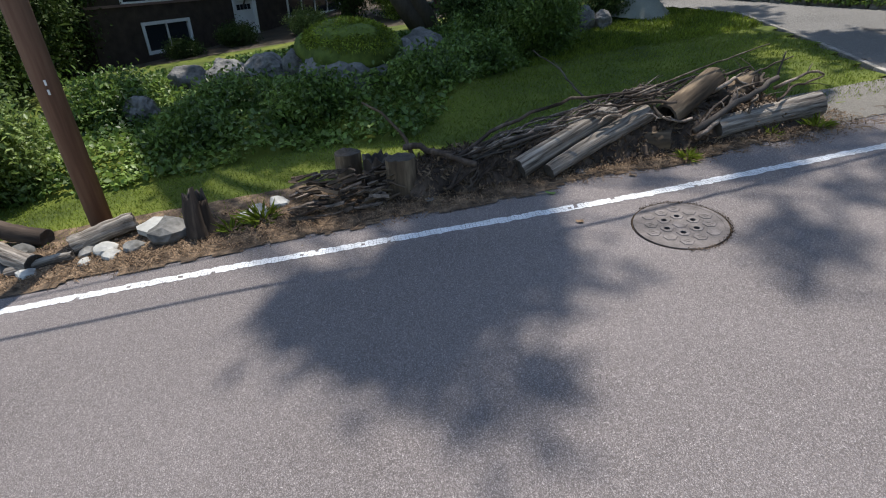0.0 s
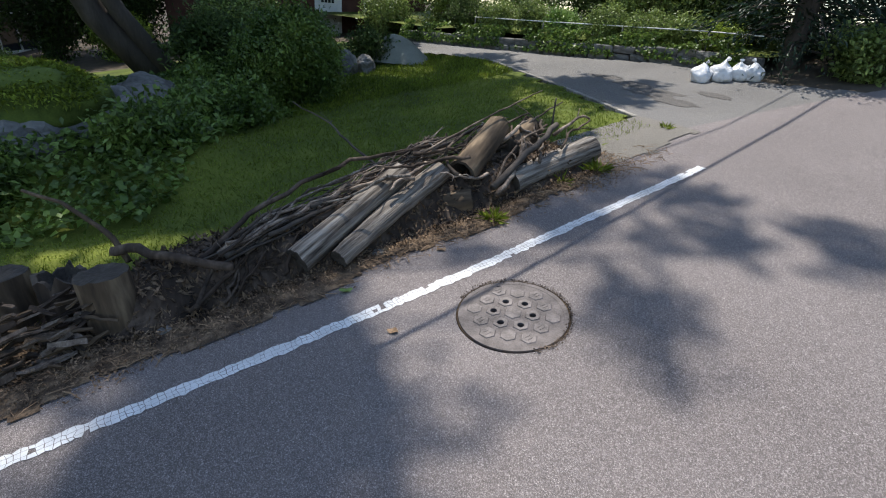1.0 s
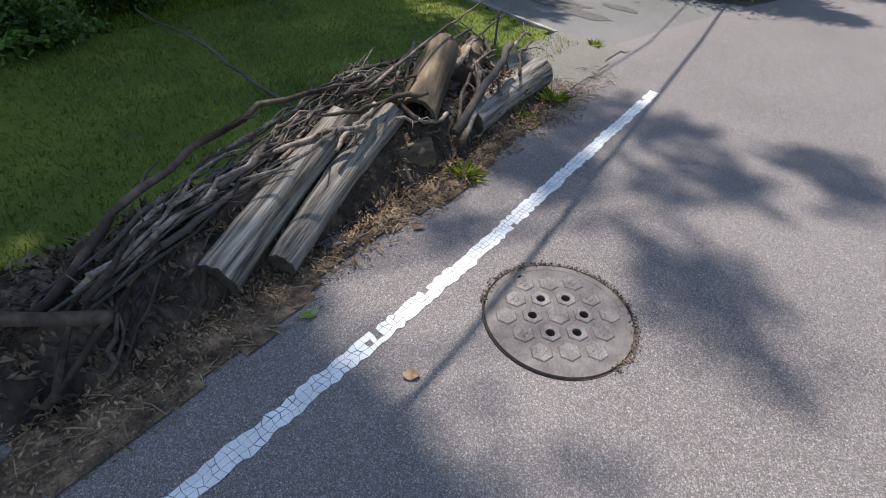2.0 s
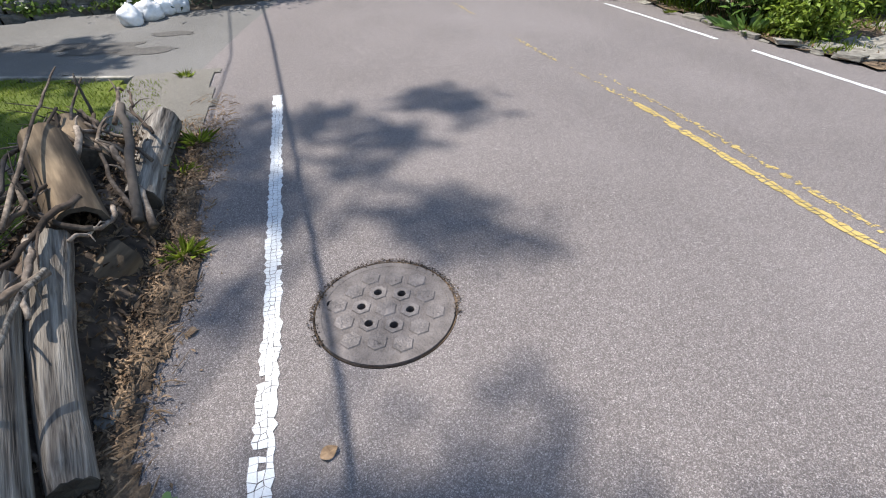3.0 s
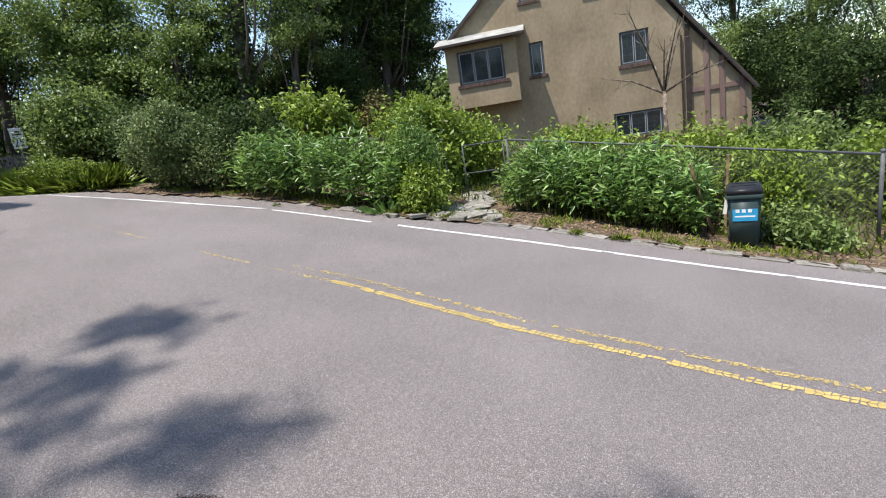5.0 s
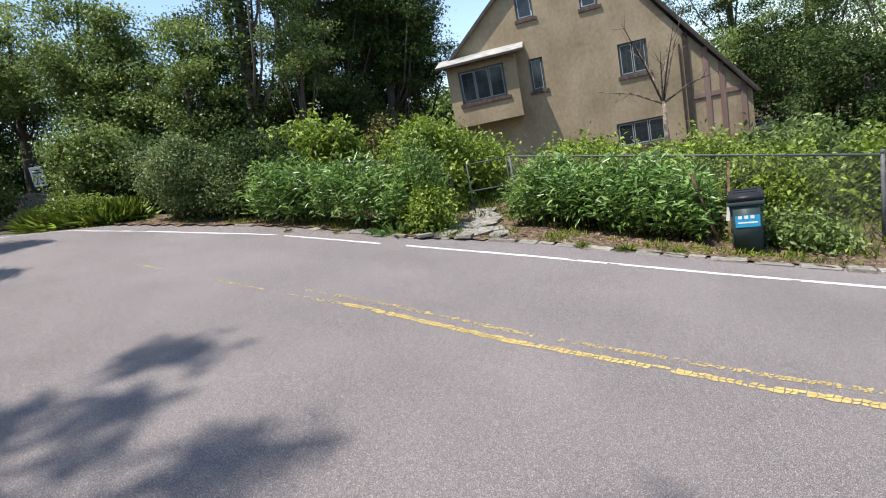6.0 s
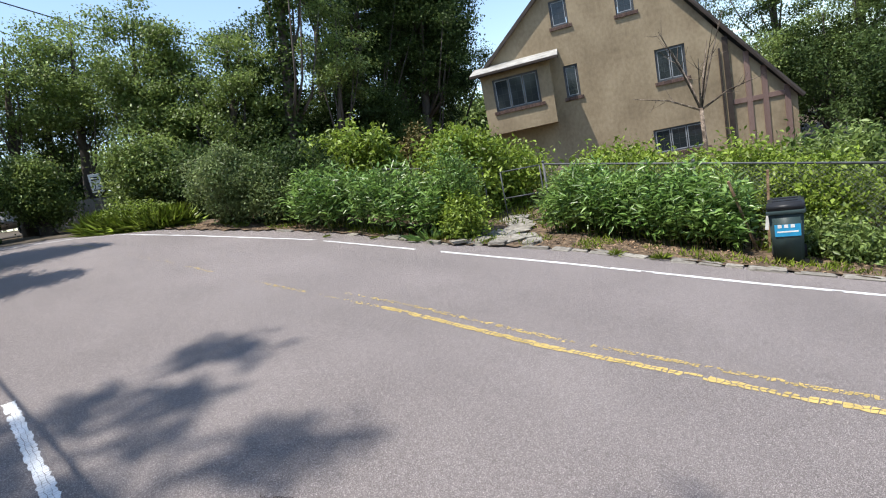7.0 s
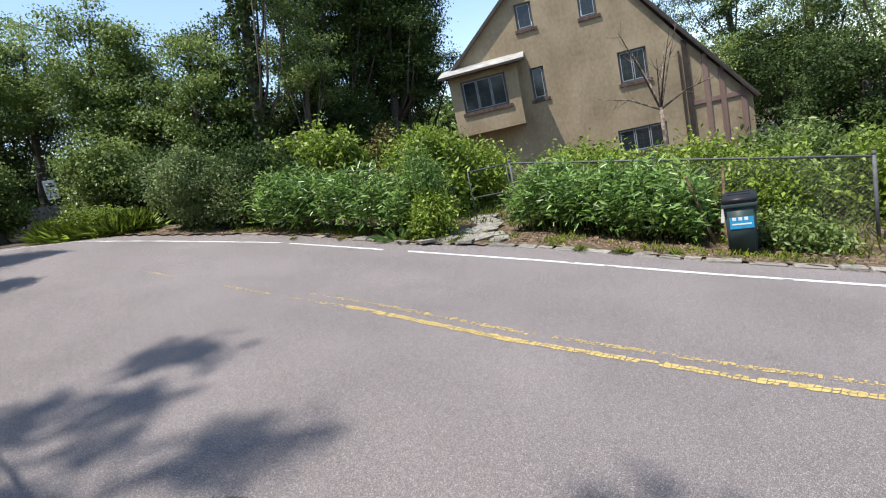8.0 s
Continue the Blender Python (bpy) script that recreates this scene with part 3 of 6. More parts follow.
# loose litter on the shoulder
random.seed(6)
lit = scatter(42000, -1.95, -0.9, -8, 2.9, 6, lambda x, y: road_z(x, y) + 0.012 + 0.03 * smooth(-0.95, -1.3, x), lambda x, y: random.random() < 0.02 + 0.98 * smooth(-0.96, -1.2, x + 0.14 * noise.noise((0.7, y * 1.6, 3))))
ob = leaves("bark_litter", lit, 0.02, LITTER, None, 6, aspect=0.38, droop=0.0, jitter=0.95, up=0.82)
tagged(ob, "dry leaves and bark chips on the road edge", "litter", kind="stuff")
pieces = []
rng = random.Random(12)
for _ in range(620):
    x, y = -1.06 - abs(rng.gauss(0, 0.25)), rng.uniform(-7.5, 3.5)
    L, w = rng.uniform(0.04, 0.16), rng.gauss(0.9, 0.9)
    r = rng.uniform(0.0015, 0.0045)
    z = road_z(x, y) + 0.012 + 0.026 * smooth(-0.95, -1.3, x)
    x2, y2 = x + L * math.cos(w), y + L * math.sin(w)
    pieces.append(tube([(x, y, z), ((x + x2) / 2 + rng.uniform(-.02, .02), (y + y2) / 2, z + 0.012), (x2, y2, road_z(x2, y2) + 0.012 + 0.026 * smooth(-0.95, -1.3, x2))], [r, r, r * 0.6], 5))
ob = mesh_object("twig_litter", *merge(pieces), LITTER)
tagged(ob, "small broken twigs strewn over the shoulder", "twigs", kind="stuff")
for x, y, s, m, lab, lobes in [(-0.35, -0.75, 0.05, LITTER, "small dry yellow leaf lying on asphalt", 1.0), (-0.98, -0.8, 0.06, LEAF_BRIGHT, "fresh green maple leaf on the asphalt", 0.45), (-1.02, 0.1, 0.05, LITTER, "curled yellow dry leaf by the logs", 0.8)]:
    n = 30
    vs = [(0, 0, 0.006)] + [(s * (0.55 + 0.45 * lobes + 0.5 * (1 - lobes) * math.cos(2.5 * a_) ** 2 - 0.25 * math.cos(a_)) * math.sin(a_) * 0.62, s * (0.8 + 0.3 * (1 - lobes) * math.cos(2.5 * a_) ** 2) * math.cos(a_), 0.008 + 0.006 * math.sin(3 * a_)) for a_ in [2 * math.pi * k / n for k in range(n)]]
    ob = mesh_object("fallen_leaf", vs, [(0, 1 + k, 1 + (k + 1) % n) for k in range(n)], m)
    ob.matrix_basis = pose(x, y, road_z(x, y) + 0.004, 8, 0, 200 * x)
    tagged(ob, lab, "leaf")
rng = np.random.default_rng(77)
ang = rng.uniform(-0.4, 3.6, 700)
rr = rng.normal(0.392, 0.012, 700)
ob = leaves("grit", np.stack([rr * np.cos(ang), rr * np.sin(ang), SLOPE * rr * np.sin(ang) + 0.006], 1), 0.012, ROT, None, 5, aspect=0.8, droop=0.0, up=0.8)
tagged(ob, "dark dirt and grit round the manhole rim", "grit", kind="stuff")


def tuft(x, y, n, size, seed, mat=GRASS, label="tuft of bright green grass beside the road", zf=None, width=0.09):
    t = thing("grass_tuft", (x, y, (zf or road_z)(x, y) + 0.02), label, "weed", "roadside weeds")
    rng = np.random.default_rng(seed)
    p = np.stack([rng.normal(size=n) * size * 0.3, rng.normal(size=n) * size * 0.3, np.zeros(n)], 1)
    out = np.stack([p[:, 0] * 6 / size, p[:, 1] * 6 / size, np.full(n, 1.3)], 1)
    leaves("foliage", p, size, mat, t, seed, aspect=width, droop=0, jitter=0.5, up=0.0, out=out)
    return t


for i, (x, y, n, s) in enumerate([(-1.16, 0.78, 90, 0.105), (-1.3, 2.4, 90, 0.13), (-1.36, 1.9, 50, 0.1), (-1.62, -3.8, 120, 0.17), (-1.5, -4.1, 70, 0.13), (-1.7, 4.25, 70, 0.08)]):
    tuft(x, y, n, s, 30 + i)


# ---------------------------------------------------------------- wood pile
def frame_along(a, b):
    a, b = Vector(a), Vector(b)
    return Matrix.Translation(a) @ (b - a).to_track_quat("Z", "Y").to_matrix().to_4x4(), (b - a).length


def log(a, b, r0, r1, mat, label, seed, hollow=False, bend=0.03, name="log", knots=2, group="logs in the wood pile", rings=14, ridge=0.08, ragged=0.02):
    """A weathered log: fluted, slightly bent body with sawn or hollow ends."""
    m, L = frame_along(a, b)
    base = thing(name, (0, 0, 0), label, "log", group)
    base.matrix_basis = m
    rng = random.Random(seed)
    sides = 22
    verts, faces = [], []
    off = rng.uniform(0, 50)
    def rad(k, i):
        t, z = 2 * math.pi * k / sides, L * i / rings
        r = r0 + (r1 - r0) * i / rings
        return r * (1 + ridge * noise.noise((math.cos(t) * 2.2 + off, math.sin(t) * 2.2, z * 0.8)) + 0.6 * ridge * noise.noise((math.cos(t) * 6 + off, math.sin(t) * 6, z * 1.3)))
    cen = [(bend * math.sin(math.pi * i / rings) + 0.3 * bend * noise.noise((i * 0.6, off, 0)), 0.4 * bend * noise.noise((off, i * 0.5, 0))) for i in range(rings + 1)]
    for i in range(rings + 1):
        for k in range(sides):
            t = 2 * math.pi * k / sides
            r = rad(k, i)
            jag = ragged * noise.noise((k * 0.9, off, i * 1.3)) if i in (0, rings) else 0
            verts.append((cen[i][0] + r * math.cos(t), cen[i][1] + r * math.sin(t), L * i / rings + jag))
    for i in range(rings):
        for k in range(sides):
            k2 = (k + 1) % sides
            faces.append((i * sides + k, i * sides + k2, (i + 1) * sides + k2, (i + 1) * sides + k))
    pieces = [(verts, faces)]
    for q in range(knots):
        t, z = rng.uniform(0, 6.28), rng.uniform(0.2, 0.8) * L
        r = (r0 + r1) / 2
        d = Vector((math.cos(t), math.sin(t), 0.35))
        pieces.append(tube([d * r * 0.7 + Vector((0, 0, z)), d * r * 1.12 + Vector((0, 0, z))], [r * 0.24, r * 0.17], 8))
    mesh_object("trunk", *merge(pieces), mat, base, smooth=True)
    for i, nm in ((0, "sawn_end"), (rings, "sawn_end")):
        ringv = [Vector(verts[i * sides + k]) for k in range(sides)]
        c = sum(ringv, Vector()) / sides
        v2, f2 = list(ringv), []
        s = -1 if i == 0 else 1
        if hollow:
            prof = [(0.78, 0.0), (0.72, -0.25 * L if s > 0 else 0.25 * L), (0.0, -0.4 * L if s > 0 else 0.4 * L)]
        else:
            prof = [(0.93, 0.004 * s), (0.5, 0.0), (0.0, -0.004 * s)]
        for q, dz in prof[:-1]:
            v2 += [c + (v - c) * q + Vector((0, 0, dz)) for v in ringv]
        v2.append(c + Vector((0, 0, prof[-1][1])))
        for j in range(2):
            for k in range(sides):
                k2 = (k + 1) % sides
                f2.append((j * sides + k, j * sides + k2, (j + 1) * sides + k2, (j + 1) * sides + k))
        for k in range(sides):
            f2.append((2 * sides + k, 2 * sides + (k + 1) % sides, 3 * sides))
        mesh_object(nm, v2, f2, CUT_END, base)
    return base


def P(x, y, h):
    return (x, y, road_z(x, y) + h)


log(P(-1.29, -0.72, 0.1), P(-1.66, 0.5, 0.4), 0.084, 0.105, GREY_LOG, "grey weathered log sloping out of the pile", 1, bend=0.03, knots=1)
log(P(-1.4, -1.02, 0.15), P(-1.74, 0.12, 0.47), 0.115, 0.1, GREY_LOG, "cracked grey log with pale worn top", 2, bend=0.01, knots=0)
log(P(-1.58, 0.68, 0.36), P(-1.93, 1.4, 0.58), 0.145, 0.13, BARK_LOG, "hollow log with flaking brown bark", 3, hollow=True, knots=0, bend=0.0)
log(P(-1.47, 1.25, 0.14), P(-1.57, 2.55, 0.17), 0.125, 0.145, GREY_LOG, "thick grey log lying along the road", 4, knots=1, bend=0.02)
log(P(-1.46, 0.72, 0.11), P(-1.76, 0.0, 0.13), 0.12, 0.12, BARK_LOG, "mossy log end under the pile", 5, knots=0, bend=0.0)
log(P(-1.76, 1.45, 0.34), P(-2.03, 2.0, 0.4), 0.145, 0.14, BARK_LOG, "short mossy log on the pile", 6, knots=0, bend=0.0)
log(P(-1.52, -1.6, 0.06), P(-1.68, -0.5, 0.3), 0.09, 0.1, ROT, "dark rotting log in the shade", 7, knots=3, bend=0.05, ridge=0.3)
log(P(-1.72, -1.3, 0.13), P(-1.95, 0.4, 0.28), 0.13, 0.14, ROT, "dark rotting log buried under branches", 8, knots=3, ridge=0.25)
log(P(-1.75, 0.3, 0.16), P(-1.8, 1.9, 0.18), 0.17, 0.16, ROT, "rotten brown log at the pile's core", 9, knots=0)
log(P(-1.6, -2.25, 0.0), P(-1.63, -2.28, 0.43), 0.17, 0.16, BARK_LOG, "upright sawn tree stump with bark", 10, name="stump", bend=0.0, knots=0, group="stumps", rings=6)
log(P(-2.1, -2.83, 0.0), P(-2.1, -2.85, 0.42), 0.15, 0.145, BARK_LOG, "upright cut log section with flat top", 11, name="stump", bend=0.0, knots=0, group="stumps", rings=6)
log(P(-1.9, -2.52, 0.0), P(-1.94, -2.52, 0.36), 0.14, 0.15, ROT, "hollow rotten stump with ragged rim", 12, hollow=True, name="stump", bend=0.0, knots=0, group="stumps", rings=6, ridge=0.25, ragged=0.1)
log(P(-1.52, -4.4, -0.02), P(-1.6, -4.42, 0.45), 0.15, 0.1, ROT, "broken rotten stump with splintered top", 13, hollow=True, name="stump", bend=0.02, knots=2, group="stumps", rings=8, ridge=0.45, ragged=0.2)
log(P(-1.62, -5.75, 0.12), P(-1.9, -5.2, 0.16), 0.1, 0.1, GREY_LOG, "short grey log beside the pole", 14, knots=0)
log(P(-1.45, -6.05, 0.08), P(-1.7, -6.5, 0.2), 0.1, 0.09, GREY_LOG, "small grey log in the rubble", 15, knots=0)
log(P(-1.4, -6.3, 0.05), P(-1.5, -5.7, 0.07), 0.06, 0.05, GREY_LOG, "thin split log on the verge", 16, knots=0)
log(P(-2.0, -6.2, 0.1), P(-2.2, -6.8, 0.25), 0.1, 0.1, ROT, "dark log leaning on rubble", 17, knots=0)


def branch(points, r0, r1, mat, label, seed, wiggle=0.02, n=14, twigs=0, name="branch"):
    rng = random.Random(seed)
    pts = [Vector(p) for p in points]
    path = []
    for i in range(n + 1):
        s = i / n * (len(pts) - 1)
        k = min(int(s), len(pts) - 2)
        q = pts[k].lerp(pts[k + 1], s - k)
        path.append(q + Vector([rng.uniform(-wiggle, wiggle) for _ in range(3)]))
    origin = path[0].copy()
    path = [q - origin for q in path]
    pieces = [tube(path, [r0 + (r1 - r0) * i / n for i in range(n + 1)], 7, 0.12, rng=rng)]
    for _ in range(twigs):
        k = rng.randint(n // 3, n - 1)
        d = (path[k] - path[k - 1]).normalized() + Vector([rng.uniform(-0.9, 0.9), rng.uniform(-0.9, 0.9), rng.uniform(-0.15, 0.3)])
        L = rng.uniform(0.08, 0.3)
        r = r0 * 0.4
        pieces.append(tube([path[k], path[k] + d * L * 0.5 + Vector((0, 0, 0.02)), path[k] + d * L], [r, r * 0.7, r * 0.35], 5))
    ob = mesh_object(name, *merge(pieces), mat, smooth=True)
    ob.location = origin
    return tagged(ob, label, "branch", "branches on the wood pile")


rng = random.Random(77)
for i in range(74):
    t = rng.random()
    y0 = -1.75 + 2.4 * t + rng.uniform(-0.2, 0.2)
    L = rng.uniform(0.9, 2.0)
    y1 = min(0.85 if i % 9 else 1.9, y0 + L)
    x0, x1 = [-1.56 - 0.27 * (min(q, 0.6) + 1.0) - 0.3 * rng.random() for q in (y0, y1)]
    h0 = 0.26 + 0.16 * rng.random() + 0.1 * t
    mid = P((x0 + x1) / 2 + rng.uniform(-0.06, 0.06), (y0 + y1) / 2, h0 + 0.02 + rng.uniform(0, 0.07))
    r = rng.choice([0.006, 0.008, 0.01, 0.012, 0.015, 0.02])
    branch([P(x0, y0, h0), mid, P(x1, y1, h0 + rng.uniform(-0.1, 0.1))], r, r * 0.5, (TWIG, PALE_TWIG, TWIG, BARK)[i % 4],
           "thin dead grey branch on the wood pile", 200 + i, 0.03, 11, 3 if i % 2 else 1)
for i in range(18):
    y0 = rng.uniform(0.8, 2.2)
    x0 = -1.62 - 0.4 * rng.random()
    L, w = rng.uniform(0.4, 0.9), rng.uniform(-0.8, 2.2)
    h0 = 0.3 + 0.2 * rng.random()
    x1, y1 = x0 - 0.5 * L * abs(math.cos(w)), y0 + L * math.sin(w)
    r = rng.uniform(0.01, 0.026)
    branch([P(x0, y0, h0), P((x0 + x1) / 2, (y0 + y1) / 2, h0 + 0.1), P(x1, y1, max(0.2, h0 - 0.1 + rng.uniform(0, 0.25)))], r, r * 0.6, (TWIG, ROT, PALE_TWIG)[i % 3],
           "short broken dead branch piled over logs", 300 + i, 0.02, 6, 2)
branch([P(-1.55, -1.75, 0.3), P(-1.85, -1.2, 0.48), P(-2.05, -0.3, 0.58), P(-2.05, 0.6, 0.52)], 0.024, 0.016, ROT, "long dark crooked branch lying along the pile", 400, 0.02, 16, 3)
branch([P(-1.35, -1.5, 0.3), P(-1.6, -1.85, 0.4), P(-1.95, -2.1, 0.42), P(-2.05, -2.2, 0.36)], 0.03, 0.04, ROT, "dark bent limb across the stumps", 401, 0.015, 10)
branch([P(-2.02, -2.1, 0.27), P(-2.14, -2.18, 0.44), P(-2.25, -2.28, 0.57), P(-2.35, -2.43, 0.73), P(-2.45, -2.65, 0.85)], 0.026, 0.012, BARK_LOG, "curved bare branch sticking up over the lawn", 402, 0.008, 12)
branch([P(-2.0, 0.05, 0.42), P(-2.35, -0.1, 0.6), P(-2.75, -0.15, 0.75), P(-3.0, -0.45, 0.98)], 0.016, 0.006, BARK, "thin forked twig rising above the lawn", 403, 0.012, 12, 2)
branch([P(-1.7, 0.3, 0.62), P(-1.85, 1.2, 0.75), P(-1.95, 2.0, 0.85)], 0.014, 0.006, TWIG, "long thin straight twig on top", 404, 0.006, 12)
branch([P(-1.95, 2.25, 0.4), P(-1.98, 2.28, 0.72)], 0.013, 0.008, BARK, "short upright broken twig", 405, 0.004, 5)
branch([P(-1.4, 0.95, 0.2), P(-1.5, 1.5, 0.42), P(-1.62, 1.95, 0.55)], 0.035, 0.028, BARK, "thick dark branch propped on a log", 406, 0.012, 9, 1)
branch([P(-1.33, 0.95, 0.14), P(-1.45, 1.25, 0.26), P(-1.6, 1.5, 0.45)], 0.03, 0.022, TWIG, "grey forked branch leaning on the logs", 407, 0.012, 9, 2)
branch([P(-1.45, 0.02, 0.55), P(-1.42, -0.25, 0.62), P(-1.5, -0.55, 0.5), P(-1.62, -0.7, 0.45)], 0.014, 0.008, GREY_LOG, "hooked pale stick over the logs", 408, 0.008, 10, 1)
for i in range(14):
    y0 = -1.9 + 0.05 * i
    branch([P(-1.36 - 0.012 * i, y0 + 0.35, 0.08 + 0.008 * i), P(-1.55, y0 + 0.1, 0.24), P(-1.7, y0 - 0.05, 0.36)], 0.008, 0.005, ROT, "brown twig in a bundle by the stump", 420 + i, 0.012, 6)

rng = random.Random(91)
for i in range(34):
    y0 = rng.uniform(-1.9, -0.7)
    x0 = -1.28 - 0.2 * rng.random()
    L = rng.uniform(0.3, 0.8)
    w = rng.uniform(0.2, 2.6)
    r = rng.uniform(0.006, 0.02)
    h0 = rng.uniform(0.03, 0.12)
    branch([P(x0, y0, h0), P(x0 - 0.12, y0 + 0.4 * L * math.sin(w), h0 + 0.12), P(x0 - 0.3, y0 + L * math.sin(w) * 0.8, h0 + 0.24)], r, r * 0.5, ROT if i % 3 else TWIG,
           "dark dead stick tangled in the pile's foot", 500 + i, 0.016, 8, 1)

# rotten slabs, rubble stones and the debris mound under the pile
rng = random.Random(5)
for i in range(150):
    x, y = -1.36 - 0.5 * rng.random(), -3.5 + 1.1 * rng.random()
    L = rng.uniform(0.1, 0.3)
    w = radians(rng.uniform(20, 130))
    a = P(x, y, 0.03 + 0.34 * rng.random() * smooth(-1.3, -1.6, x))
    b = (a[0] + L * math.cos(w) * 0.5, a[1] + L * math.sin(w), a[2] + 0.153 * L * math.sin(w) + rng.uniform(-0.05, 0.07))
    m, LL = frame_along(a, b)
    bm = box_bm((-rng.uniform(0.006, 0.026), -rng.uniform(0.004, 0.012), 0), (rng.uniform(0.006, 0.026), rng.uniform(0.004, 0.012), LL))
    bmesh.ops.subdivide_edges(bm, edges=bm.edges[:], cuts=3, use_grid_fill=True)
    for v in bm.verts:
        k = 1 - 0.6 * rng.random() * smooth(0.55, 1.0, v.co.z / LL)
        v.co = Vector((v.co.x * k + 0.012 * noise.noise(v.co * 14 + Vector((i, 0, 0))), v.co.y * k + 0.012 * noise.noise(v.co * 11 + Vector((0, i, 0))), v.co.z))
    ob = part("wood_splinter", bm, (ROT, BARK_LOG, PALE_TWIG, TWIG)[i % 4])
    ob.matrix_basis = m @ Matrix.Rotation(rng.uniform(-1.2, 1.2), 4, "Z")
    tagged(ob, "splintered rotten wood slab on the verge", "wood", "rotten wood slabs")
# the mound takes the darker ROT colour to paint in the pile's deep shade
mound = sheet("debris_mound", list(np.arange(-2.25, -1.28, 0.06)), list(np.arange(-2.6, 2.6, 0.06)),
              lambda x, y: road_z(x, y) + 0.30 * smooth(-1.28, -1.62, x) * smooth(-2.3, -1.9, x) * smooth(-2.6, -1.9, y) * (1 - smooth(1.9, 2.6, y)) + 0.03 * noise.noise((x * 9, y * 9, 5)), ROT)
tagged(mound, "heap of brown bark debris, darkened for the shade under the logs", "debris", kind="stuff")
g = np.random.default_rng(19)
q = []
for _ in range(9000):
    x, y = g.uniform(-2.2, -1.26), g.uniform(-2.5, 2.5)
    q.append((x, y, road_z(x, y) + 0.012 + 0.30 * smooth(-1.28, -1.62, x) * smooth(-2.3, -1.9, x) * smooth(-2.6, -1.9, y) * (1 - smooth(1.9, 2.6, y)) + 0.03 * noise.noise((x * 9, y * 9, 5))))
ob = leaves("bark_debris", q, 0.05, DIRT, None, 19, aspect=0.35, droop=0.0, jitter=0.9, up=0.6)
tagged(ob, "flaked brown bark and dead leaves on the heap", "debris", kind="stuff")
# crooked sticks that lie across the sloping logs
for i, pts in enumerate([
        [(-1.5, 0.1, 0.5), (-1.62, -0.15, 0.52), (-1.72, -0.4, 0.46), (-1.85, -0.6, 0.42)], [(-1.62, 0.3, 0.54), (-1.55, 0.05, 0.52), (-1.5, -0.15, 0.46)], [(-1.55, 0.75, 0.5), (-1.62, 0.45, 0.55), (-1.6, 0.15, 0.56), (-1.66, -0.1, 0.58)],
        [(-1.45, 0.55, 0.42), (-1.6, 0.5, 0.5), (-1.75, 0.6, 0.56), (-1.9, 0.9, 0.6)], [(-1.5, 0.95, 0.3), (-1.45, 0.7, 0.34), (-1.5, 0.4, 0.46)], [(-1.78, 0.25, 0.6), (-1.7, 0.5, 0.6), (-1.72, 0.8, 0.56)],
        [(-1.42, 1.0, 0.22), (-1.55, 1.2, 0.34), (-1.7, 1.5, 0.46), (-1.75, 1.9, 0.5)], [(-1.42, 1.55, 0.3), (-1.6, 1.75, 0.4), (-1.85, 1.85, 0.5)], [(-1.45, 1.9, 0.34), (-1.65, 2.2, 0.4), (-1.8, 2.75, 0.4)]]):
    branch([P(*p) for p in pts], 0.022 - 0.001 * i, 0.011, (TWIG, PALE_TWIG, ROT)[i % 3], "crooked dead stick lying across the logs", 600 + i, 0.014, 10, 2)


def rock(at, size, mat, label, seed, name="rock", sub=3, rough=0.3, rz=0.0, group=""):
    bm = bmesh.new()
    bmesh.ops.create_icosphere(bm, subdivisions=sub, radius=1)
    for v in bm.verts:
        c = v.co.copy()
        k = 1 + rough * noise.noise(c * 1.1 + Vector((seed * 3.7, 0, 0))) + rough * 0.5 * noise.noise(c * 2.6 + Vector((0, seed * 1.9, 0))) + rough * 0.2 * noise.noise(c * 6 + Vector((0, 0, seed)))
        v.co = Vector((c.x * k * size[0], c.y * k * size[1], c.z * k * size[2]))
    ob = part(name, bm, mat)
    ob.matrix_basis = pose(at[0], at[1], at[2] + size[2] * 0.55, 0, 0, rz)
    return tagged(ob, label, "rock", group)


rng = random.Random(31)
for i, (x, y, s, m) in enumerate([(-1.75, -3.85, 0.14, PALE_ROCK), (-1.9, -3.65, 0.12, PALE_ROCK), (-1.72, -4.0, 0.1, PALE_ROCK), (-1.6, -4.75, 0.22, ROCK), (-1.78, -4.95, 0.18, PALE_ROCK), (-1.5, -5.1, 0.1, ROCK),
                                  (-1.42, -5.3, 0.09, PALE_ROCK), (-1.55, -5.4, 0.12, PALE_ROCK), (-1.38, -5.55, 0.07, PALE_ROCK), (-1.6, -5.6, 0.1, ROCK), (-1.35, -6.1, 0.09, PALE_ROCK), (-1.5, -6.5, 0.14, ROCK), (-1.85, -6.4, 0.15, ROCK),
                                  (-1.33, -2.0, 0.05, ROCK), (-1.3, -0.35, 0.05, ROCK), (-1.55, -6.9, 0.15, ROCK)]):
    rock((x, y, road_z(x, y)), (s, s * rng.uniform(0.8, 1.3), s * 0.62), m, "pale lichen-covered rubble stone on the verge" if m is PALE_ROCK else "rough grey rubble stone on the verge", 50 + i, "stone", 2, 0.35, rng.uniform(0, 180), "verge stones")

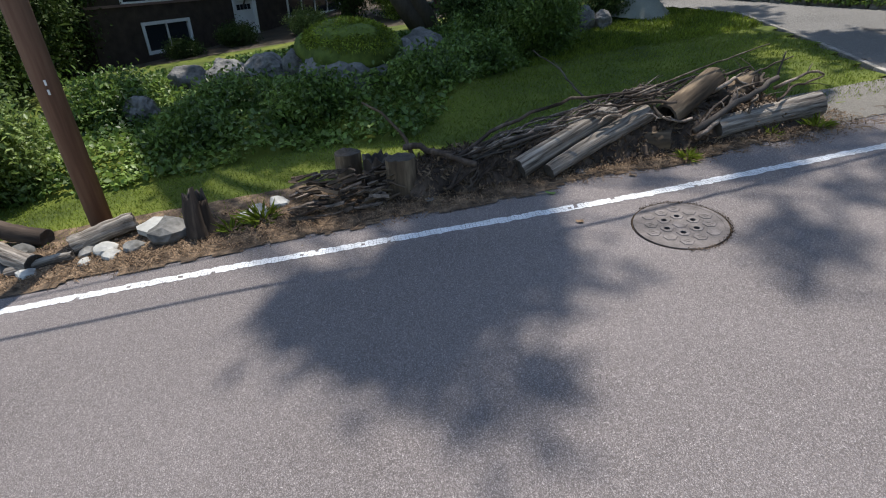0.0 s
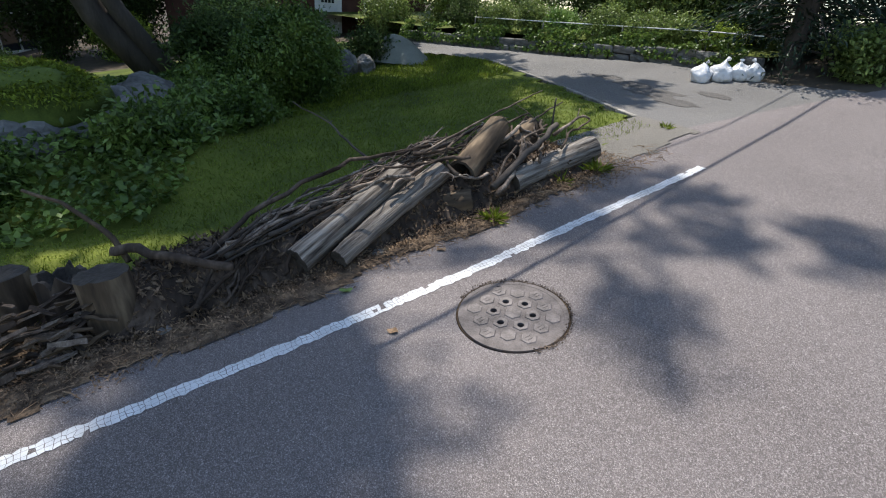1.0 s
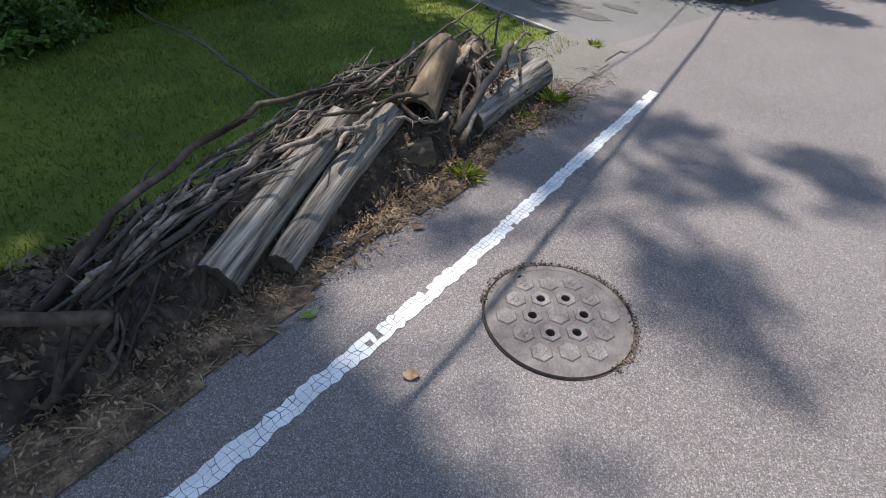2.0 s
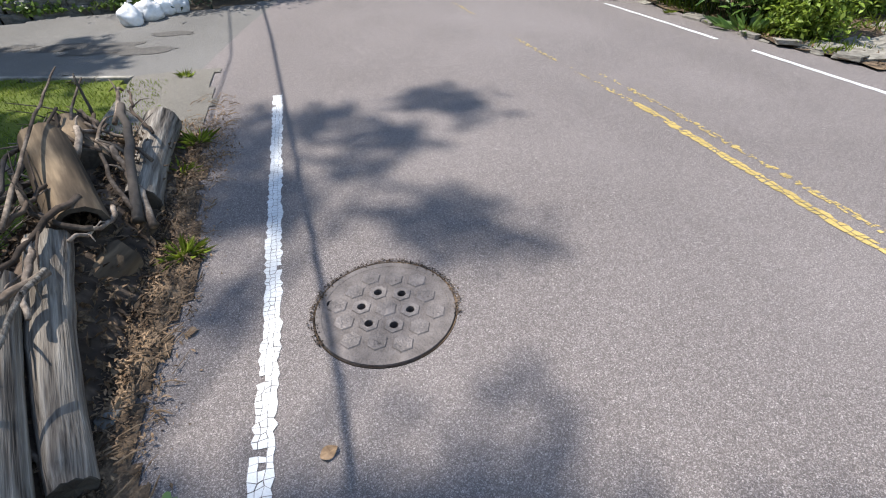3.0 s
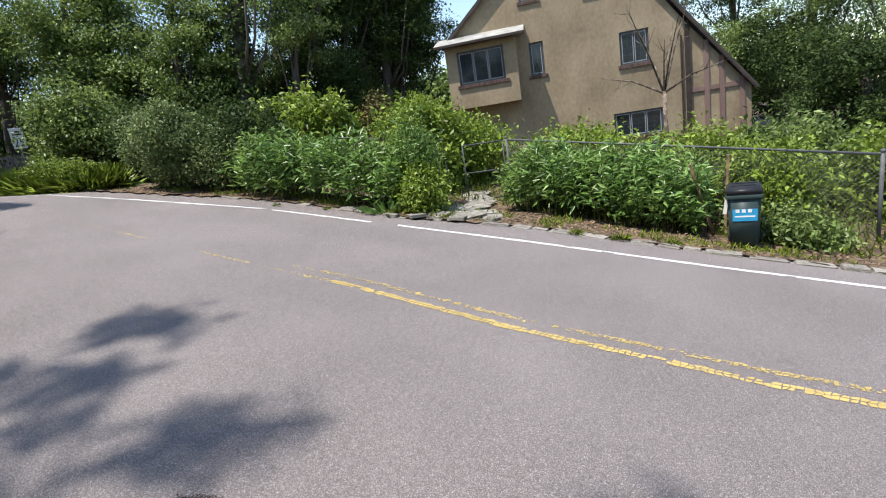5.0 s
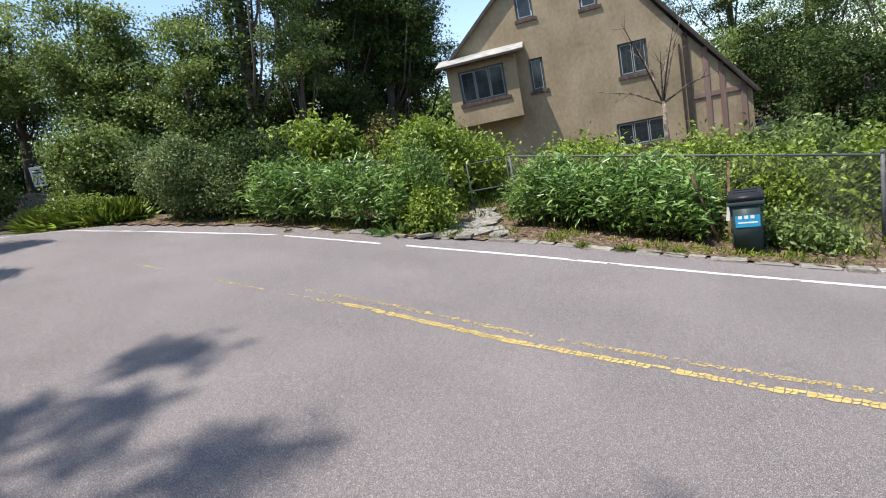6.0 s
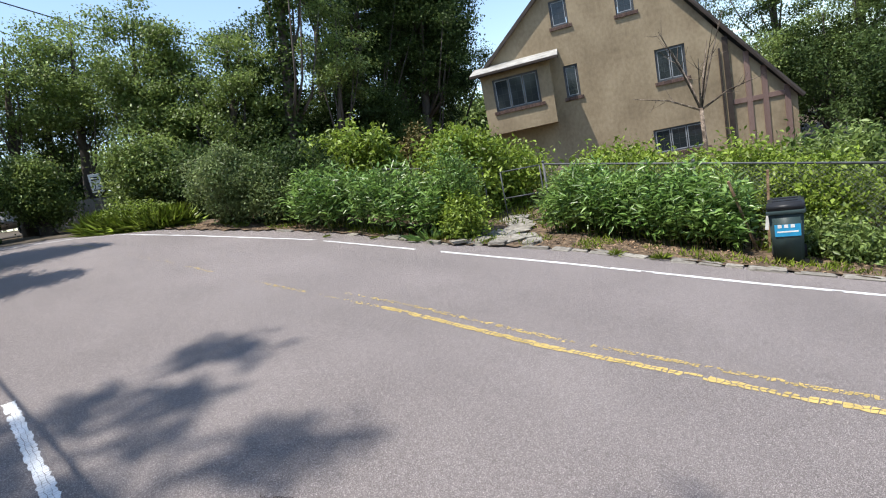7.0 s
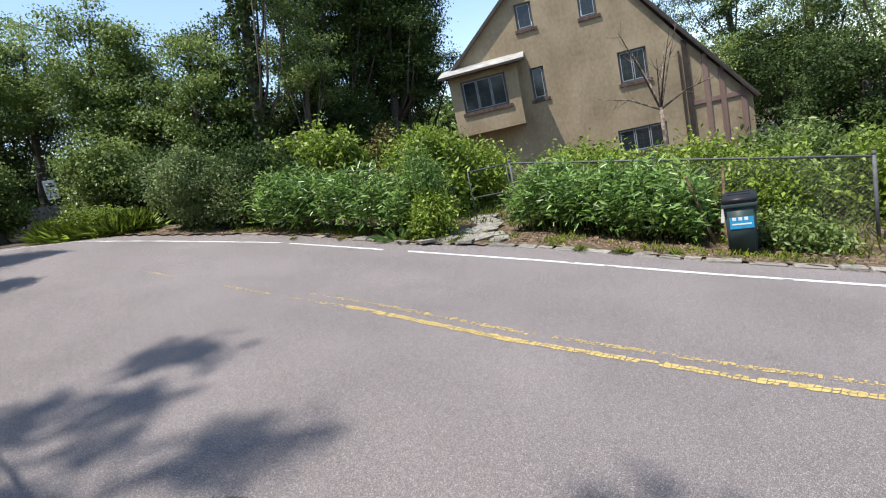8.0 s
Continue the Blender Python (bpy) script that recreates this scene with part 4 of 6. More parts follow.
# utility pole and its cables
pole = thing("utility_pole", (-2.2, -5.7, road_z(-2.2, -5.7) - 0.05), "tall brown wooden utility pole on the verge", "pole")
mesh_object("shaft", *tube([(0, 0, 0), (0.02, 0, 3), (0.0, 0.02, 6), (0, 0, 9)], [0.118, 0.112, 0.105, 0.09], 20), POLE, pole, smooth=True)
for zz in (1.72, 1.63):
    o = part("tag", box_bm((-0.03, -0.004, -0.025), (0.03, 0.004, 0.025), 0.002), WHITE, pole, "small white tag plate")
    o.matrix_basis = pose(0.112, 0.03, zz, 0, 0, 80)
o = part("cross_arm", box_bm((-1.2, -0.06, 8.1), (1.2, 0.06, 8.22), 0.01), POLE, pole)
cab = mesh_object("overhead_cable", *tube([(-2.2, -30, 0.6), (-2.31, -5.1, 4.35), (-2.33, -3.3, 4.6), (-2.26, 0.05, 5.1), (-2.37, 1.55, 5.34), (-2.57, 3.85, 5.69), (-2.75, 6.1, 6.03), (-4.6, 24, 8.8)], [0.02] * 8, 8), BLACK_PLASTIC)
tagged(cab, "thick black overhead cable on the pole", "cable")
cab2 = mesh_object("overhead_cable", *tube([(-2.9, -30, 1.6), (-3.22, -5.2, 5.1), (-3.3, -3.8, 5.3), (-3.58, 3.9, 6.5), (-3.55, 5.7, 6.75), (-5.5, 24, 9.5)], [0.013] * 6, 8), BLACK_PLASTIC)
tagged(cab2, "thin black overhead cable above the verge", "cable")

# ---------------------------------------------------------------- tan gabled house
HOUSE = Matrix.Translation((21.5, 5.97, -0.37)) @ Matrix.Rotation(math.atan2(-0.89, 0.45), 4, "Z")
house = thing("house", (0, 0, 0), "tan stucco house with steep gable and half-timbered wing", "house")
house.matrix_basis = HOUSE


def wall_panel(outline, holes, y, depth, name, mat, parent):
    """A wall slab in the x-z plane with real openings cut through it."""
    bm = bmesh.new()
    loops = []
    for pts in [outline] + holes:
        vs = [bm.verts.new((px_, y, pz)) for px_, pz in pts]
        loops.append(vs)
    es = [e for vs in loops for e in loop_edges(bm, vs)]
    bmesh.ops.triangle_fill(bm, use_beauty=True, use_dissolve=False, edges=es)
    for vs in loops:
        back = [bm.verts.new((v.co.x, y + depth, v.co.z)) for v in vs]
        bridge(bm, vs, back)
    bmesh.ops.recalc_face_normals(bm, faces=bm.faces[:])
    return part(name, bm, mat, parent)


def rect(x0, z0, x1, z1):
    return [(x0, z0), (x1, z0), (x1, z1), (x0, z1)]


def casement(x0, z0, x1, z1, lights, parent, y=0.0, sill=True, bars=3):
    """A steel casement window with lights, glazing bars and a brick sill."""
    w = new("window")
    w.parent = parent
    w["label"] = "dark steel casement window with leaded panes"
    t = 0.07
    bm = bmesh.new()
    for lo, hi in [((x0, y + 0.05, z0), (x0 + t, y + 0.14, z1)), ((x1 - t, y + 0.05, z0), (x1, y + 0.14, z1)), ((x0 + t, y + 0.05, z0), (x1 - t, y + 0.14, z0 + t)), ((x0 + t, y + 0.05, z1 - t), (x1 - t, y + 0.14, z1))]:
        box(bm, lo, hi)
    part("window_frame", bm, STEEL_FRAME, w)
    n = lights
    step = (x1 - x0 - 2 * t) / n
    for i in range(n):
        a, b = x0 + t + i * step + 0.02, x0 + t + (i + 1) * step - 0.02
        bm = bmesh.new()
        s = 0.035
        for lo, hi in [((a, y + 0.07, z0 + t), (a + s, y + 0.12, z1 - t)), ((b - s, y + 0.07, z0 + t), (b, y + 0.12, z1 - t)), ((a + s, y + 0.07, z0 + t), (b - s, y + 0.12, z0 + t + s)), ((a + s, y + 0.07, z1 - t - s), (b - s, y + 0.12, z1 - t))]:
            box(bm, lo, hi)
        part("sash", bm, SASH, w)
        part("pane", box_bm((a + s, y + 0.095, z0 + t + s), (b - s, y + 0.1, z1 - t - s)), GLASS, w)
        bm = bmesh.new()
        for k in range(1, bars + 1):
            zz = z0 + t + s + (z1 - z0 - 2 * t - 2 * s) * k / (bars + 1)
            box(bm, (a + s, y + 0.088, zz - 0.004), (b - s, y + 0.094, zz + 0.004))
        xm = (a + b) / 2
        box(bm, (xm - 0.004, y + 0.087, z0 + t + s), (xm + 0.004, y + 0.0935, z1 - t - s))
        part("glazing_bars", bm, STEEL_FRAME, w)
    if sill:
        k = 0
        x = x0 - 0.1
        while x < x1 + 0.1:
            part("brick", box_bm((x, y - 0.07, z0 - 0.15), (x + 0.062, y + 0.05, z0 - 0.005), 0.006), BRICK_SILL, w)
            x += 0.07
    return w


GABLE = [(-6.3, -1.6), (3.5, -1.6), (3.5, 5.25), (-0.83, 11.0), (-6.3, 6.3)]
openings = [(-2.88, 4.13, -2.26, 5.52, 1), (0.92, 3.9, 2.1, 5.25, 2), (0.5, 0.85, 2.55, 1.92, 3), (-3.1, 7.25, -2.35, 8.35, 1), (-0.38, 7.05, 0.36, 8.15, 1)]
wall_panel(GABLE, [rect(a, b, c, d) for a, b, c, d, _ in openings], 0, 0.3, "gable_wall", STUCCO, house)
for a, b, c, d, n in openings:
    casement(a, b, c, d, n, house)
# black sheet behind the openings stands in for the rooms' shade
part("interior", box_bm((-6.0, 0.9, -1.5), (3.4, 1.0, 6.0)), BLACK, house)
part("side_wall", box_bm((-6.3, 0.3, -1.6), (-6.0, 9, 6.2)), STUCCO, house)
part("side_wall", box_bm((5.7, 0.3, -1.6), (6.0, 9, 2.4)), STUCCO, house)
# half-timbered wing
wall_panel([(3.5, -1.6), (6.0, -1.6), (6.0, 2.25), (3.5, 5.25)], [], 0.05, 0.25, "wing_wall", STUCCO, house)
part("corner_post", box_bm((3.48, -0.06, -1.6), (3.68, 0.06, 5.1), 0.01), DARK_WOOD, house)
for xa, top in ((4.2, 4.35), (4.78, 3.65), (5.55, 2.72)):
    part("stud", box_bm((xa, -0.01, -1.6), (xa + 0.2, 0.06, top), 0.008), TAUPE, house)
for xa, xb in ((3.68, 4.2), (4.4, 4.78), (4.98, 5.55)):
    part("rail", box_bm((xa, -0.005, 2.32), (xb, 0.06, 2.52), 0.008), TAUPE, house)
part("downspout", box_bm((3.3, -0.09, -1.6), (3.37, -0.02, 4.7), 0.015), DARK_WOOD, house)


def roof_slope(x0, z0, x1, z1, name):
    d = Vector((x1 - x0, 0, z1 - z0))
    bm = bmesh.new()
    box(bm, (0, -0.2, 0), (d.length, 9.2, 0.08))
    o = part(name, bm, ROOF_EDGE, house)
    o.matrix_basis = Matrix.Translation((x0, 0, z0)) @ Matrix.Rotation(-math.atan2(d.z, d.x), 4, "Y")
    b = part("bargeboard", box_bm((0, -0.23, -0.09), (d.length, -0.15, -0.003), 0.01), DARK_WOOD, house)
    b.matrix_basis = o.matrix_basis.copy()


roof_slope(-6.75, 5.92, -0.83, 11.02, "roof")
roof_slope(-0.83, 11.02, 6.15, 2.15, "roof")
# bay on the first floor
bx0, bx1, by = -6.5, -3.4, -0.92
wall_panel(rect(bx0, 3.15, bx1, 5.8), [rect(-6.0, 4.15, -3.95, 5.55)], by, 0.15, "bay_front", STUCCO, house)
casement(-6.0, 4.15, -3.95, 5.55, 3, house, by)
part("bay_side", box_bm((bx0, by + 0.15, 3.15), (bx0 + 0.15, 0, 5.8)), STUCCO, house)
part("bay_side", box_bm((bx1 - 0.15, by + 0.15, 3.15), (bx1, 0, 5.8)), STUCCO, house)
part("bay_floor", box_bm((bx0 + 0.15, by + 0.15, 3.15), (bx1 - 0.15, 0, 3.25)), STUCCO, house)
bm = bmesh.new()
vs = [bm.verts.new(c) for c in [(bx0 - 0.4, by - 0.35, 5.78), (bx1 + 0.4, by - 0.35, 5.78), (bx1 + 0.4, 0, 6.22), (bx0 - 0.4, 0, 6.22), (bx0 - 0.4, by - 0.35, 5.9), (bx1 + 0.4, by - 0.35, 5.9), (bx1 + 0.4, 0, 6.34), (bx0 - 0.4, 0, 6.34)]]
for f in [(0, 1, 2, 3), (4, 7, 6, 5), (0, 4, 5, 1), (1, 5, 6, 2), (3, 7, 4, 0)]:
    bm.faces.new([vs[i] for i in f])
part("bay_roof", bm, METAL_ROOF, house, "pale weathered metal bay roof")
part("gutter", box_bm((bx0 - 0.42, by - 0.42, 5.76), (bx1 + 0.42, by - 0.352, 5.88), 0.02), DARK_WOOD, house)
# flat dark timber sheet at the wall face; no opening is cut here
part("door_recess", box_bm((-5.6, -0.004, -0.6), (-4.4, 0.02, 1.75)), DARK_WOOD, house)

# ---------------------------------------------------------------- trees
def tree(at, height, rad, leaf, seed, label, trunk_r=0.22, lean=(0, 0), count=85, per=75, size=0.24, spread=0.55, base=0.25, shell=0.35, group="trees", ivy_trunk=False, zf=None):
    """A tapered trunk with forking limbs, and leaves in clumps round the limb ends."""
    x, y = at
    t = thing("tree", (x, y, (zf or ground_z)(x, y) - 0.1), label, "tree", group)
    rng = random.Random(seed)
    lx, ly = lean
    top = Vector((lx, ly, height * 0.9))
    path = [Vector((lx * s ** 1.5 + 0.12 * noise.noise((s * 4, seed, 0)), ly * s ** 1.5 + 0.12 * noise.noise((seed, s * 4, 0)), height * 0.9 * s)) for s in (0, 0.08, 0.2, 0.35, 0.5, 0.65, 0.8, 1)]
    trunk = mesh_object("trunk", *tube(path, [trunk_r * q for q in (1.5, 1.1, 1, 0.85, 0.68, 0.5, 0.3, 0.08)], 12, 0.05, rng=rng), BARK, t, smooth=True)
    pts, cents = clumps((lx * 0.7, ly * 0.7, height * (base + 1) / 2), (rad, rad, height * (1 - base) / 2), count, per, spread, seed, shell, 0.55)
    for i in range(9):
        c = Vector(cents[(i * 7) % count])
        s = min(0.85, max(0.2, (c.z / height) * 0.7))
        k = min(6, int(s * 7))
        p0 = path[k]
        mid = p0.lerp(c, 0.5) + Vector((0, 0, -0.06 * height))
        r = trunk_r * 0.4 * (1 - s * 0.5)
        mesh_object("limb", *tube([p0, mid, c], [r, r * 0.6, r * 0.15], 7, 0.06, rng=rng), BARK, t, smooth=True)
    leaves("crown", pts, size, leaf, t, seed, aspect=0.6, droop=0.35, up=0.6)
    if ivy_trunk:
        g = np.random.default_rng(seed)
        n = 5000
        z = g.random(n) * height * 0.8
        a = g.random(n) * 6.28
        r = trunk_r * 1.2 + 0.25 * g.random(n)
        leaves("ivy", np.stack([r * np.cos(a) + lx * (z / height) ** 1.5, r * np.sin(a) + ly * (z / height) ** 1.5, z], 1), 0.17, LEAF_DARK, t, seed, aspect=0.8)
    return t


def polar(bearing, d):
    return (-0.81 + d * math.sin(radians(bearing)), -2.5 + d * math.cos(radians(bearing)))


# shaded and sunlit crowns are told apart by leaf colour: LEAF_DARK or LEAF_OAK
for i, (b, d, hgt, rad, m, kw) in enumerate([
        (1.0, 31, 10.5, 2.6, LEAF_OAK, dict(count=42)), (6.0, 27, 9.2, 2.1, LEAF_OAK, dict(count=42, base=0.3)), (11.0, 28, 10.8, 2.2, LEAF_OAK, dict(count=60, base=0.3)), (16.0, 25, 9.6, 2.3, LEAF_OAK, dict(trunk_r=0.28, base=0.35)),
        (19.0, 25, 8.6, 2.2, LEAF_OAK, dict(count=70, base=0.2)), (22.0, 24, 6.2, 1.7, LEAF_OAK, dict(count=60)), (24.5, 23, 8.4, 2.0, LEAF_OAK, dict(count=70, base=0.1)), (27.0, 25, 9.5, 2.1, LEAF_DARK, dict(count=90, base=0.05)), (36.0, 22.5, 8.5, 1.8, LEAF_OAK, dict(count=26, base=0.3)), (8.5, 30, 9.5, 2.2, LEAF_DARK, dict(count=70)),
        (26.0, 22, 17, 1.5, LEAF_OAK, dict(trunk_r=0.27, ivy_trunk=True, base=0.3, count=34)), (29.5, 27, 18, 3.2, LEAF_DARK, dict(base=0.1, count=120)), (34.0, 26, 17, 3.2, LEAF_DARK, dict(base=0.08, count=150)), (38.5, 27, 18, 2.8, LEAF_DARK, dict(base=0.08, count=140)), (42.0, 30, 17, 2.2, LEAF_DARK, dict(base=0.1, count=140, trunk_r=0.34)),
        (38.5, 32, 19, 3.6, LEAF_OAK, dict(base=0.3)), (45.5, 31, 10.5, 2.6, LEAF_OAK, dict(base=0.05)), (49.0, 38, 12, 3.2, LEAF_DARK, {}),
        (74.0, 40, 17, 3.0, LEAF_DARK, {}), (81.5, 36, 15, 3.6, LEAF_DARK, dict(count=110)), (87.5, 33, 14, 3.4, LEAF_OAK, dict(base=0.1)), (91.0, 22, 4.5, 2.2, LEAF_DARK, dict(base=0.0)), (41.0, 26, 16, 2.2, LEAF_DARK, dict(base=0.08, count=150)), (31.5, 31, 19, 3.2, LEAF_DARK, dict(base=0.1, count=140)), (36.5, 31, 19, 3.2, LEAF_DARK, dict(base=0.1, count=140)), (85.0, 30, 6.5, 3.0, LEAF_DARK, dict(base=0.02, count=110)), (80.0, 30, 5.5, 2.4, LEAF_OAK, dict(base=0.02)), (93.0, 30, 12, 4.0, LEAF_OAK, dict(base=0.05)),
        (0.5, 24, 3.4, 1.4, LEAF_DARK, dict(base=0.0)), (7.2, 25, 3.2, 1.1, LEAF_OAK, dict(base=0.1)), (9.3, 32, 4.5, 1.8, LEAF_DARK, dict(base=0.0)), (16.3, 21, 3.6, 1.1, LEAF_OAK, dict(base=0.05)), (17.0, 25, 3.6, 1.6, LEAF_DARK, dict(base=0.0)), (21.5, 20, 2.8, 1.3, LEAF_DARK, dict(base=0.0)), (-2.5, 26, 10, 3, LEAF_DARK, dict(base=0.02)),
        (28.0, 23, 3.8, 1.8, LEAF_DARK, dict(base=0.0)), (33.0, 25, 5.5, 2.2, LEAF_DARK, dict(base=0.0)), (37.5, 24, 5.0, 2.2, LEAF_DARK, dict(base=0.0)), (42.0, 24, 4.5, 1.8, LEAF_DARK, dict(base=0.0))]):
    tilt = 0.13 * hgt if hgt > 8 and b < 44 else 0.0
    tree(polar(b + (5.0 if hgt > 15 and b < 43 else 0.0), d), hgt, rad, m, 500 + i, "tall leafy tree with crown shade in its dark leaf colour" if m is LEAF_DARK else "leafy green deciduous tree in the lighter, sunlit leaf colour", **{"size": 0.125, "per": 250, "spread": 0.34, "lean": (tilt * math.cos(radians(b)), -tilt * math.sin(radians(b))), **kw})
# far woods
far_base = [tree((60 + 8 * k, 60), 6.0, 4.0, LEAF_OAK if k else LEAF_DARK, 600 + k, "distant leafy tree in the woods", count=70, per=60, size=0.4, spread=0.8, base=0.05, group="far woods") for k in range(2)]
rng = random.Random(9)
for i, b in enumerate(list(range(-8, 60, 4)) + list(range(66, 132, 6))):
    d = 46 + 16 * rng.random()
    x, y = polar(b + rng.uniform(-1.5, 1.5), d)
    copy_thing(far_base[i % 2], pose(x, y, ground_z(x, y) - 0.1, 0, 0, rng.uniform(0, 360)))

# ---------------------------------------------------------------- planting along the far side
def stem_bush(x0, y0, x1, y1, width, height, leaf, seed, label, stems=260, leaf_len=0.2, per=22, aspect=0.25, low=0.3, name="bush", z0=None, group=""):
    """A bank of upright leafy stems: long leaves set all the way up, longest at the tips."""
    cx, cy = (x0 + x1) / 2, (y0 + y1) / 2
    t = thing(name, (cx, cy, ground_z(cx, cy)), label, "bush", group)
    g = np.random.default_rng(seed)
    dx, dy = x1 - x0, y1 - y0
    L = math.hypot(dx, dy) + 1e-6
    pos, out, canes = [], [], []
    for _ in range(stems):
        u, w = g.random() - 0.5, (g.random() - 0.5) * width
        edge = 1 - 0.35 * (abs(w) / (width / 2)) ** 2 - 0.25 * (abs(u) * 2) ** 6
        bx, by_ = u * dx + w * dy / L, u * dy - w * dx / L
        h = height * edge * g.uniform(0.72, 1.04) * (1 + 0.2 * noise.noise((bx * 1.3, by_ * 1.3, seed)))
        lx, ly = g.normal() * 0.1 + 0.25 * w * dy / L / width, g.normal() * 0.1 - 0.25 * w * dx / L / width
        gz0 = ground_z(cx + bx, cy + by_) - ground_z(cx, cy)
        canes.append(tube([(bx, by_, gz0 - 0.02), (bx + lx * h * 0.5, by_ + ly * h * 0.5, gz0 + h * 0.55), (bx + lx * h, by_ + ly * h, gz0 + h)], [0.008, 0.006, 0.002], 4, caps=False))
        for k in range(per):
            s = low + (1 - low) * (k + g.random()) / per
            a = k * 2.4 + g.random()
            pos.append((bx + lx * h * s, by_ + ly * h * s, gz0 + h * s))
            out.append((math.cos(a) * 1.6, math.sin(a) * 1.6, 0.9 * s - 0.2))
    mesh_object("cane", *merge(canes), LEAF_DARK, t)
    leaves("foliage", pos, leaf_len, leaf, t, seed, aspect=aspect, droop=0.15, jitter=0.35, up=0.5, out=np.array(out))
    return t


def round_bush(x, y, r, h, leaf, seed, label, count=90, per=60, size=0.09, spread=0.11, aspect=0.5, name="bush", shell=0.72, ry=None, zf=None):
    t = thing(name, (x, y, (zf or ground_z)(x, y) - 0.03), label, "bush")
    g = random.Random(seed)
    pieces = []
    for k in range(16):
        a, e = g.random() * 6.28, g.uniform(0.3, 1.0)
        q = Vector((r * 0.75 * math.cos(a) * (1 - e * 0.4), (ry or r) * 0.75 * math.sin(a) * (1 - e * 0.4), h * 0.8 * e))
        pieces.append(tube([(0, 0, 0), q * 0.5 + Vector((0, 0, 0.05)), q], [0.03, 0.018, 0.006], 5, caps=False))
    mesh_object("framework", *merge(pieces), BARK, t)
    p, _ = clumps((0, 0, h * 0.52), (r, ry or r, h * 0.48), count, per, spread, seed, shell)
    p[:, 2] = np.maximum(p[:, 2], 0.03)
    q, _ = clumps((0, 0, h * 0.48), (r * 0.8, (ry or r) * 0.8, h * 0.42), count // 3, per, spread * 1.4, seed + 1, 0.2)
    q[:, 2] = np.maximum(q[:, 2], 0.03)
    leaves("foliage", np.concatenate([p, q]), size, leaf, t, seed, aspect=aspect, droop=0.2, up=0.45)
    return t


stem_bush(6.0, 8.9, 6.95, 4.7, 1.3, 1.55, LEAF_BRIGHT, 21, "bank of tall bright green leafy plants by the kerb", 300)
stem_bush(8.85, 3.1, 8.9, -0.6, 1.35, 1.5, LEAF_BRIGHT, 22, "bank of tall bright green leafy plants beside the bin", 330)
stem_bush(7.15, 5.1, 7.6, 4.3, 0.9, 2.15, LEAF_BRIGHT, 23, "taller bright green shrub beside the flagstone path", 110, 0.13)
round_bush(6.95, 4.3, 0.5, 0.95, LEAF_YELLOW, 24, "low yellowish green shrub at the path corner", 60, 50, 0.09)
round_bush(5.0, 10.8, 0.9, 2.2, LEAF_GREY, 25, "grey-green rounded roadside shrub with fine leaves", 170, 100, 0.08, 0.11)
round_bush(5.75, 9.9, 0.8, 1.6, LEAF_GREY, 26, "fine-leaved shrub merging into the hedge", 90, 70, 0.08, 0.14)
round_bush(6.6, 10.3, 1.4, 2.2, LEAF_DARK, 27, "dark shrub behind the roadside hedge", 110, 70, 0.12, 0.2)
round_bush(8.4, 10.0, 1.1, 3.0, LEAF_YELLOW, 28, "bright green young tree rising above the hedge", 60, 60, 0.16, 0.16, shell=0.45)
round_bush(9.0, 9.0, 0.6, 2.6, LEAF_YELLOW, 48, "young light green shrub behind the hedge", 30, 60, 0.16, 0.15, shell=0.45)
round_bush(10.2, 8.6, 0.55, 2.5, material("bronze_leaf", [(0.12, 0.09, 0.03), (0.2, 0.16, 0.05)], 2, 0.6, 0, 20, random_island=0.3), 29, "small bronze-green clipped bush behind the hedge", 60, 50, 0.09)
round_bush(9.3, 6.2, 1.1, 2.2, LEAF_YELLOW, 30, "large light green shrub behind the hedge", 120, 60, 0.14, 0.2)
round_bush(11.0, 6.0, 1.2, 1.7, LEAF_YELLOW, 31, "yellow-green shrub in the garden", 110, 60, 0.13, 0.2)
round_bush(12.5, 3.5, 1.4, 1.25, LEAF_YELLOW, 32, "light green shrub under the house wall", 110, 60, 0.13, 0.2)
round_bush(10.9, 0.2, 1.1, 1.5, LEAF_YELLOW, 33, "yellow-green shrub growing through the fence", 130, 60, 0.11, 0.18)
round_bush(10.1, -1.3, 0.8, 1.4, LEAF_YELLOW, 34, "dense yellowish shrub behind the bin", 120, 70, 0.1, 0.15)
round_bush(13.0, -1.5, 1.6, 1.5, LEAF_OAK, 35, "green garden shrub behind the wire fence", 120, 60, 0.14, 0.22)
round_bush(12.0, -3.5, 1.5, 1.6, LEAF_YELLOW, 36, "rough green shrub beyond the gate post", 100, 60, 0.13, 0.2)
round_bush(9.0, -1.55, 0.55, 0.55, LEAF_OAK, 37, "low weeds at the foot of the fence", 60, 50, 0.09, 0.12)
round_bush(8.8, -2.05, 0.4, 0.4, LEAF_OAK, 38, "low weeds beside the concrete drive", 50, 40, 0.09, 0.1)
tall = scatter(22000, 1.6, 4.2, 12.2, 14.4, 39, lambda x, y: ground_z(x, y) + 0.02, lambda x, y: interp(RIGHT_EDGE, y) + 0.25 < x < interp(RIGHT_EDGE, y) + 1.5 + 0.3 * noise.noise((x, y, 0)))
blades("grass", tall, 0.5, LEAF_YELLOW, "tall light green roadside grass and weeds", 39, 0.016, 1.3)
stem_bush(2.75, 13.9, 3.7, 12.2, 0.9, 0.95, LEAF_YELLOW, 139, "light green feathery weeds standing in tall grass", 170, 0.09, 20, 0.3, 0.15)
stem_bush(3.1, 13.6, 3.9, 12.4, 0.6, 0.8, LEAF_OAK, 40, "leafy roadside weeds beside the tall grass", 90, 0.12, 16, 0.4, 0.1)
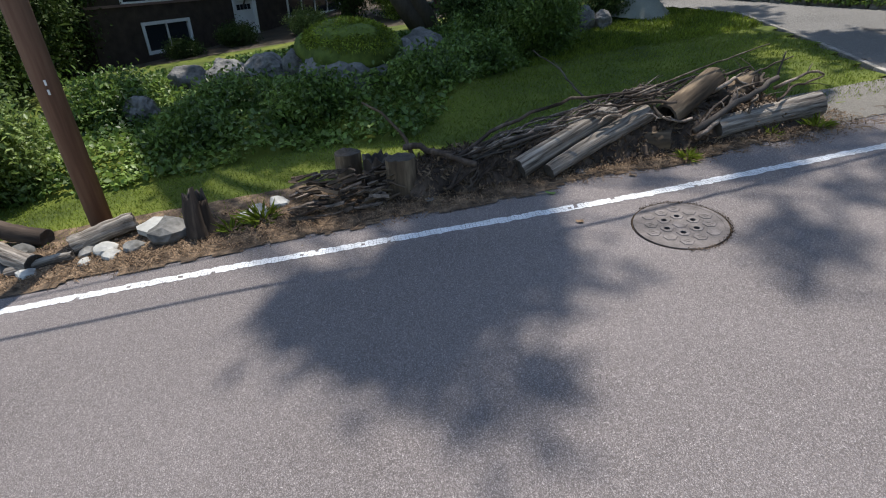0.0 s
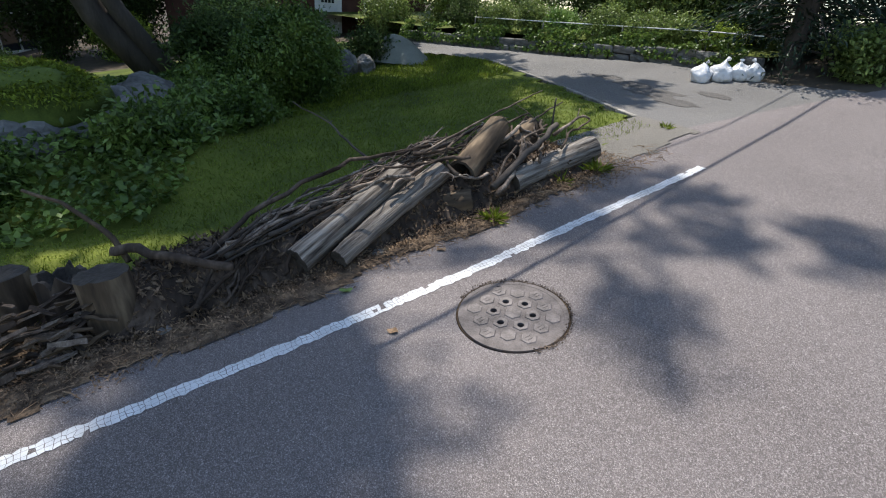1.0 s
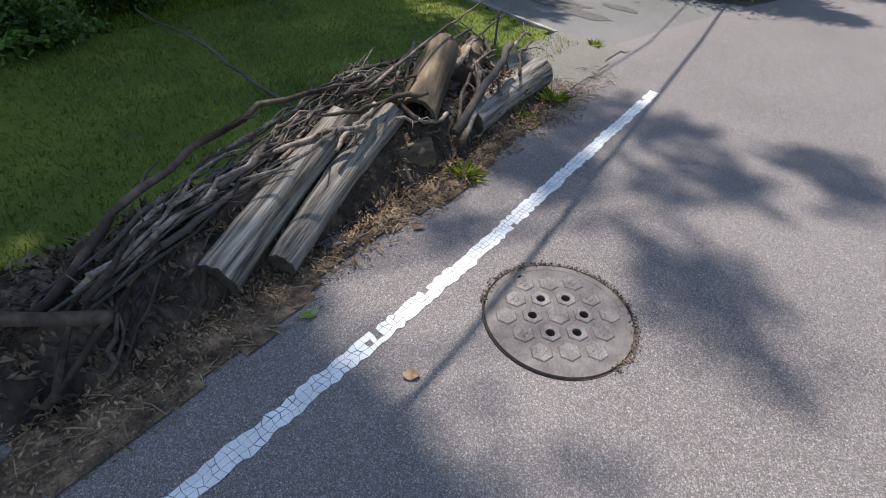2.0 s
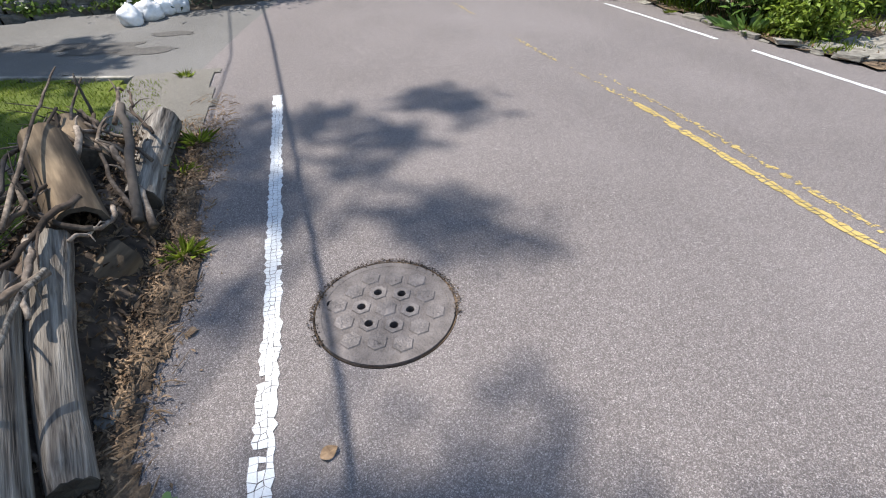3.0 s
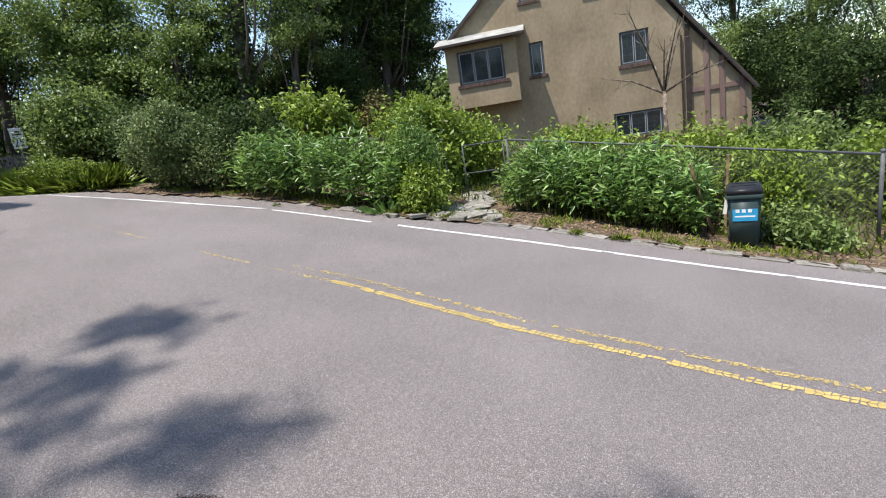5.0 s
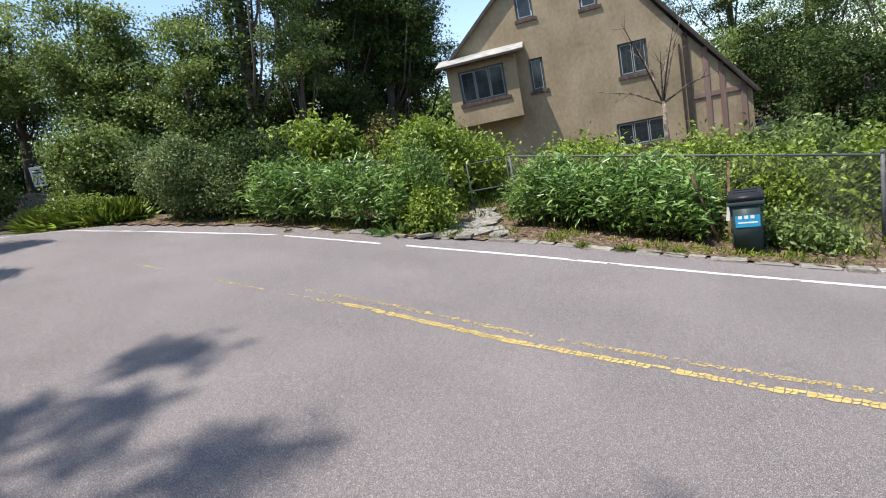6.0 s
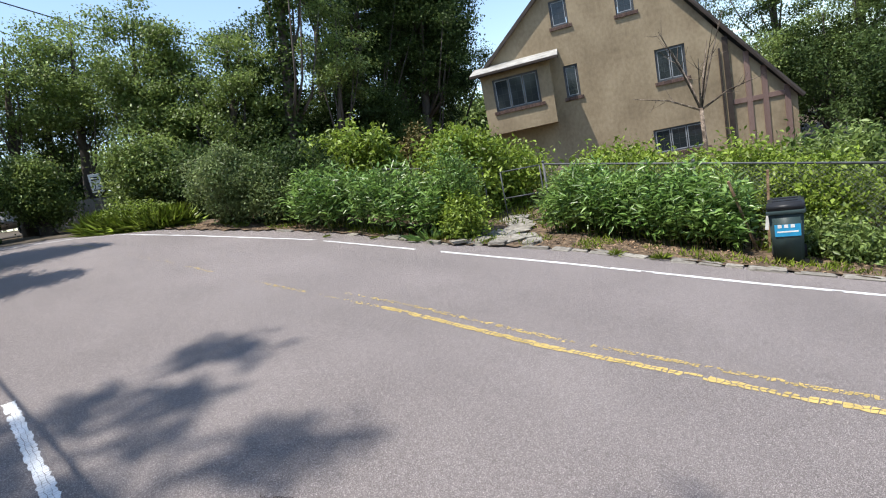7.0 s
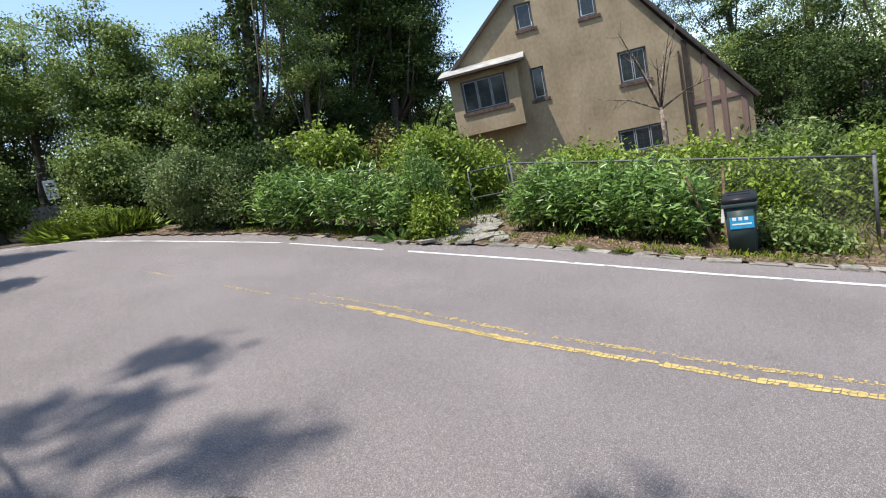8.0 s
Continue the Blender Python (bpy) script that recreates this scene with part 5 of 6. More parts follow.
for i, (x, y, n, s) in enumerate([(6.35, 4.75, 60, 0.34), (7.15, 1.1, 40, 0.22), (7.3, 0.4, 50, 0.25), (7.5, -0.35, 40, 0.2), (7.2, 1.7, 30, 0.15), (5.75, 5.9, 40, 0.14), (5.3, 7.0, 40, 0.14), (7.9, -1.6, 40, 0.16), (8.1, -1.8, 60, 0.2), (6.1, 5.2, 60, 0.2)]):
    tuft(x, y, n if i == 0 else n * 2, s if i == 0 else s * 0.5, 60 + i, LEAF_BRIGHT if i == 0 else GRASS, "broad-leaved green weed at the kerb" if i == 0 else "green weeds growing along the kerb", ground_z, 0.2 if i == 0 else 0.08)
verge = sheet("verge", list(np.arange(3.0, 14, 0.16)), list(np.arange(-9, 14, 0.16)), lambda x, y: ground_z(x, y) + 0.035 + 0.04 * noise.noise((x * 3, y * 3, 8)), DIRT,
              lambda x, y: x > interp(RIGHT_EDGE, y) + 0.1 + 0.08 * noise.noise((2, y * 3, 0)))
tagged(verge, "dark garden soil bank above the kerb", "verge", kind="structure")
pts = scatter(16000, 8.5, 16, -7, 8, 15, lambda x, y: ground_z(x, y) + 0.04)
blades("grass", pts, 0.16, GRASS, "rough unmown grass in the garden", 15, 0.1)

lit = scatter(2200, 3.0, 9.0, -7.5, 11.5, 46, lambda x, y: ground_z(x, y) + 0.05 + 0.04 * noise.noise((x * 3, y * 3, 8)), lambda x, y: interp(RIGHT_EDGE, y) + 0.12 < x < interp(RIGHT_EDGE, y) + 1.1)
ob = leaves("leaf_litter", lit, 0.05, LITTER, None, 46, aspect=0.5, droop=0.0, jitter=0.7, up=0.8)
tagged(ob, "dry fallen leaves and twigs along the kerb", "litter", kind="stuff")
green = scatter(2600, 3.0, 9.0, -7.5, 11.5, 47, lambda x, y: ground_z(x, y) + 0.04, lambda x, y: interp(RIGHT_EDGE, y) + 0.15 < x < interp(RIGHT_EDGE, y) + 1.1 and noise.noise((x * 1.5, y * 1.5, 6)) > 0.05)
blades("grass", green, 0.1, GRASS, "sparse low weeds along the kerb", 47, 0.16)

# kerb stones and the flagstone path
stones = thing("stone_kerb", (0, 0, 0), "broken low kerb of flat stones", "kerb")
rng = random.Random(41)
shapes = []
for k in range(5):
    bm = bmesh.new()
    box(bm, (-0.5, -0.5, -0.5), (0.5, 0.5, 0.5), 0.12)
    for v in bm.verts:
        v.co += Vector((0.1 * noise.noise(v.co * 2 + Vector((k * 5, 0, 0))), 0.16 * noise.noise(v.co * 2 + Vector((0, k * 5, 0))), 0.0))
    me = bpy.data.meshes.new("kerb_stone")
    bm.to_mesh(me)
    bm.free()
    me.materials.append(SLAB)
    shapes.append(me)
y = -8.0
while y < 10.5:
    L = rng.uniform(0.15, 0.55)
    if not 2.7 < y < 3.9 and rng.random() > (0.2 if y < 3 else 0.55):
        ya, yb = y, y + L
        a, b = Vector((interp(RIGHT_EDGE, ya), ya, road_z(interp(RIGHT_EDGE, ya), ya))), Vector((interp(RIGHT_EDGE, yb), yb, road_z(interp(RIGHT_EDGE, yb), yb)))
        o = new("kerb_stone", rng.choice(shapes))
        o.parent = stones
        m = Matrix.Translation((a + b) / 2 + Vector((0.07, 0, -0.012 + rng.uniform(-0.015, 0.015)))) @ (b - a).to_track_quat("X", "Z").to_matrix().to_4x4()
        o.matrix_basis = m @ Matrix.Rotation(rng.uniform(-0.12, 0.12), 4, "Z") @ Matrix.Rotation(rng.uniform(-0.15, 0.15), 4, "X") @ Matrix.Diagonal((L * 0.97, rng.uniform(0.12, 0.26), rng.uniform(0.07, 0.13), 1))
    y += L + 0.02
path = thing("flagstone_path", (0, 0, 0), "path of cracked irregular flagstones to the gate", "path")
for i, (x, y, sx, sy, r) in enumerate([(6.55, 3.75, 0.5, 0.42, 10), (6.98, 3.3, 0.6, 0.5, -20), (6.6, 3.3, 0.35, 0.35, 30), (7.25, 3.75, 0.7, 0.5, 5), (7.5, 3.2, 0.5, 0.4, 40), (7.8, 3.75, 0.55, 0.6, -10), (8.3, 3.9, 0.6, 0.6, 15), (8.7, 4.2, 0.6, 0.5, -30), (7.15, 2.85, 0.4, 0.3, -50),
                                       (9.1, 4.6, 0.7, 0.6, 10), (6.95, 2.75, 0.3, 0.25, 0), (6.25, 4.0, 0.35, 0.3, 60)]):
    o = new("flagstone", shapes[i % 5])
    o.parent = path
    o.matrix_basis = pose(x + 0.12, y, ground_z(x + 0.12, y) + 0.045 + 0.004 * (i % 4), 5, 3 * ((i % 3) - 1), r) @ Matrix.Diagonal((sx, sy, 0.07, 1))

# ---------------------------------------------------------------- chain-link fence
def pipe(a, b, r, name, parent, mat=GALV, sides=10):
    return mesh_object(name, *tube([a, b], [r, r], sides), mat, parent, smooth=True)


def fence(x0, y0, x1, y1, h, posts, label):
    t = thing("chain_link_fence", (0, 0, 0), label, "fence", "fences")
    g0, g1 = ground_z(x0, y0), ground_z(x1, y1)
    a, b = Vector((x0, y0, g0)), Vector((x1, y1, g1))
    for k in range(posts):
        s = k / (posts - 1)
        q = a.lerp(b, s)
        pipe(q - Vector((0, 0, 0.1)), q + Vector((0, 0, h + 0.04)), 0.028, "post", t)
        bm = bmesh.new()
        bmesh.ops.create_uvsphere(bm, u_segments=10, v_segments=6, radius=0.038)
        o = part("post_cap", bm, GALV, t)
        o.location = q + Vector((0, 0, h + 0.05))
    pipe(a + Vector((0, 0, h)), b + Vector((0, 0, h)), 0.021, "top_rail", t)
    L = (b - a).length
    n = int(L / 0.075)
    rows = int(h / 0.075)
    verts, faces = [], []
    d = (b - a) / L
    w = 0.0026
    for i in range(n + rows):
        for s in (1, -1):
            lo = (i - rows if s > 0 else i) * 0.075
            u0, v0, u1, v1 = lo, 0.03, lo + s * rows * 0.075, h
            if u1 < 0:
                v1, u1 = v0 + (h - v0) * u0 / (u0 - u1), 0.0
            if u0 < 0:
                v0, u0 = v0 + (h - v0) * (-u0) / (u1 - u0), 0.0
            if u1 > L:
                v1, u1 = v0 + (v1 - v0) * (L - u0) / (u1 - u0), L
            if u0 > L:
                v0, u0 = v0 + (v1 - v0) * (u0 - L) / (u0 - u1), L
            if v1 - v0 < 0.05:
                continue
            p, q = a + d * u0 + Vector((0, 0, v0)), a + d * u1 + Vector((0, 0, v1))
            e = (q - p).normalized().cross(d.cross(Vector((0, 0, 1)))).normalized() * w
            k = d.cross(Vector((0, 0, 1))).normalized() * w
            o = len(verts)
            verts += [p - e, p + k, p + e, q - e, q + k, q + e]
            faces += [(o, o + 1, o + 4, o + 3), (o + 1, o + 2, o + 5, o + 4), (o + 2, o, o + 3, o + 5)]
    mesh_object("wire_mesh", verts, faces, GALV, t)
    return t


fence(9.42, 3.65, 9.52, -2.85, 1.42, 3, "galvanised chain-link fence with a top rail")
fence(9.15, 5.3, 8.6, 8.9, 1.35, 3, "chain-link fence half hidden in the hedge")
gate = thing("wire_gate", (9.4, 3.75, ground_z(9.4, 3.75)), "open chain-link garden gate with pipe frame", "gate", rz=118)
for a, b, nm in [((0, 0, 0.1), (0, 0, 1.4), "gate_stile"), ((0.95, 0, 0.1), (0.95, 0, 1.4), "gate_stile"), ((0, 0, 1.4), (0.95, 0, 1.4), "gate_rail"), ((0, 0, 0.1), (0.95, 0, 0.1), "gate_rail"), ((0, 0, 0.75), (0.95, 0, 0.75), "gate_rail")]:
    pipe(Vector(a), Vector(b), 0.016, nm, gate, STEEL_FRAME)

# ---------------------------------------------------------------- wheeled bin
bin_ = thing("wheelie_bin", (8.13, -1.22, ground_z(8.13, -1.22) + 0.03), "dark green plastic wheeled rubbish bin with sticker", "bin", rz=98)
bm = bmesh.new()
v = box(bm, (-0.22, -0.26, 0.04), (0.22, 0.28, 0.84))
for q in v:
    k = 0.84 + 0.16 * (q.co.z - 0.04) / 0.8
    q.co.x *= k
    q.co.y *= k
bmesh.ops.bevel(bm, geom=bm.edges[:], offset=0.04, segments=3, affect="EDGES")
part("body", bm, BIN_GREEN, bin_, smooth=True)
part("rim", box_bm((-0.245, -0.29, 0.8), (0.245, 0.3, 0.86), 0.02), BIN_GREEN, bin_)
bm = bmesh.new()
v = box(bm, (-0.25, -0.33, 0.862), (0.25, 0.31, 0.97))
for q in v:
    if q.co.z > 0.9:
        q.co.x *= 0.9
        q.co.y = q.co.y * 0.85 - 0.02
bmesh.ops.bevel(bm, geom=bm.edges[:], offset=0.025, segments=3, affect="EDGES")
part("lid", bm, BLACK_PLASTIC, bin_, "black lid", smooth=True)
part("lid_ridge", box_bm((-0.16, -0.2, 0.965), (0.16, -0.12, 0.985), 0.008), BLACK_PLASTIC, bin_)
part("lid_ridge", box_bm((-0.16, 0.04, 0.965), (0.16, 0.12, 0.985), 0.008), BLACK_PLASTIC, bin_)
mesh_object("handle", *tube([(-0.2, -0.34, 0.86), (-0.2, -0.4, 0.9), (0.2, -0.4, 0.9), (0.2, -0.34, 0.86)], [0.014] * 4, 8), BLACK_PLASTIC, bin_)
for sx in (-0.2, 0.2):
    bm = bmesh.new()
    bmesh.ops.create_cone(bm, cap_ends=True, segments=20, radius1=0.11, radius2=0.11, depth=0.05)
    o = part("wheel", bm, RUBBER, bin_)
    o.matrix_basis = pose(sx, -0.26, 0.09, 0, 90, 0)
o = part("sticker", box_bm((-0.17, 0.2655, 0.46), (0.15, 0.269, 0.7)), STICKER, bin_, "blue and white printed sticker")
for z0, x0, x1 in [(0.52, -0.14, 0.12), (0.685, -0.13, 0.05)]:
    part("printed_bar", box_bm((x0, 0.2692, z0), (x1, 0.271, z0 + 0.022)), WHITE, bin_)
for x0 in (-0.1, -0.02, 0.06):
    part("printed_mark", box_bm((x0, 0.2692, 0.59), (x0 + 0.05, 0.271, 0.64)), WHITE, bin_)
paper = part("hanging_paper", box_bm((-0.003, -0.025, -0.12), (0.003, 0.025, 0.12), 0.002), WHITE)
paper.matrix_basis = pose(8.06, -0.985, ground_z(8.13, -1.22) + 0.68, 10, 6, 30)
tagged(paper, "crumpled white paper hanging from the bin", "paper")
for x, y, rx, ry, hh in [(8.68, -0.7, -14, -8, 1.35), (8.74, -0.85, 3, 2, 1.4)]:
    o = part("wooden_stake", box_bm((-0.03, -0.02, 0), (0.03, 0.02, hh), 0.004), LITTER)
    o.matrix_basis = pose(x, y, ground_z(x, y), rx, ry, 10)
    tagged(o, "plain wooden garden stake leaning behind the bin", "stake")
apron = part("concrete_apron", box_bm((7.7, -5.2, -0.12), (9.6, -3.05, 0.0), 0.02), DRIVE)
for q in apron.data.vertices:
    q.co.z += ground_z(q.co.x, q.co.y) + 0.05
tagged(apron, "pale cracked concrete drive apron", "drive", kind="structure")

# bare sapling in front of the house
sap = thing("bare_sapling", (12.74, 1.04, ground_z(12.74, 1.04)), "leafless grey sapling with spreading branches", "tree")
mesh_object("trunk", *tube([(0, 0, 0), (0.02, 0, 1.2), (0, 0.02, 2.35)], [0.07, 0.055, 0.05], 10), TWIG, sap, smooth=True)
rng = random.Random(3)
for i in range(9):
    a = radians(40 * i + rng.uniform(-12, 12))
    L = rng.uniform(1.2, 2.3)
    up = rng.uniform(0.3, 0.6) if i % 4 == 3 else rng.uniform(1.4, 3.2)
    d = Vector((math.cos(a), math.sin(a), up)).normalized() * L
    pieces = [tube([(0, 0.02, 2.3), Vector((0, 0.02, 2.35)) + d * 0.45 + Vector((0, 0, 0.08)), Vector((0, 0.02, 2.35)) + d], [0.03, 0.018, 0.006], 6)]
    for _ in range(4):
        s = rng.uniform(0.35, 0.95)
        p0 = Vector((0, 0.02, 2.38)) + d * s
        e = (d.normalized() + Vector([rng.uniform(-0.9, 0.9) for _ in range(3)])).normalized() * rng.uniform(0.25, 0.6)
        pieces.append(tube([p0, p0 + e * 0.5, p0 + e + Vector((0, 0, 0.05))], [0.009, 0.006, 0.002], 5))
    mesh_object("branch", *merge(pieces), TWIG, sap)

# ---------------------------------------------------------------- beyond the bend
def cone_tree(at, height, rad, seed, label, low=0.05):
    """A spruce: whorls of drooping boughs round a straight trunk."""
    x, y = at
    t = thing("spruce", (x, y, ground_z(x, y) - 0.1), label, "tree", "spruces")
    mesh_object("trunk", *tube([(0, 0, 0), (0, 0, height * 0.5), (0, 0, height)], [0.2, 0.12, 0.01], 10), BARK, t)
    g = np.random.default_rng(seed)
    pos, out, boughs = [], [], []
    n = int(height * 15)
    for k in range(n):
        s = low + (1 - low) * (k / n)
        z = height * s
        a = k * 2.399 + g.normal() * 0.2
        L = rad * (1 - s) ** 0.8 * g.uniform(0.75, 1.1) + 0.1
        d = np.array([math.cos(a), math.sin(a), 0])
        boughs.append(tube([(0, 0, z), tuple(d * L * 0.5 + np.array([0, 0, z - 0.05 * L])), tuple(d * L + np.array([0, 0, z - 0.3 * L]))], [0.025, 0.016, 0.005], 4, caps=False))
        m = int(38 + 60 * L)
        u = g.random(m) ** 0.7
        w = g.normal(size=(m, 3)) * np.array([0.16, 0.16, 0.06]) * (0.5 + L * 0.4)
        p = d[None] * (L * u)[:, None] + np.array([0, 0, z]) + w
        p[:, 2] -= 0.3 * L * u ** 2
        pos.append(p)
        out.append(np.repeat((d * 1.5 + np.array([0, 0, -0.3]))[None], m, 0))
    mesh_object("bough_frame", *merge(boughs), BARK, t)
    leaves("foliage", np.concatenate(pos), 0.16, NEEDLE, t, seed, aspect=0.22, droop=0.2, up=0.4, out=np.concatenate(out))
    return t


cone_tree((-2.5, 9.4), 8.5, 1.9, 1, "dense dark spruce beside the driveway mouth")
cone_tree((-1.9, 12.0), 9.5, 2.0, 2, "tall dark spruce at the road bend")
cone_tree((-4.8, 12.5), 10, 2.3, 3, "dark spruce behind the stone wall")
cone_tree((-9.0, 13.0), 11, 2.6, 4, "dark spruce shading the upper garden")
round_bush(-1.15, 8.9, 0.5, 0.8, LEAF_OAK, 70, "small green shrub at the road edge", 50, 40, 0.1)
round_bush(-0.8, 10.6, 0.6, 1.2, LEAF_OAK, 71, "leafy shrub under the spruce", 50, 40, 0.12)

wood_fence = thing("board_fence", (0, 0, 0), "weathered grey board fence above the road", "fence")
fa, fb = Vector((3.1, 27.2, 0)), Vector((6.2, 19.4, 0))
nb = 54
board = bpy.data.meshes.new("board")
bm = box_bm((-0.075, -0.012, 0), (0.075, 0.012, 1.35), 0.006)
bm.to_mesh(board)
bm.free()
board.materials.append(FENCE_WOOD)
for k in range(nb):
    q = fa.lerp(fb, k / (nb - 1))
    o = new("board", board)
    o.parent = wood_fence
    o.matrix_basis = pose(q.x, q.y, ground_z(q.x, q.y) - 0.03, 0, 0, math.degrees(math.atan2(fb.y - fa.y, fb.x - fa.x)))

sign = thing("speed_sign", (4.0, 20.3, ground_z(4.0, 20.3)), "white rectangular speed limit sign on a steel post", "sign", rz=-10)
sign.scale = (0.72, 0.72, 1.0)
pipe(Vector((0, 0, -0.05)), Vector((0, 0, 2.2)), 0.03, "sign_post", sign)
part("sign_plate", box_bm((-0.27, -0.052, 1.45), (0.27, -0.036, 2.16), 0.01), SIGN_WHITE, sign)
fc = bpy.data.curves.new("number", "FONT")
fc.body, fc.size, fc.align_x, fc.extrude = "25", 0.42, "CENTER", 0.002
tmp = new("number", fc)
me = bpy.data.meshes.new_from_object(tmp.evaluated_get(bpy.context.evaluated_depsgraph_get()))
bpy.data.objects.remove(tmp)
me.materials.clear()
me.materials.append(BLACK)
o = new("number", me)
o.parent = sign
o.matrix_basis = pose(0, -0.056, 1.52, 90, 0, 0)
for zz in (2.0, 1.91):
    part("printed_bar", box_bm((-0.18, -0.056, zz), (0.18, -0.0525, zz + 0.055)), BLACK, sign)

car = thing("parked_car", (1.3, 27.4, ground_z(1.3, 27.4)), "silver hatchback car parked beyond the bend", "car", rz=15)
bm = bmesh.new()
prof = [(-2.0, 0.35), (-2.05, 0.75), (-1.85, 0.95), (-1.2, 1.05), (-0.65, 1.42), (0.9, 1.45), (1.75, 1.0), (2.0, 0.9), (2.05, 0.4)]
fr = [bm.verts.new((px_, -0.85 + 0.12 * smooth(0.95, 1.45, pz), pz)) for px_, pz in prof]
bk = [bm.verts.new((px_, 0.85 - 0.12 * smooth(0.95, 1.45, pz), pz)) for px_, pz in prof]
bm.faces.new(fr)
bm.faces.new(bk[::-1])
bridge(bm, fr, bk)
bmesh.ops.recalc_face_normals(bm, faces=bm.faces[:])
bmesh.ops.bevel(bm, geom=bm.edges[:], offset=0.05, segments=2, affect="EDGES")
part("body", bm, CAR_PAINT, car, smooth=True)
for s in (-1, 1):
    part("side_window", box_bm((-0.8, s * 0.79 - 0.02, 1.02), (0.85, s * 0.79 + 0.02, 1.34), 0.01), GLASS, car)
    for wx in (-1.25, 1.25):
        bm = bmesh.new()
        bmesh.ops.create_cone(bm, cap_ends=True, segments=20, radius1=0.31, radius2=0.31, depth=0.2)
        o = part("wheel", bm, RUBBER, car)
        o.matrix_basis = pose(wx, s * 0.78, 0.31, 90, 0, 0)
        bm = bmesh.new()
        bmesh.ops.create_cone(bm, cap_ends=True, segments=14, radius1=0.18, radius2=0.16, depth=0.03)
        r_ = part("rim", bm, GALV, o)
        r_.matrix_basis = pose(0, 0, -s * 0.11)
wire = mesh_object("power_line", *tube([(-8, 24, 15.5), (8, 30, 13.2), (26, 36, 13.5)], [0.03] * 3, 6), BLACK_PLASTIC)
tagged(wire, "thin black power line across the sky", "cable")

# ---------------------------------------------------------------- garden side: rocks, shrubs, wall, bags
for i, (x, y, s) in enumerate([(-6.3, -2.7, (1.2, 0.95, 0.5)), (-6.9, -1.35, (0.5, 0.42, 0.4)), (-6.5, -1.8, (0.4, 0.36, 0.36)), (-7.3, -5.2, (0.42, 0.36, 0.3)), (-7.1, -4.4, (0.4, 0.45, 0.34)), (-7.0, -3.8, (0.35, 0.3, 0.34)), (-7.7, -6.0, (0.42, 0.4, 0.3)), (-5.6, -6.3, (0.26, 0.22, 0.26)), (-8.7, 2.75, (0.3, 0.25, 0.34)), (-8.6, 3.2, (0.22, 0.2, 0.24))]):
    rock((x, y, ground_z(x, y)), s, ROCK, "grey weathered garden boulder on the ivy bank", 80 + i, "boulder", 4, 0.3, 40 * i, "boulders")
bm = bmesh.new()
bmesh.ops.create_icosphere(bm, subdivisions=4, radius=1)
for v in bm.verts:
    k = 1 + 0.2 * noise.noise(v.co * 1.7)
    v.co = Vector((v.co.x * 1.12 * k, v.co.y * 0.9 * k, max(-0.3, v.co.z) * 0.5 * k))
m_ = part("moss_cushion", bm, MOSS, None, smooth=True)
m_.matrix_basis = pose(-6.3, -2.75, ground_z(-6.3, -2.75) + 0.6, 0, 0, 20)
tagged(m_, "bright green moss cushion on a boulder", "moss")
g = np.random.default_rng(2)
q = g.uniform(-1, 1, size=(9000, 3))
q = q[q[:, 0] ** 2 + q[:, 1] ** 2 < 0.95]
q[:, 2] = 0.5 * np.sqrt(1 - q[:, 0] ** 2 - q[:, 1] ** 2) + 0.01
q[:, 0] *= 1.12
q[:, 1] *= 0.9
leaves("moss_leaf", q, 0.06, GRASS, m_, 4, aspect=0.4, up=0.6)
round_bush(-7.1, 0.98, 0.8, 1.5, IVY, 90, "large rounded clipped evergreen bush on the lawn", 200, 130, 0.07, 0.1, shell=0.85)
round_bush(-8.9, 0.0, 0.7, 1.15, LEAF_DARK, 91, "dark bush behind the clipped evergreen", 100, 70, 0.09, 0.13)
round_bush(-11.5, 1.2, 1.0, 1.7, LEAF_OAK, 92, "yellowish rounded bush near the house", 90, 70, 0.09, 0.13)
round_bush(-9.4, 3.7, 0.5, 0.8, LEAF_DARK, 93, "small dark shrub beside the covered mound", 60, 50, 0.08, 0.1)
round_bush(-3.9, -7.9, 0.8, 1.35, LEAF_OAK, 94, "square clipped hedge by the lawn", 110, 80, 0.08, 0.12)
round_bush(-3.0, -8.8, 0.8, 1.4, LEAF_DARK, 95, "dark clipped hedge beyond the pole", 110, 80, 0.08, 0.12)
round_bush(-5.0, -9.6, 1.2, 1.7, LEAF_DARK, 96, "large dark shrub at the garden edge", 110, 80, 0.1, 0.16)
round_bush(-6.2, -6.9, 0.9, 0.75, IVY, 97, "ivy-covered mound on the bank", 90, 70, 0.09, 0.12)
for i, (x, y, r, h) in enumerate([(-5.0, -1.5, 0.6, 0.42), (-6.0, -0.5, 0.7, 0.45), (-4.6, -3.3, 0.6, 0.34), (-5.6, -4.7, 0.7, 0.36), (-4.5, -5.2, 0.6, 0.3), (-8.2, 0.1, 0.7, 0.5)]):
    round_bush(x, y, r, h, IVY, 110 + i, "low mound of ivy and shrubs on the bank", 70, 60, 0.085, 0.12)
tarp = sheet("covered_mound", list(np.linspace(-1, 1, 25)), list(np.linspace(-1, 1, 25)), lambda x, y: 0.0, TARP)
for v in tarp.data.vertices:
    u, w = v.co.x, v.co.y
    v.co.z = 0.62 * max(0.0, 1 - abs(u) ** 1.6) * max(0.0, 1 - abs(w) ** 1.8) + 0.015 * noise.noise((u * 5, w * 5, 2))
    v.co.x, v.co.y = u * 0.95, w * 0.7
tarp.matrix_basis = pose(-9.3, 4.35, ground_z(-9.3, 4.35) + 0.02, 0, 0, 45)
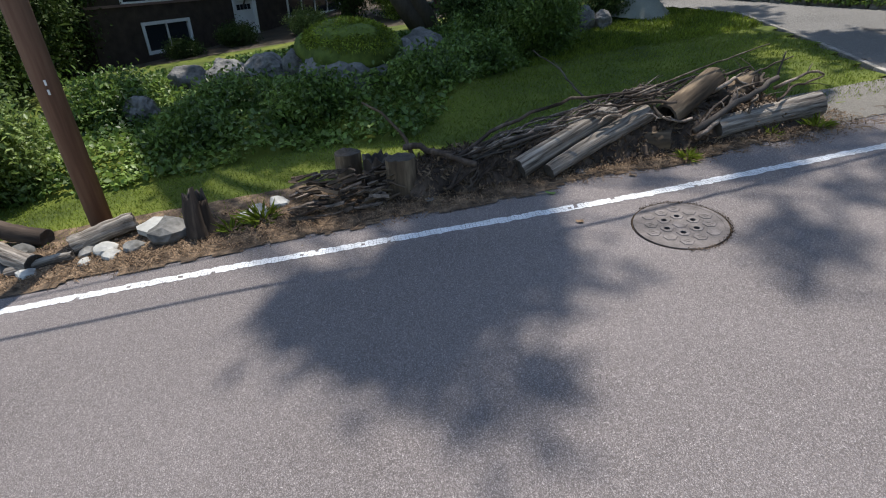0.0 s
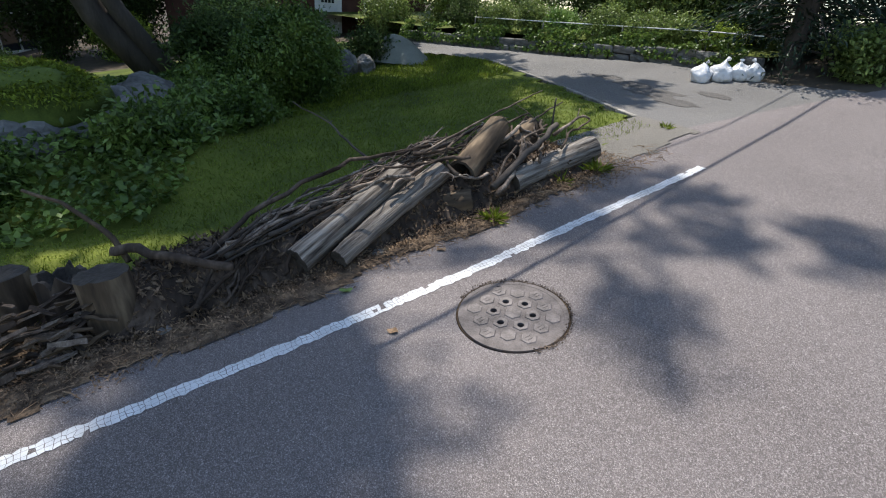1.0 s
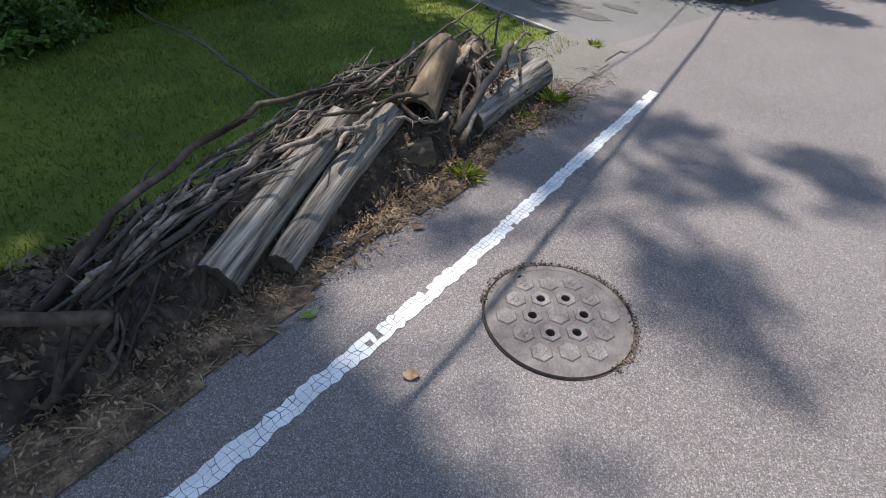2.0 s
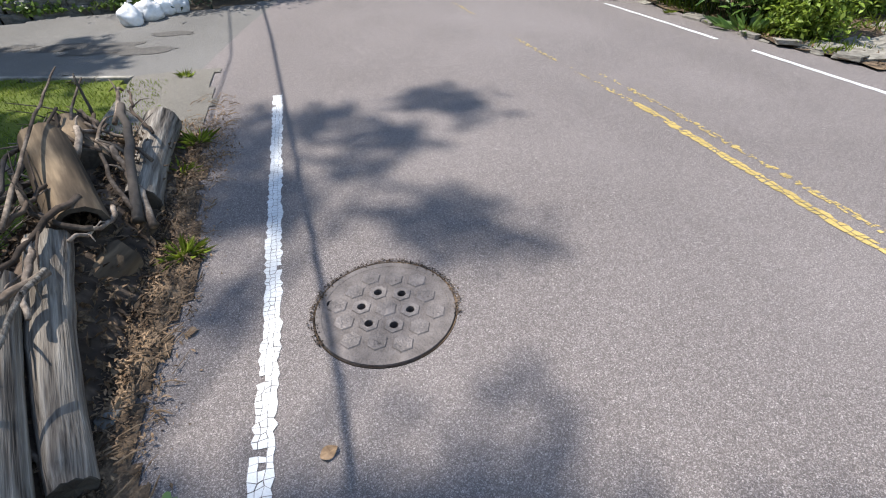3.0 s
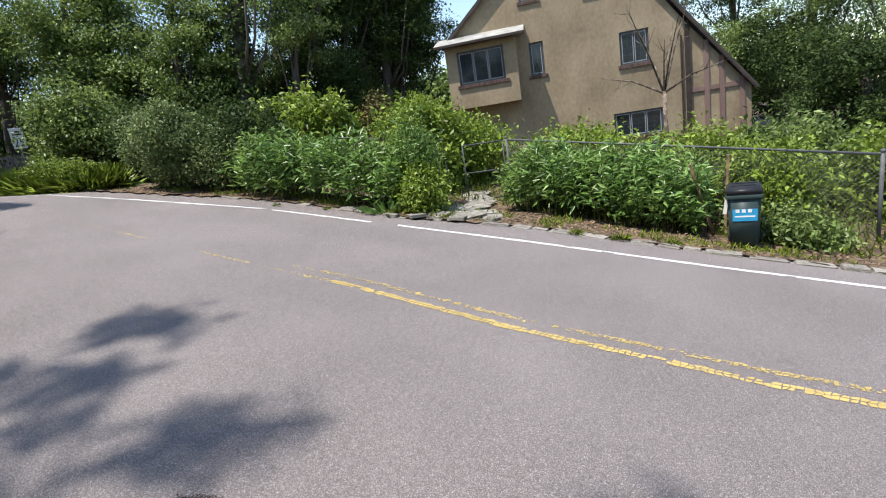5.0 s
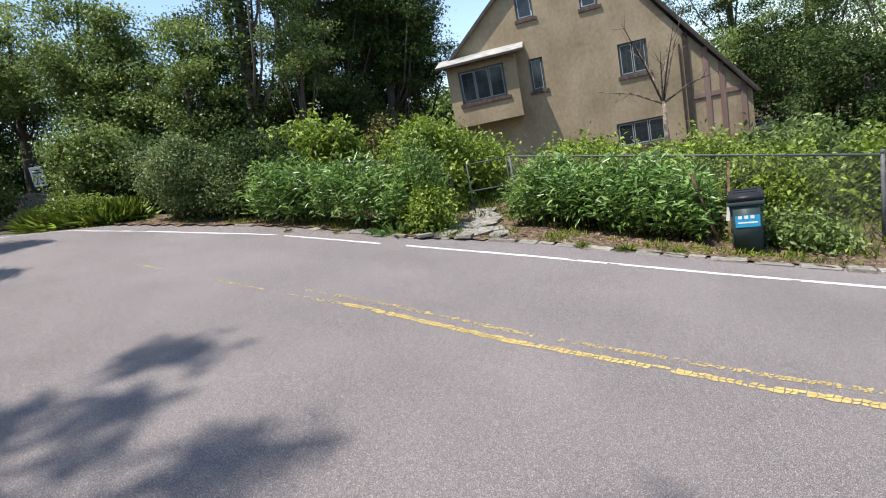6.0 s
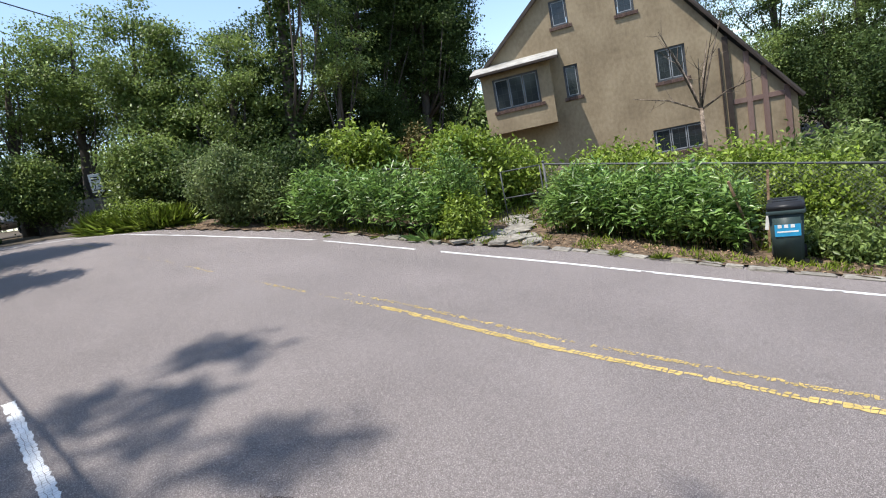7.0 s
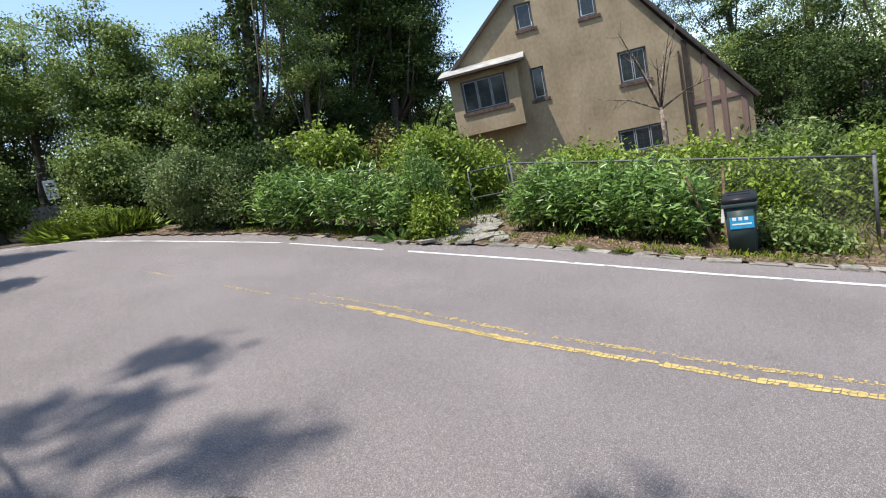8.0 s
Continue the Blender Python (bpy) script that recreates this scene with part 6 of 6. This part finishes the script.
tagged(tarp, "pale grey tarpaulin over a low mound", "tarpaulin")


def sack(x, y, s, seed, tilt):
    t = thing("rubbish_bag", (x, y, road_z(x, y) + 0.0), "full white plastic sack tied at the neck", "bag", "white sacks", rz=tilt)
    bm = bmesh.new()
    bmesh.ops.create_icosphere(bm, subdivisions=4, radius=1)
    for v in bm.verts:
        c = v.co.copy()
        k = 1 + 0.28 * noise.noise(c * 1.5 + Vector((seed, 0, 0))) + 0.16 * abs(noise.noise(c * 5 + Vector((0, seed, 0)))) - 0.05 * abs(noise.noise(c * 11))
        top = smooth(0.35, 1.0, c.z)
        v.co = Vector((c.x * k * (1 - 0.55 * top), c.y * k * (1 - 0.55 * top), max(-0.75, c.z * k * (1 + 0.1 * top)) + 0.75)) * s
    part("sack", bm, PLASTIC_BAG, t, smooth=True)
    mesh_object("neck", *tube([(0, 0, 1.72 * s), (0.1 * s, 0, 1.95 * s), (0.35 * s, 0.1 * s, 2.1 * s)], [0.12 * s, 0.08 * s, 0.22 * s], 9, 0.25), PLASTIC_BAG, t, "")


for i, (x, y, s) in enumerate([(-2.88, 7.0, 0.175), (-2.68, 7.28, 0.19), (-2.52, 7.55, 0.165), (-2.34, 7.68, 0.17)]):
    sack(x, y, s, i * 3.1, 50 * i)

# darker copies of the stones: the hedge's shade on the wall, as colour
shade_toned_shapes = []
for me in shapes:
    c_ = me.copy()
    c_.materials.clear()
    c_.materials.append(ROCK)
    shade_toned_shapes.append(c_)
wall = thing("stone_wall", (0, 0, 0), "low dry stone retaining wall with hedge shade in its dark colour", "wall")
WALL = [(-12.5, 6.4), (-10.5, 6.75), (-6.5, 7.55), (-4.2, 8.3), (-2.6, 8.15)]
rng = random.Random(61)
x = -12.3
while x < -2.7:
    L = rng.uniform(0.28, 0.55)
    y = interp(WALL, x + L / 2)
    y2 = interp(WALL, x + L)
    z = road_z(x, y)
    for row in range(2):
        o = new("wall_stone", shade_toned_shapes[rng.randint(0, 4)])
        o.parent = wall
        ang = math.atan2(y2 - interp(WALL, x), L)
        o.matrix_basis = pose(x + L / 2 + 0.1 * row, y + 0.03 * row, z + 0.04 + 0.17 * row, 0, 0, math.degrees(ang)) @ Matrix.Diagonal((L * 0.98, rng.uniform(0.26, 0.4), rng.uniform(0.15, 0.19), 1))
    x += L
terrace = sheet("terrace", list(np.arange(-24, -1.6, 0.5)), list(np.arange(6.0, 22, 0.4)), lambda x, y: road_z(x, y) * 0.55 + 0.85, LAWN, lambda x, y: y > interp(WALL, max(-12.4, min(-2.7, x))) + 0.35 and x < -2.4 - 0.1 * (y - 8))
tagged(terrace, "raised sunny lawn behind the stone wall", "lawn", kind="structure")
tz = lambda x, y: road_z(x, y) * 0.55 + 0.85
for i, (x, r, h, m) in enumerate([(-9.4, 0.5, 0.75, LEAF_OAK), (-8.3, 0.5, 0.8, LEAF_OAK), (-7.4, 0.4, 0.6, LEAF_BRIGHT), (-6.3, 0.5, 0.7, LEAF_OAK), (-5.4, 0.45, 0.62, LEAF_OAK), (-4.5, 0.5, 0.6, LEAF_OAK), (-3.7, 0.35, 0.45, LEAF_YELLOW), (-10.6, 0.55, 0.8, LEAF_DARK)]):
    round_bush(x, interp(WALL, x) + 0.75, r, h, m, 130 + i, "clipped green hedge on top of the stone wall", 80, 60, 0.06, 0.08, zf=tz)
for i, (x, y, r, h) in enumerate([(-11.5, 11.0, 1.6, 2.4), (-8.5, 11.5, 1.6, 2.2), (-6.3, 10.5, 1.2, 1.9), (-4.4, 10.3, 1.0, 1.8), (-13.5, 9.0, 1.5, 2.2)]):
    round_bush(x, y, r, h, LEAF_DARK if i % 2 else LEAF_OAK, 150 + i, "flowering shrub behind the raised lawn", 110, 60, 0.11, 0.2, zf=tz)
rail = thing("wire_rail", (0, 0, 0), "thin pale rail fence above the wall", "fence")
for a, b in zip([-9.8, -7.6, -5.6, -3.8], [-7.6, -5.6, -3.8, -2.7]):
    p, q = [Vector((x, interp(WALL, x) + 0.3, tz(x, interp(WALL, x)) + 0.38)) for x in (a, b)]
    pipe(p, q, 0.012, "rail", rail, WHITE)
    pipe(p - Vector((0, 0, 0.5)), p, 0.014, "post", rail, GALV)

# ---------------------------------------------------------------- dark shingled house
def facade(name, corner, along, length, z0, z1, mat, holes, label, depth=8.0):
    t = thing(name, (0, 0, 0), label, "house")
    ang = math.atan2(along[1], along[0])
    t.matrix_basis = Matrix.Translation((corner[0], corner[1], 0)) @ Matrix.Rotation(ang, 4, "Z")
    wall_panel(rect(0, z0, length, z1), [rect(a, b, c, d) for a, b, c, d, _ in holes], 0, 0.25, "front_wall", mat, t)
    part("back_wall", box_bm((0, depth, z0), (length, depth + 0.2, z1)), mat, t)
    part("side_wall", box_bm((0, 0.25, z0), (0.25, depth, z1)), mat, t)
    part("side_wall", box_bm((length - 0.25, 0.25, z0), (length, depth, z1)), mat, t)
    # no room is built: a black sheet gives the windows their dark
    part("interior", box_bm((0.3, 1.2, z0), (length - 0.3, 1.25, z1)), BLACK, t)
    part("roof", box_bm((-0.5, -0.6, z1), (length + 0.5, depth + 0.6, z1 + 0.25), 0.03), ROOF_EDGE, t)
    for a, b, c, d, kind in holes:
        if kind == "door":
            o = part("door", box_bm((a + 0.08, 0.06, b), (c - 0.08, 0.11, d - 0.08), 0.008), WHITE, t, "white panelled front door with glazed top")
            part("door_frame", box_bm((a - 0.09, -0.03, b), (a + 0.08, 0.12, d + 0.09), 0.006), WHITE, t)
            part("door_frame", box_bm((c - 0.08, -0.03, b), (c + 0.09, 0.12, d + 0.09), 0.006), WHITE, t)
            part("door_frame", box_bm((a + 0.08, -0.03, d - 0.08), (c - 0.08, 0.12, d + 0.09), 0.006), WHITE, t)
            w = (c - a)
            for k in range(2):
                part("door_panel", box_bm((a + 0.2, 0.048, b + 0.15 + 0.55 * k), (c - 0.2, 0.06, b + 0.6 + 0.55 * k), 0.006), WHITE, o)
            for k in range(4):
                part("pane", box_bm((a + 0.2 + k * (w - 0.4) / 4, 0.05, d - 0.45), (a + 0.17 + (k + 1) * (w - 0.4) / 4, 0.06, d - 0.22)), GLASS, o)
            part("knob", box_bm((c - 0.22, 0.0, b + 0.9), (c - 0.16, 0.06, b + 0.96), 0.02), GALV, o)
        else:
            win = new("window")
            win.parent = t
            win["label"] = "white framed window"
            bm = bmesh.new()
            s = 0.09
            for lo, hi in [((a - s, -0.03, b - s), (a + 0.03, 0.1, d + s)), ((c - 0.03, -0.03, b - s), (c + s, 0.1, d + s)), ((a + 0.03, -0.03, b - s), (c - 0.03, 0.1, b + 0.03)), ((a + 0.03, -0.03, d - 0.03), (c - 0.03, 0.1, d + s))]:
                box(bm, lo, hi)
            part("window_frame", bm, WHITE, win)
            n = kind
            for k in range(n):
                xa, xb = a + 0.03 + (c - a - 0.06) * k / n, a + 0.03 + (c - a - 0.06) * (k + 1) / n
                part("pane", box_bm((xa + 0.02, 0.06, b + 0.03), (xb - 0.02, 0.065, d - 0.03)), GLASS, win)
                part("curtain", box_bm((xa + 0.03, 0.2, b + 0.03), (xb - 0.03, 0.21, d - 0.03)), PALE_ROCK, win)
                if k:
                    part("mullion", box_bm((xa - 0.025, 0.0, b + 0.03), (xa + 0.025, 0.09, d - 0.03)), WHITE, win)
    return t


h1 = facade("shingle_house", (-17.2, -11.95), (-0.83, 0.56), 18.0, -2.7, 3.0, DARK_SHINGLE,
            [(2.1, -1.5, 4.2, -0.5, 2), (6.9, -1.92, 8.2, 0.08, "door"), (10.6, -0.95, 15.2, 0.6, 4), (1.5, 0.3, 3.6, 1.45, 2), (11.0, 1.5, 13.0, 2.5, 2)], "dark brown shingled house with white framed windows", 2.5)
h1.location.z = -0.3
part("belt_course", box_bm((-0.02, -0.05, 0.18), (18.02, -0.002, 0.27), 0.01), TAUPE, h1)
facade("brick_house", (-22.5, 1.2), (0.27, 0.96), 11.0, -1.0, 4.6, DARK_BRICK,
            [(1.8, 1.3, 3.6, 2.5, 2), (6.0, 0.3, 7.0, 2.3, "door"), (8.2, 1.3, 9.4, 2.5, 2)], "dark red brick house with a white door")
round_bush(-19.5, -7.4, 0.8, 0.8, LEAF_DARK, 170, "dark clipped hedge beside the front door", 80, 60, 0.08, 0.12)
round_bush(-20.5, -4.6, 0.9, 0.9, LEAF_OAK, 171, "clipped green hedge by the house wall", 80, 60, 0.08, 0.12)
round_bush(-18.0, -9.2, 0.6, 0.5, LEAF_DARK, 172, "dark shrub under the house window", 80, 60, 0.08, 0.12)
round_bush(-20.5, -0.6, 0.9, 1.5, LEAF_YELLOW, 173, "yellow-green shrub beside the garage doors", 90, 60, 0.1, 0.16)
round_bush(-16.0, 3.5, 1.0, 1.6, LEAF_DARK, 174, "dark shrub before the brick house", 90, 60, 0.1, 0.16)
round_bush(-15.0, 7.2, 0.8, 1.5, LEAF_OAK, 175, "green shrub by the brick house steps", 80, 60, 0.1, 0.14)

for i, (x, y, r, h) in enumerate([(-17.5, -13.5, 2.0, 4.5), (-13.5, -13.0, 2.0, 4.0), (-10.5, -12.5, 1.8, 3.4), (-8.0, -11.5, 1.5, 2.6)]):
    round_bush(x, y, r, h, LEAF_DARK, 180 + i, "tall dark shrub at the garden boundary", 150, 80, 0.14, 0.25)

for i, (x, y, r, h) in enumerate([(-22.6, -0.6, 1.5, 5.0), (-24.0, -2.6, 1.6, 5.5), (-25.5, 0.5, 2.0, 6.5)]):
    round_bush(x, y, r, h, LEAF_DARK, 190 + i, "tall dark shrub between the two houses", 150, 80, 0.14, 0.25)
g = np.random.default_rng(64)
q = []
while len(q) < 6500:
    x, u = g.uniform(-12.3, -2.7), g.random()
    if noise.noise((x * 1.3, u * 2.0, 12)) > -0.12:
        y = interp(WALL, x) - 0.17 - 0.12 * g.random() + 0.25 * u
        q.append((x, y, road_z(x, interp(WALL, x)) + 0.08 + 0.48 * u))
ob = leaves("ivy_cover", q, 0.075, IVY, None, 64, aspect=0.8, droop=0.5, up=0.3)
tagged(ob, "dark ivy hanging over the stone wall", "ivy", kind="stuff")

# ---------------------------------------------------------------- tall trees that shade the garden
def shade_tree(x, y, lean, height, seed, centers, label, r=0.3, size=0.2, bow=1.2):
    """A tall leaning tree; its clumps of leaves hang at the ends of long limbs."""
    z0 = ground_z(x, y) - 0.1
    t = thing("tree", (x, y, z0), label, "tree", "shade trees")
    rng = random.Random(seed)
    path = [Vector((lean[0] * s ** bow, lean[1] * s ** bow, height * s)) + Vector((0.15 * noise.noise((s * 3, seed, 0)), 0.15 * noise.noise((seed, s * 3, 1)), 0)) * s for s in (0, 0.06, 0.2, 0.4, 0.6, 0.8, 1)]
    mesh_object("trunk", *tube(path, [r * q for q in (1.5, 1.1, 1, 0.85, 0.65, 0.42, 0.12)], 14, 0.05, rng=rng), BARK, t, smooth=True)
    g = np.random.default_rng(seed)
    allp = []
    for k, (cx, cy, cz, sx, sy, sz, n) in enumerate(centers):
        c = Vector((cx - x, cy - y, cz - z0))
        p0 = path[min(5, max(3, int(6 * c.z / height * 0.7)))]
        if k % 3 == 0 or n > 500:
            mid = p0.lerp(c, 0.55) + Vector((0, 0, 0.5))
            mesh_object("limb", *tube([p0, mid, c], [r * 0.35, r * 0.2, 0.02], 7, 0.06, rng=rng), BARK, t, smooth=True)
        m = max(1, int(n / 45))
        sub = g.normal(size=(m, 3)) * np.array([sx, sy, sz]) * 0.62
        p = sub[:, None, :] + g.normal(size=(m, 45, 3)) * 0.16 + np.array(c)
        allp.append(p.reshape(-1, 3))
    leaves("crown", np.concatenate(allp), size, LEAF_OAK, t, seed, aspect=0.6, droop=0.3, up=0.45)
    return t


# each shadow patch on the road belongs to one of these boughs, high over the garden
UP = 22.0
off = (-SUN_DIR.x / SUN_DIR.z * UP, -SUN_DIR.y / SUN_DIR.z * UP)
boughs = [(sx_ - off[0] * (1 - road_z(sx_, sy_) / UP), sy_ - off[1] * (1 - road_z(sx_, sy_) / UP), UP + rz_, ax, ay, 0.4, n) for sx_, sy_, ax, ay, n, rz_ in [
    (0.02, -3.3, 0.1, 0.2, 260, 0.0), (0.25, -2.9, 0.2, 0.2, 520, 0.1), (0.55, -2.75, 0.14, 0.16, 380, 0.0), (0.75, -2.4, 0.15, 0.18, 420, 0.2), (0.4, -2.1, 0.25, 0.25, 620, 0.0), (-0.08, -2.3, 0.24, 0.35, 620, 0.1), (1.12, -1.97, 0.13, 0.12, 100, 0.0), (1.36, -1.6, 0.12, 0.1, 60, 0.0),
    (0.55, -1.58, 0.16, 0.14, 220, 0.0), (0.03, -1.65, 0.22, 0.2, 330, 0.0), (0.25, -1.15, 0.2, 0.12, 130, 0.0), (-0.3, -1.25, 0.2, 0.15, 130, 0.0), (0.5, -1.0, 0.2, 0.12, 70, 0.1),
    (0.65, 2.8, 0.2, 0.1, 130, 0.1), (1.05, 2.45, 0.14, 0.14, 110, 0.0), (0.5, 2.0, 0.2, 0.1, 150, 0.0), (-0.06, 2.5, 0.14, 0.16, 110, 0.0), (-0.6, 2.65, 0.18, 0.14, 100, 0.0),
    (0.0, 1.65, 0.16, 0.14, 50, 0.0), (-0.3, 1.25, 0.16, 0.14, 60, 0.1), (0.3, 0.95, 0.2, 0.14, 90, 0.2), (0.6, 0.62, 0.16, 0.1, 75, 0.0), (0.85, 0.45, 0.14, 0.08, 55, 0.0),
    (-0.9, 1.3, 0.14, 0.3, 260, 0.1), (-0.95, 2.3, 0.14, 0.25, 180, 0.0), (-0.8, 0.5, 0.1, 0.2, 45, 0.0), (-0.85, -1.0, 0.14, 0.14, 120, 0.0), (-0.5, -1.1, 0.2, 0.14, 180, 0.0),
    (-0.8, -1.35, 0.16, 0.2, 170, 0.0), (-1.2, -1.8, 0.3, 0.25, 480, 0.0), (-1.95, -1.85, 0.4, 0.3, 700, 0.0), (-1.5, -2.2, 0.4, 0.35, 560, 0.1), (-2.05, -1.1, 0.3, 0.35, 600, 0.0), (-2.3, -0.1, 0.2, 0.3, 260, 0.0), (-1.75, -1.35, 0.25, 0.25, 420, 0.0), (-2.4, 0.9, 0.25, 0.3, 240, 0.1), (-0.6, -1.9, 0.3, 0.3, 520, 0.0), (-2.0, -2.9, 0.4, 0.4, 260, 0.0)]]
shade_tree(-12.6, -0.5, (1.5, -6.2), 23.0, 700, boughs, "large leaning twin-trunked tree rising behind the boulders", 0.26, bow=0.6)
mesh_object("trunk", *tube([(0.2, 0.3, 0), (0.5, -0.7, 1.5), (0.9, -1.5, 3.2), (1.4, -2.4, 7), (1.6, -2.8, 11)], [0.22, 0.19, 0.17, 0.12, 0.04], 12), BARK, [o for o in scene.objects if o.get("group") == "shade trees" and o.parent is None][0], smooth=True)
rng = random.Random(88)
patches = []
for _ in range(78):
    sx_, sy_ = rng.uniform(-13, -3.2), rng.uniform(-5.5, 5.5)
    if sx_ > -3.4 and sy_ < -2.5:
        continue
    patches.append((sx_ - off[0] * 0.58, sy_ - off[1] * 0.58, UP * 0.58 + rng.uniform(-1, 1), 0.6, 0.6, 0.4, rng.randint(400, 800)))
for _ in range(44):
    sx_, sy_ = rng.uniform(-8.0, -2.3), rng.uniform(-1.4, 3.6)
    patches.append((sx_ - off[0] * 0.58, sy_ - off[1] * 0.58, UP * 0.58, 0.55, 0.55, 0.4, 620))
shade_tree(-17.5, 2.5, (1.5, -0.5), 16.0, 701, patches, "tall broad tree casting dappled shade over the lawn", 0.34, 0.24)
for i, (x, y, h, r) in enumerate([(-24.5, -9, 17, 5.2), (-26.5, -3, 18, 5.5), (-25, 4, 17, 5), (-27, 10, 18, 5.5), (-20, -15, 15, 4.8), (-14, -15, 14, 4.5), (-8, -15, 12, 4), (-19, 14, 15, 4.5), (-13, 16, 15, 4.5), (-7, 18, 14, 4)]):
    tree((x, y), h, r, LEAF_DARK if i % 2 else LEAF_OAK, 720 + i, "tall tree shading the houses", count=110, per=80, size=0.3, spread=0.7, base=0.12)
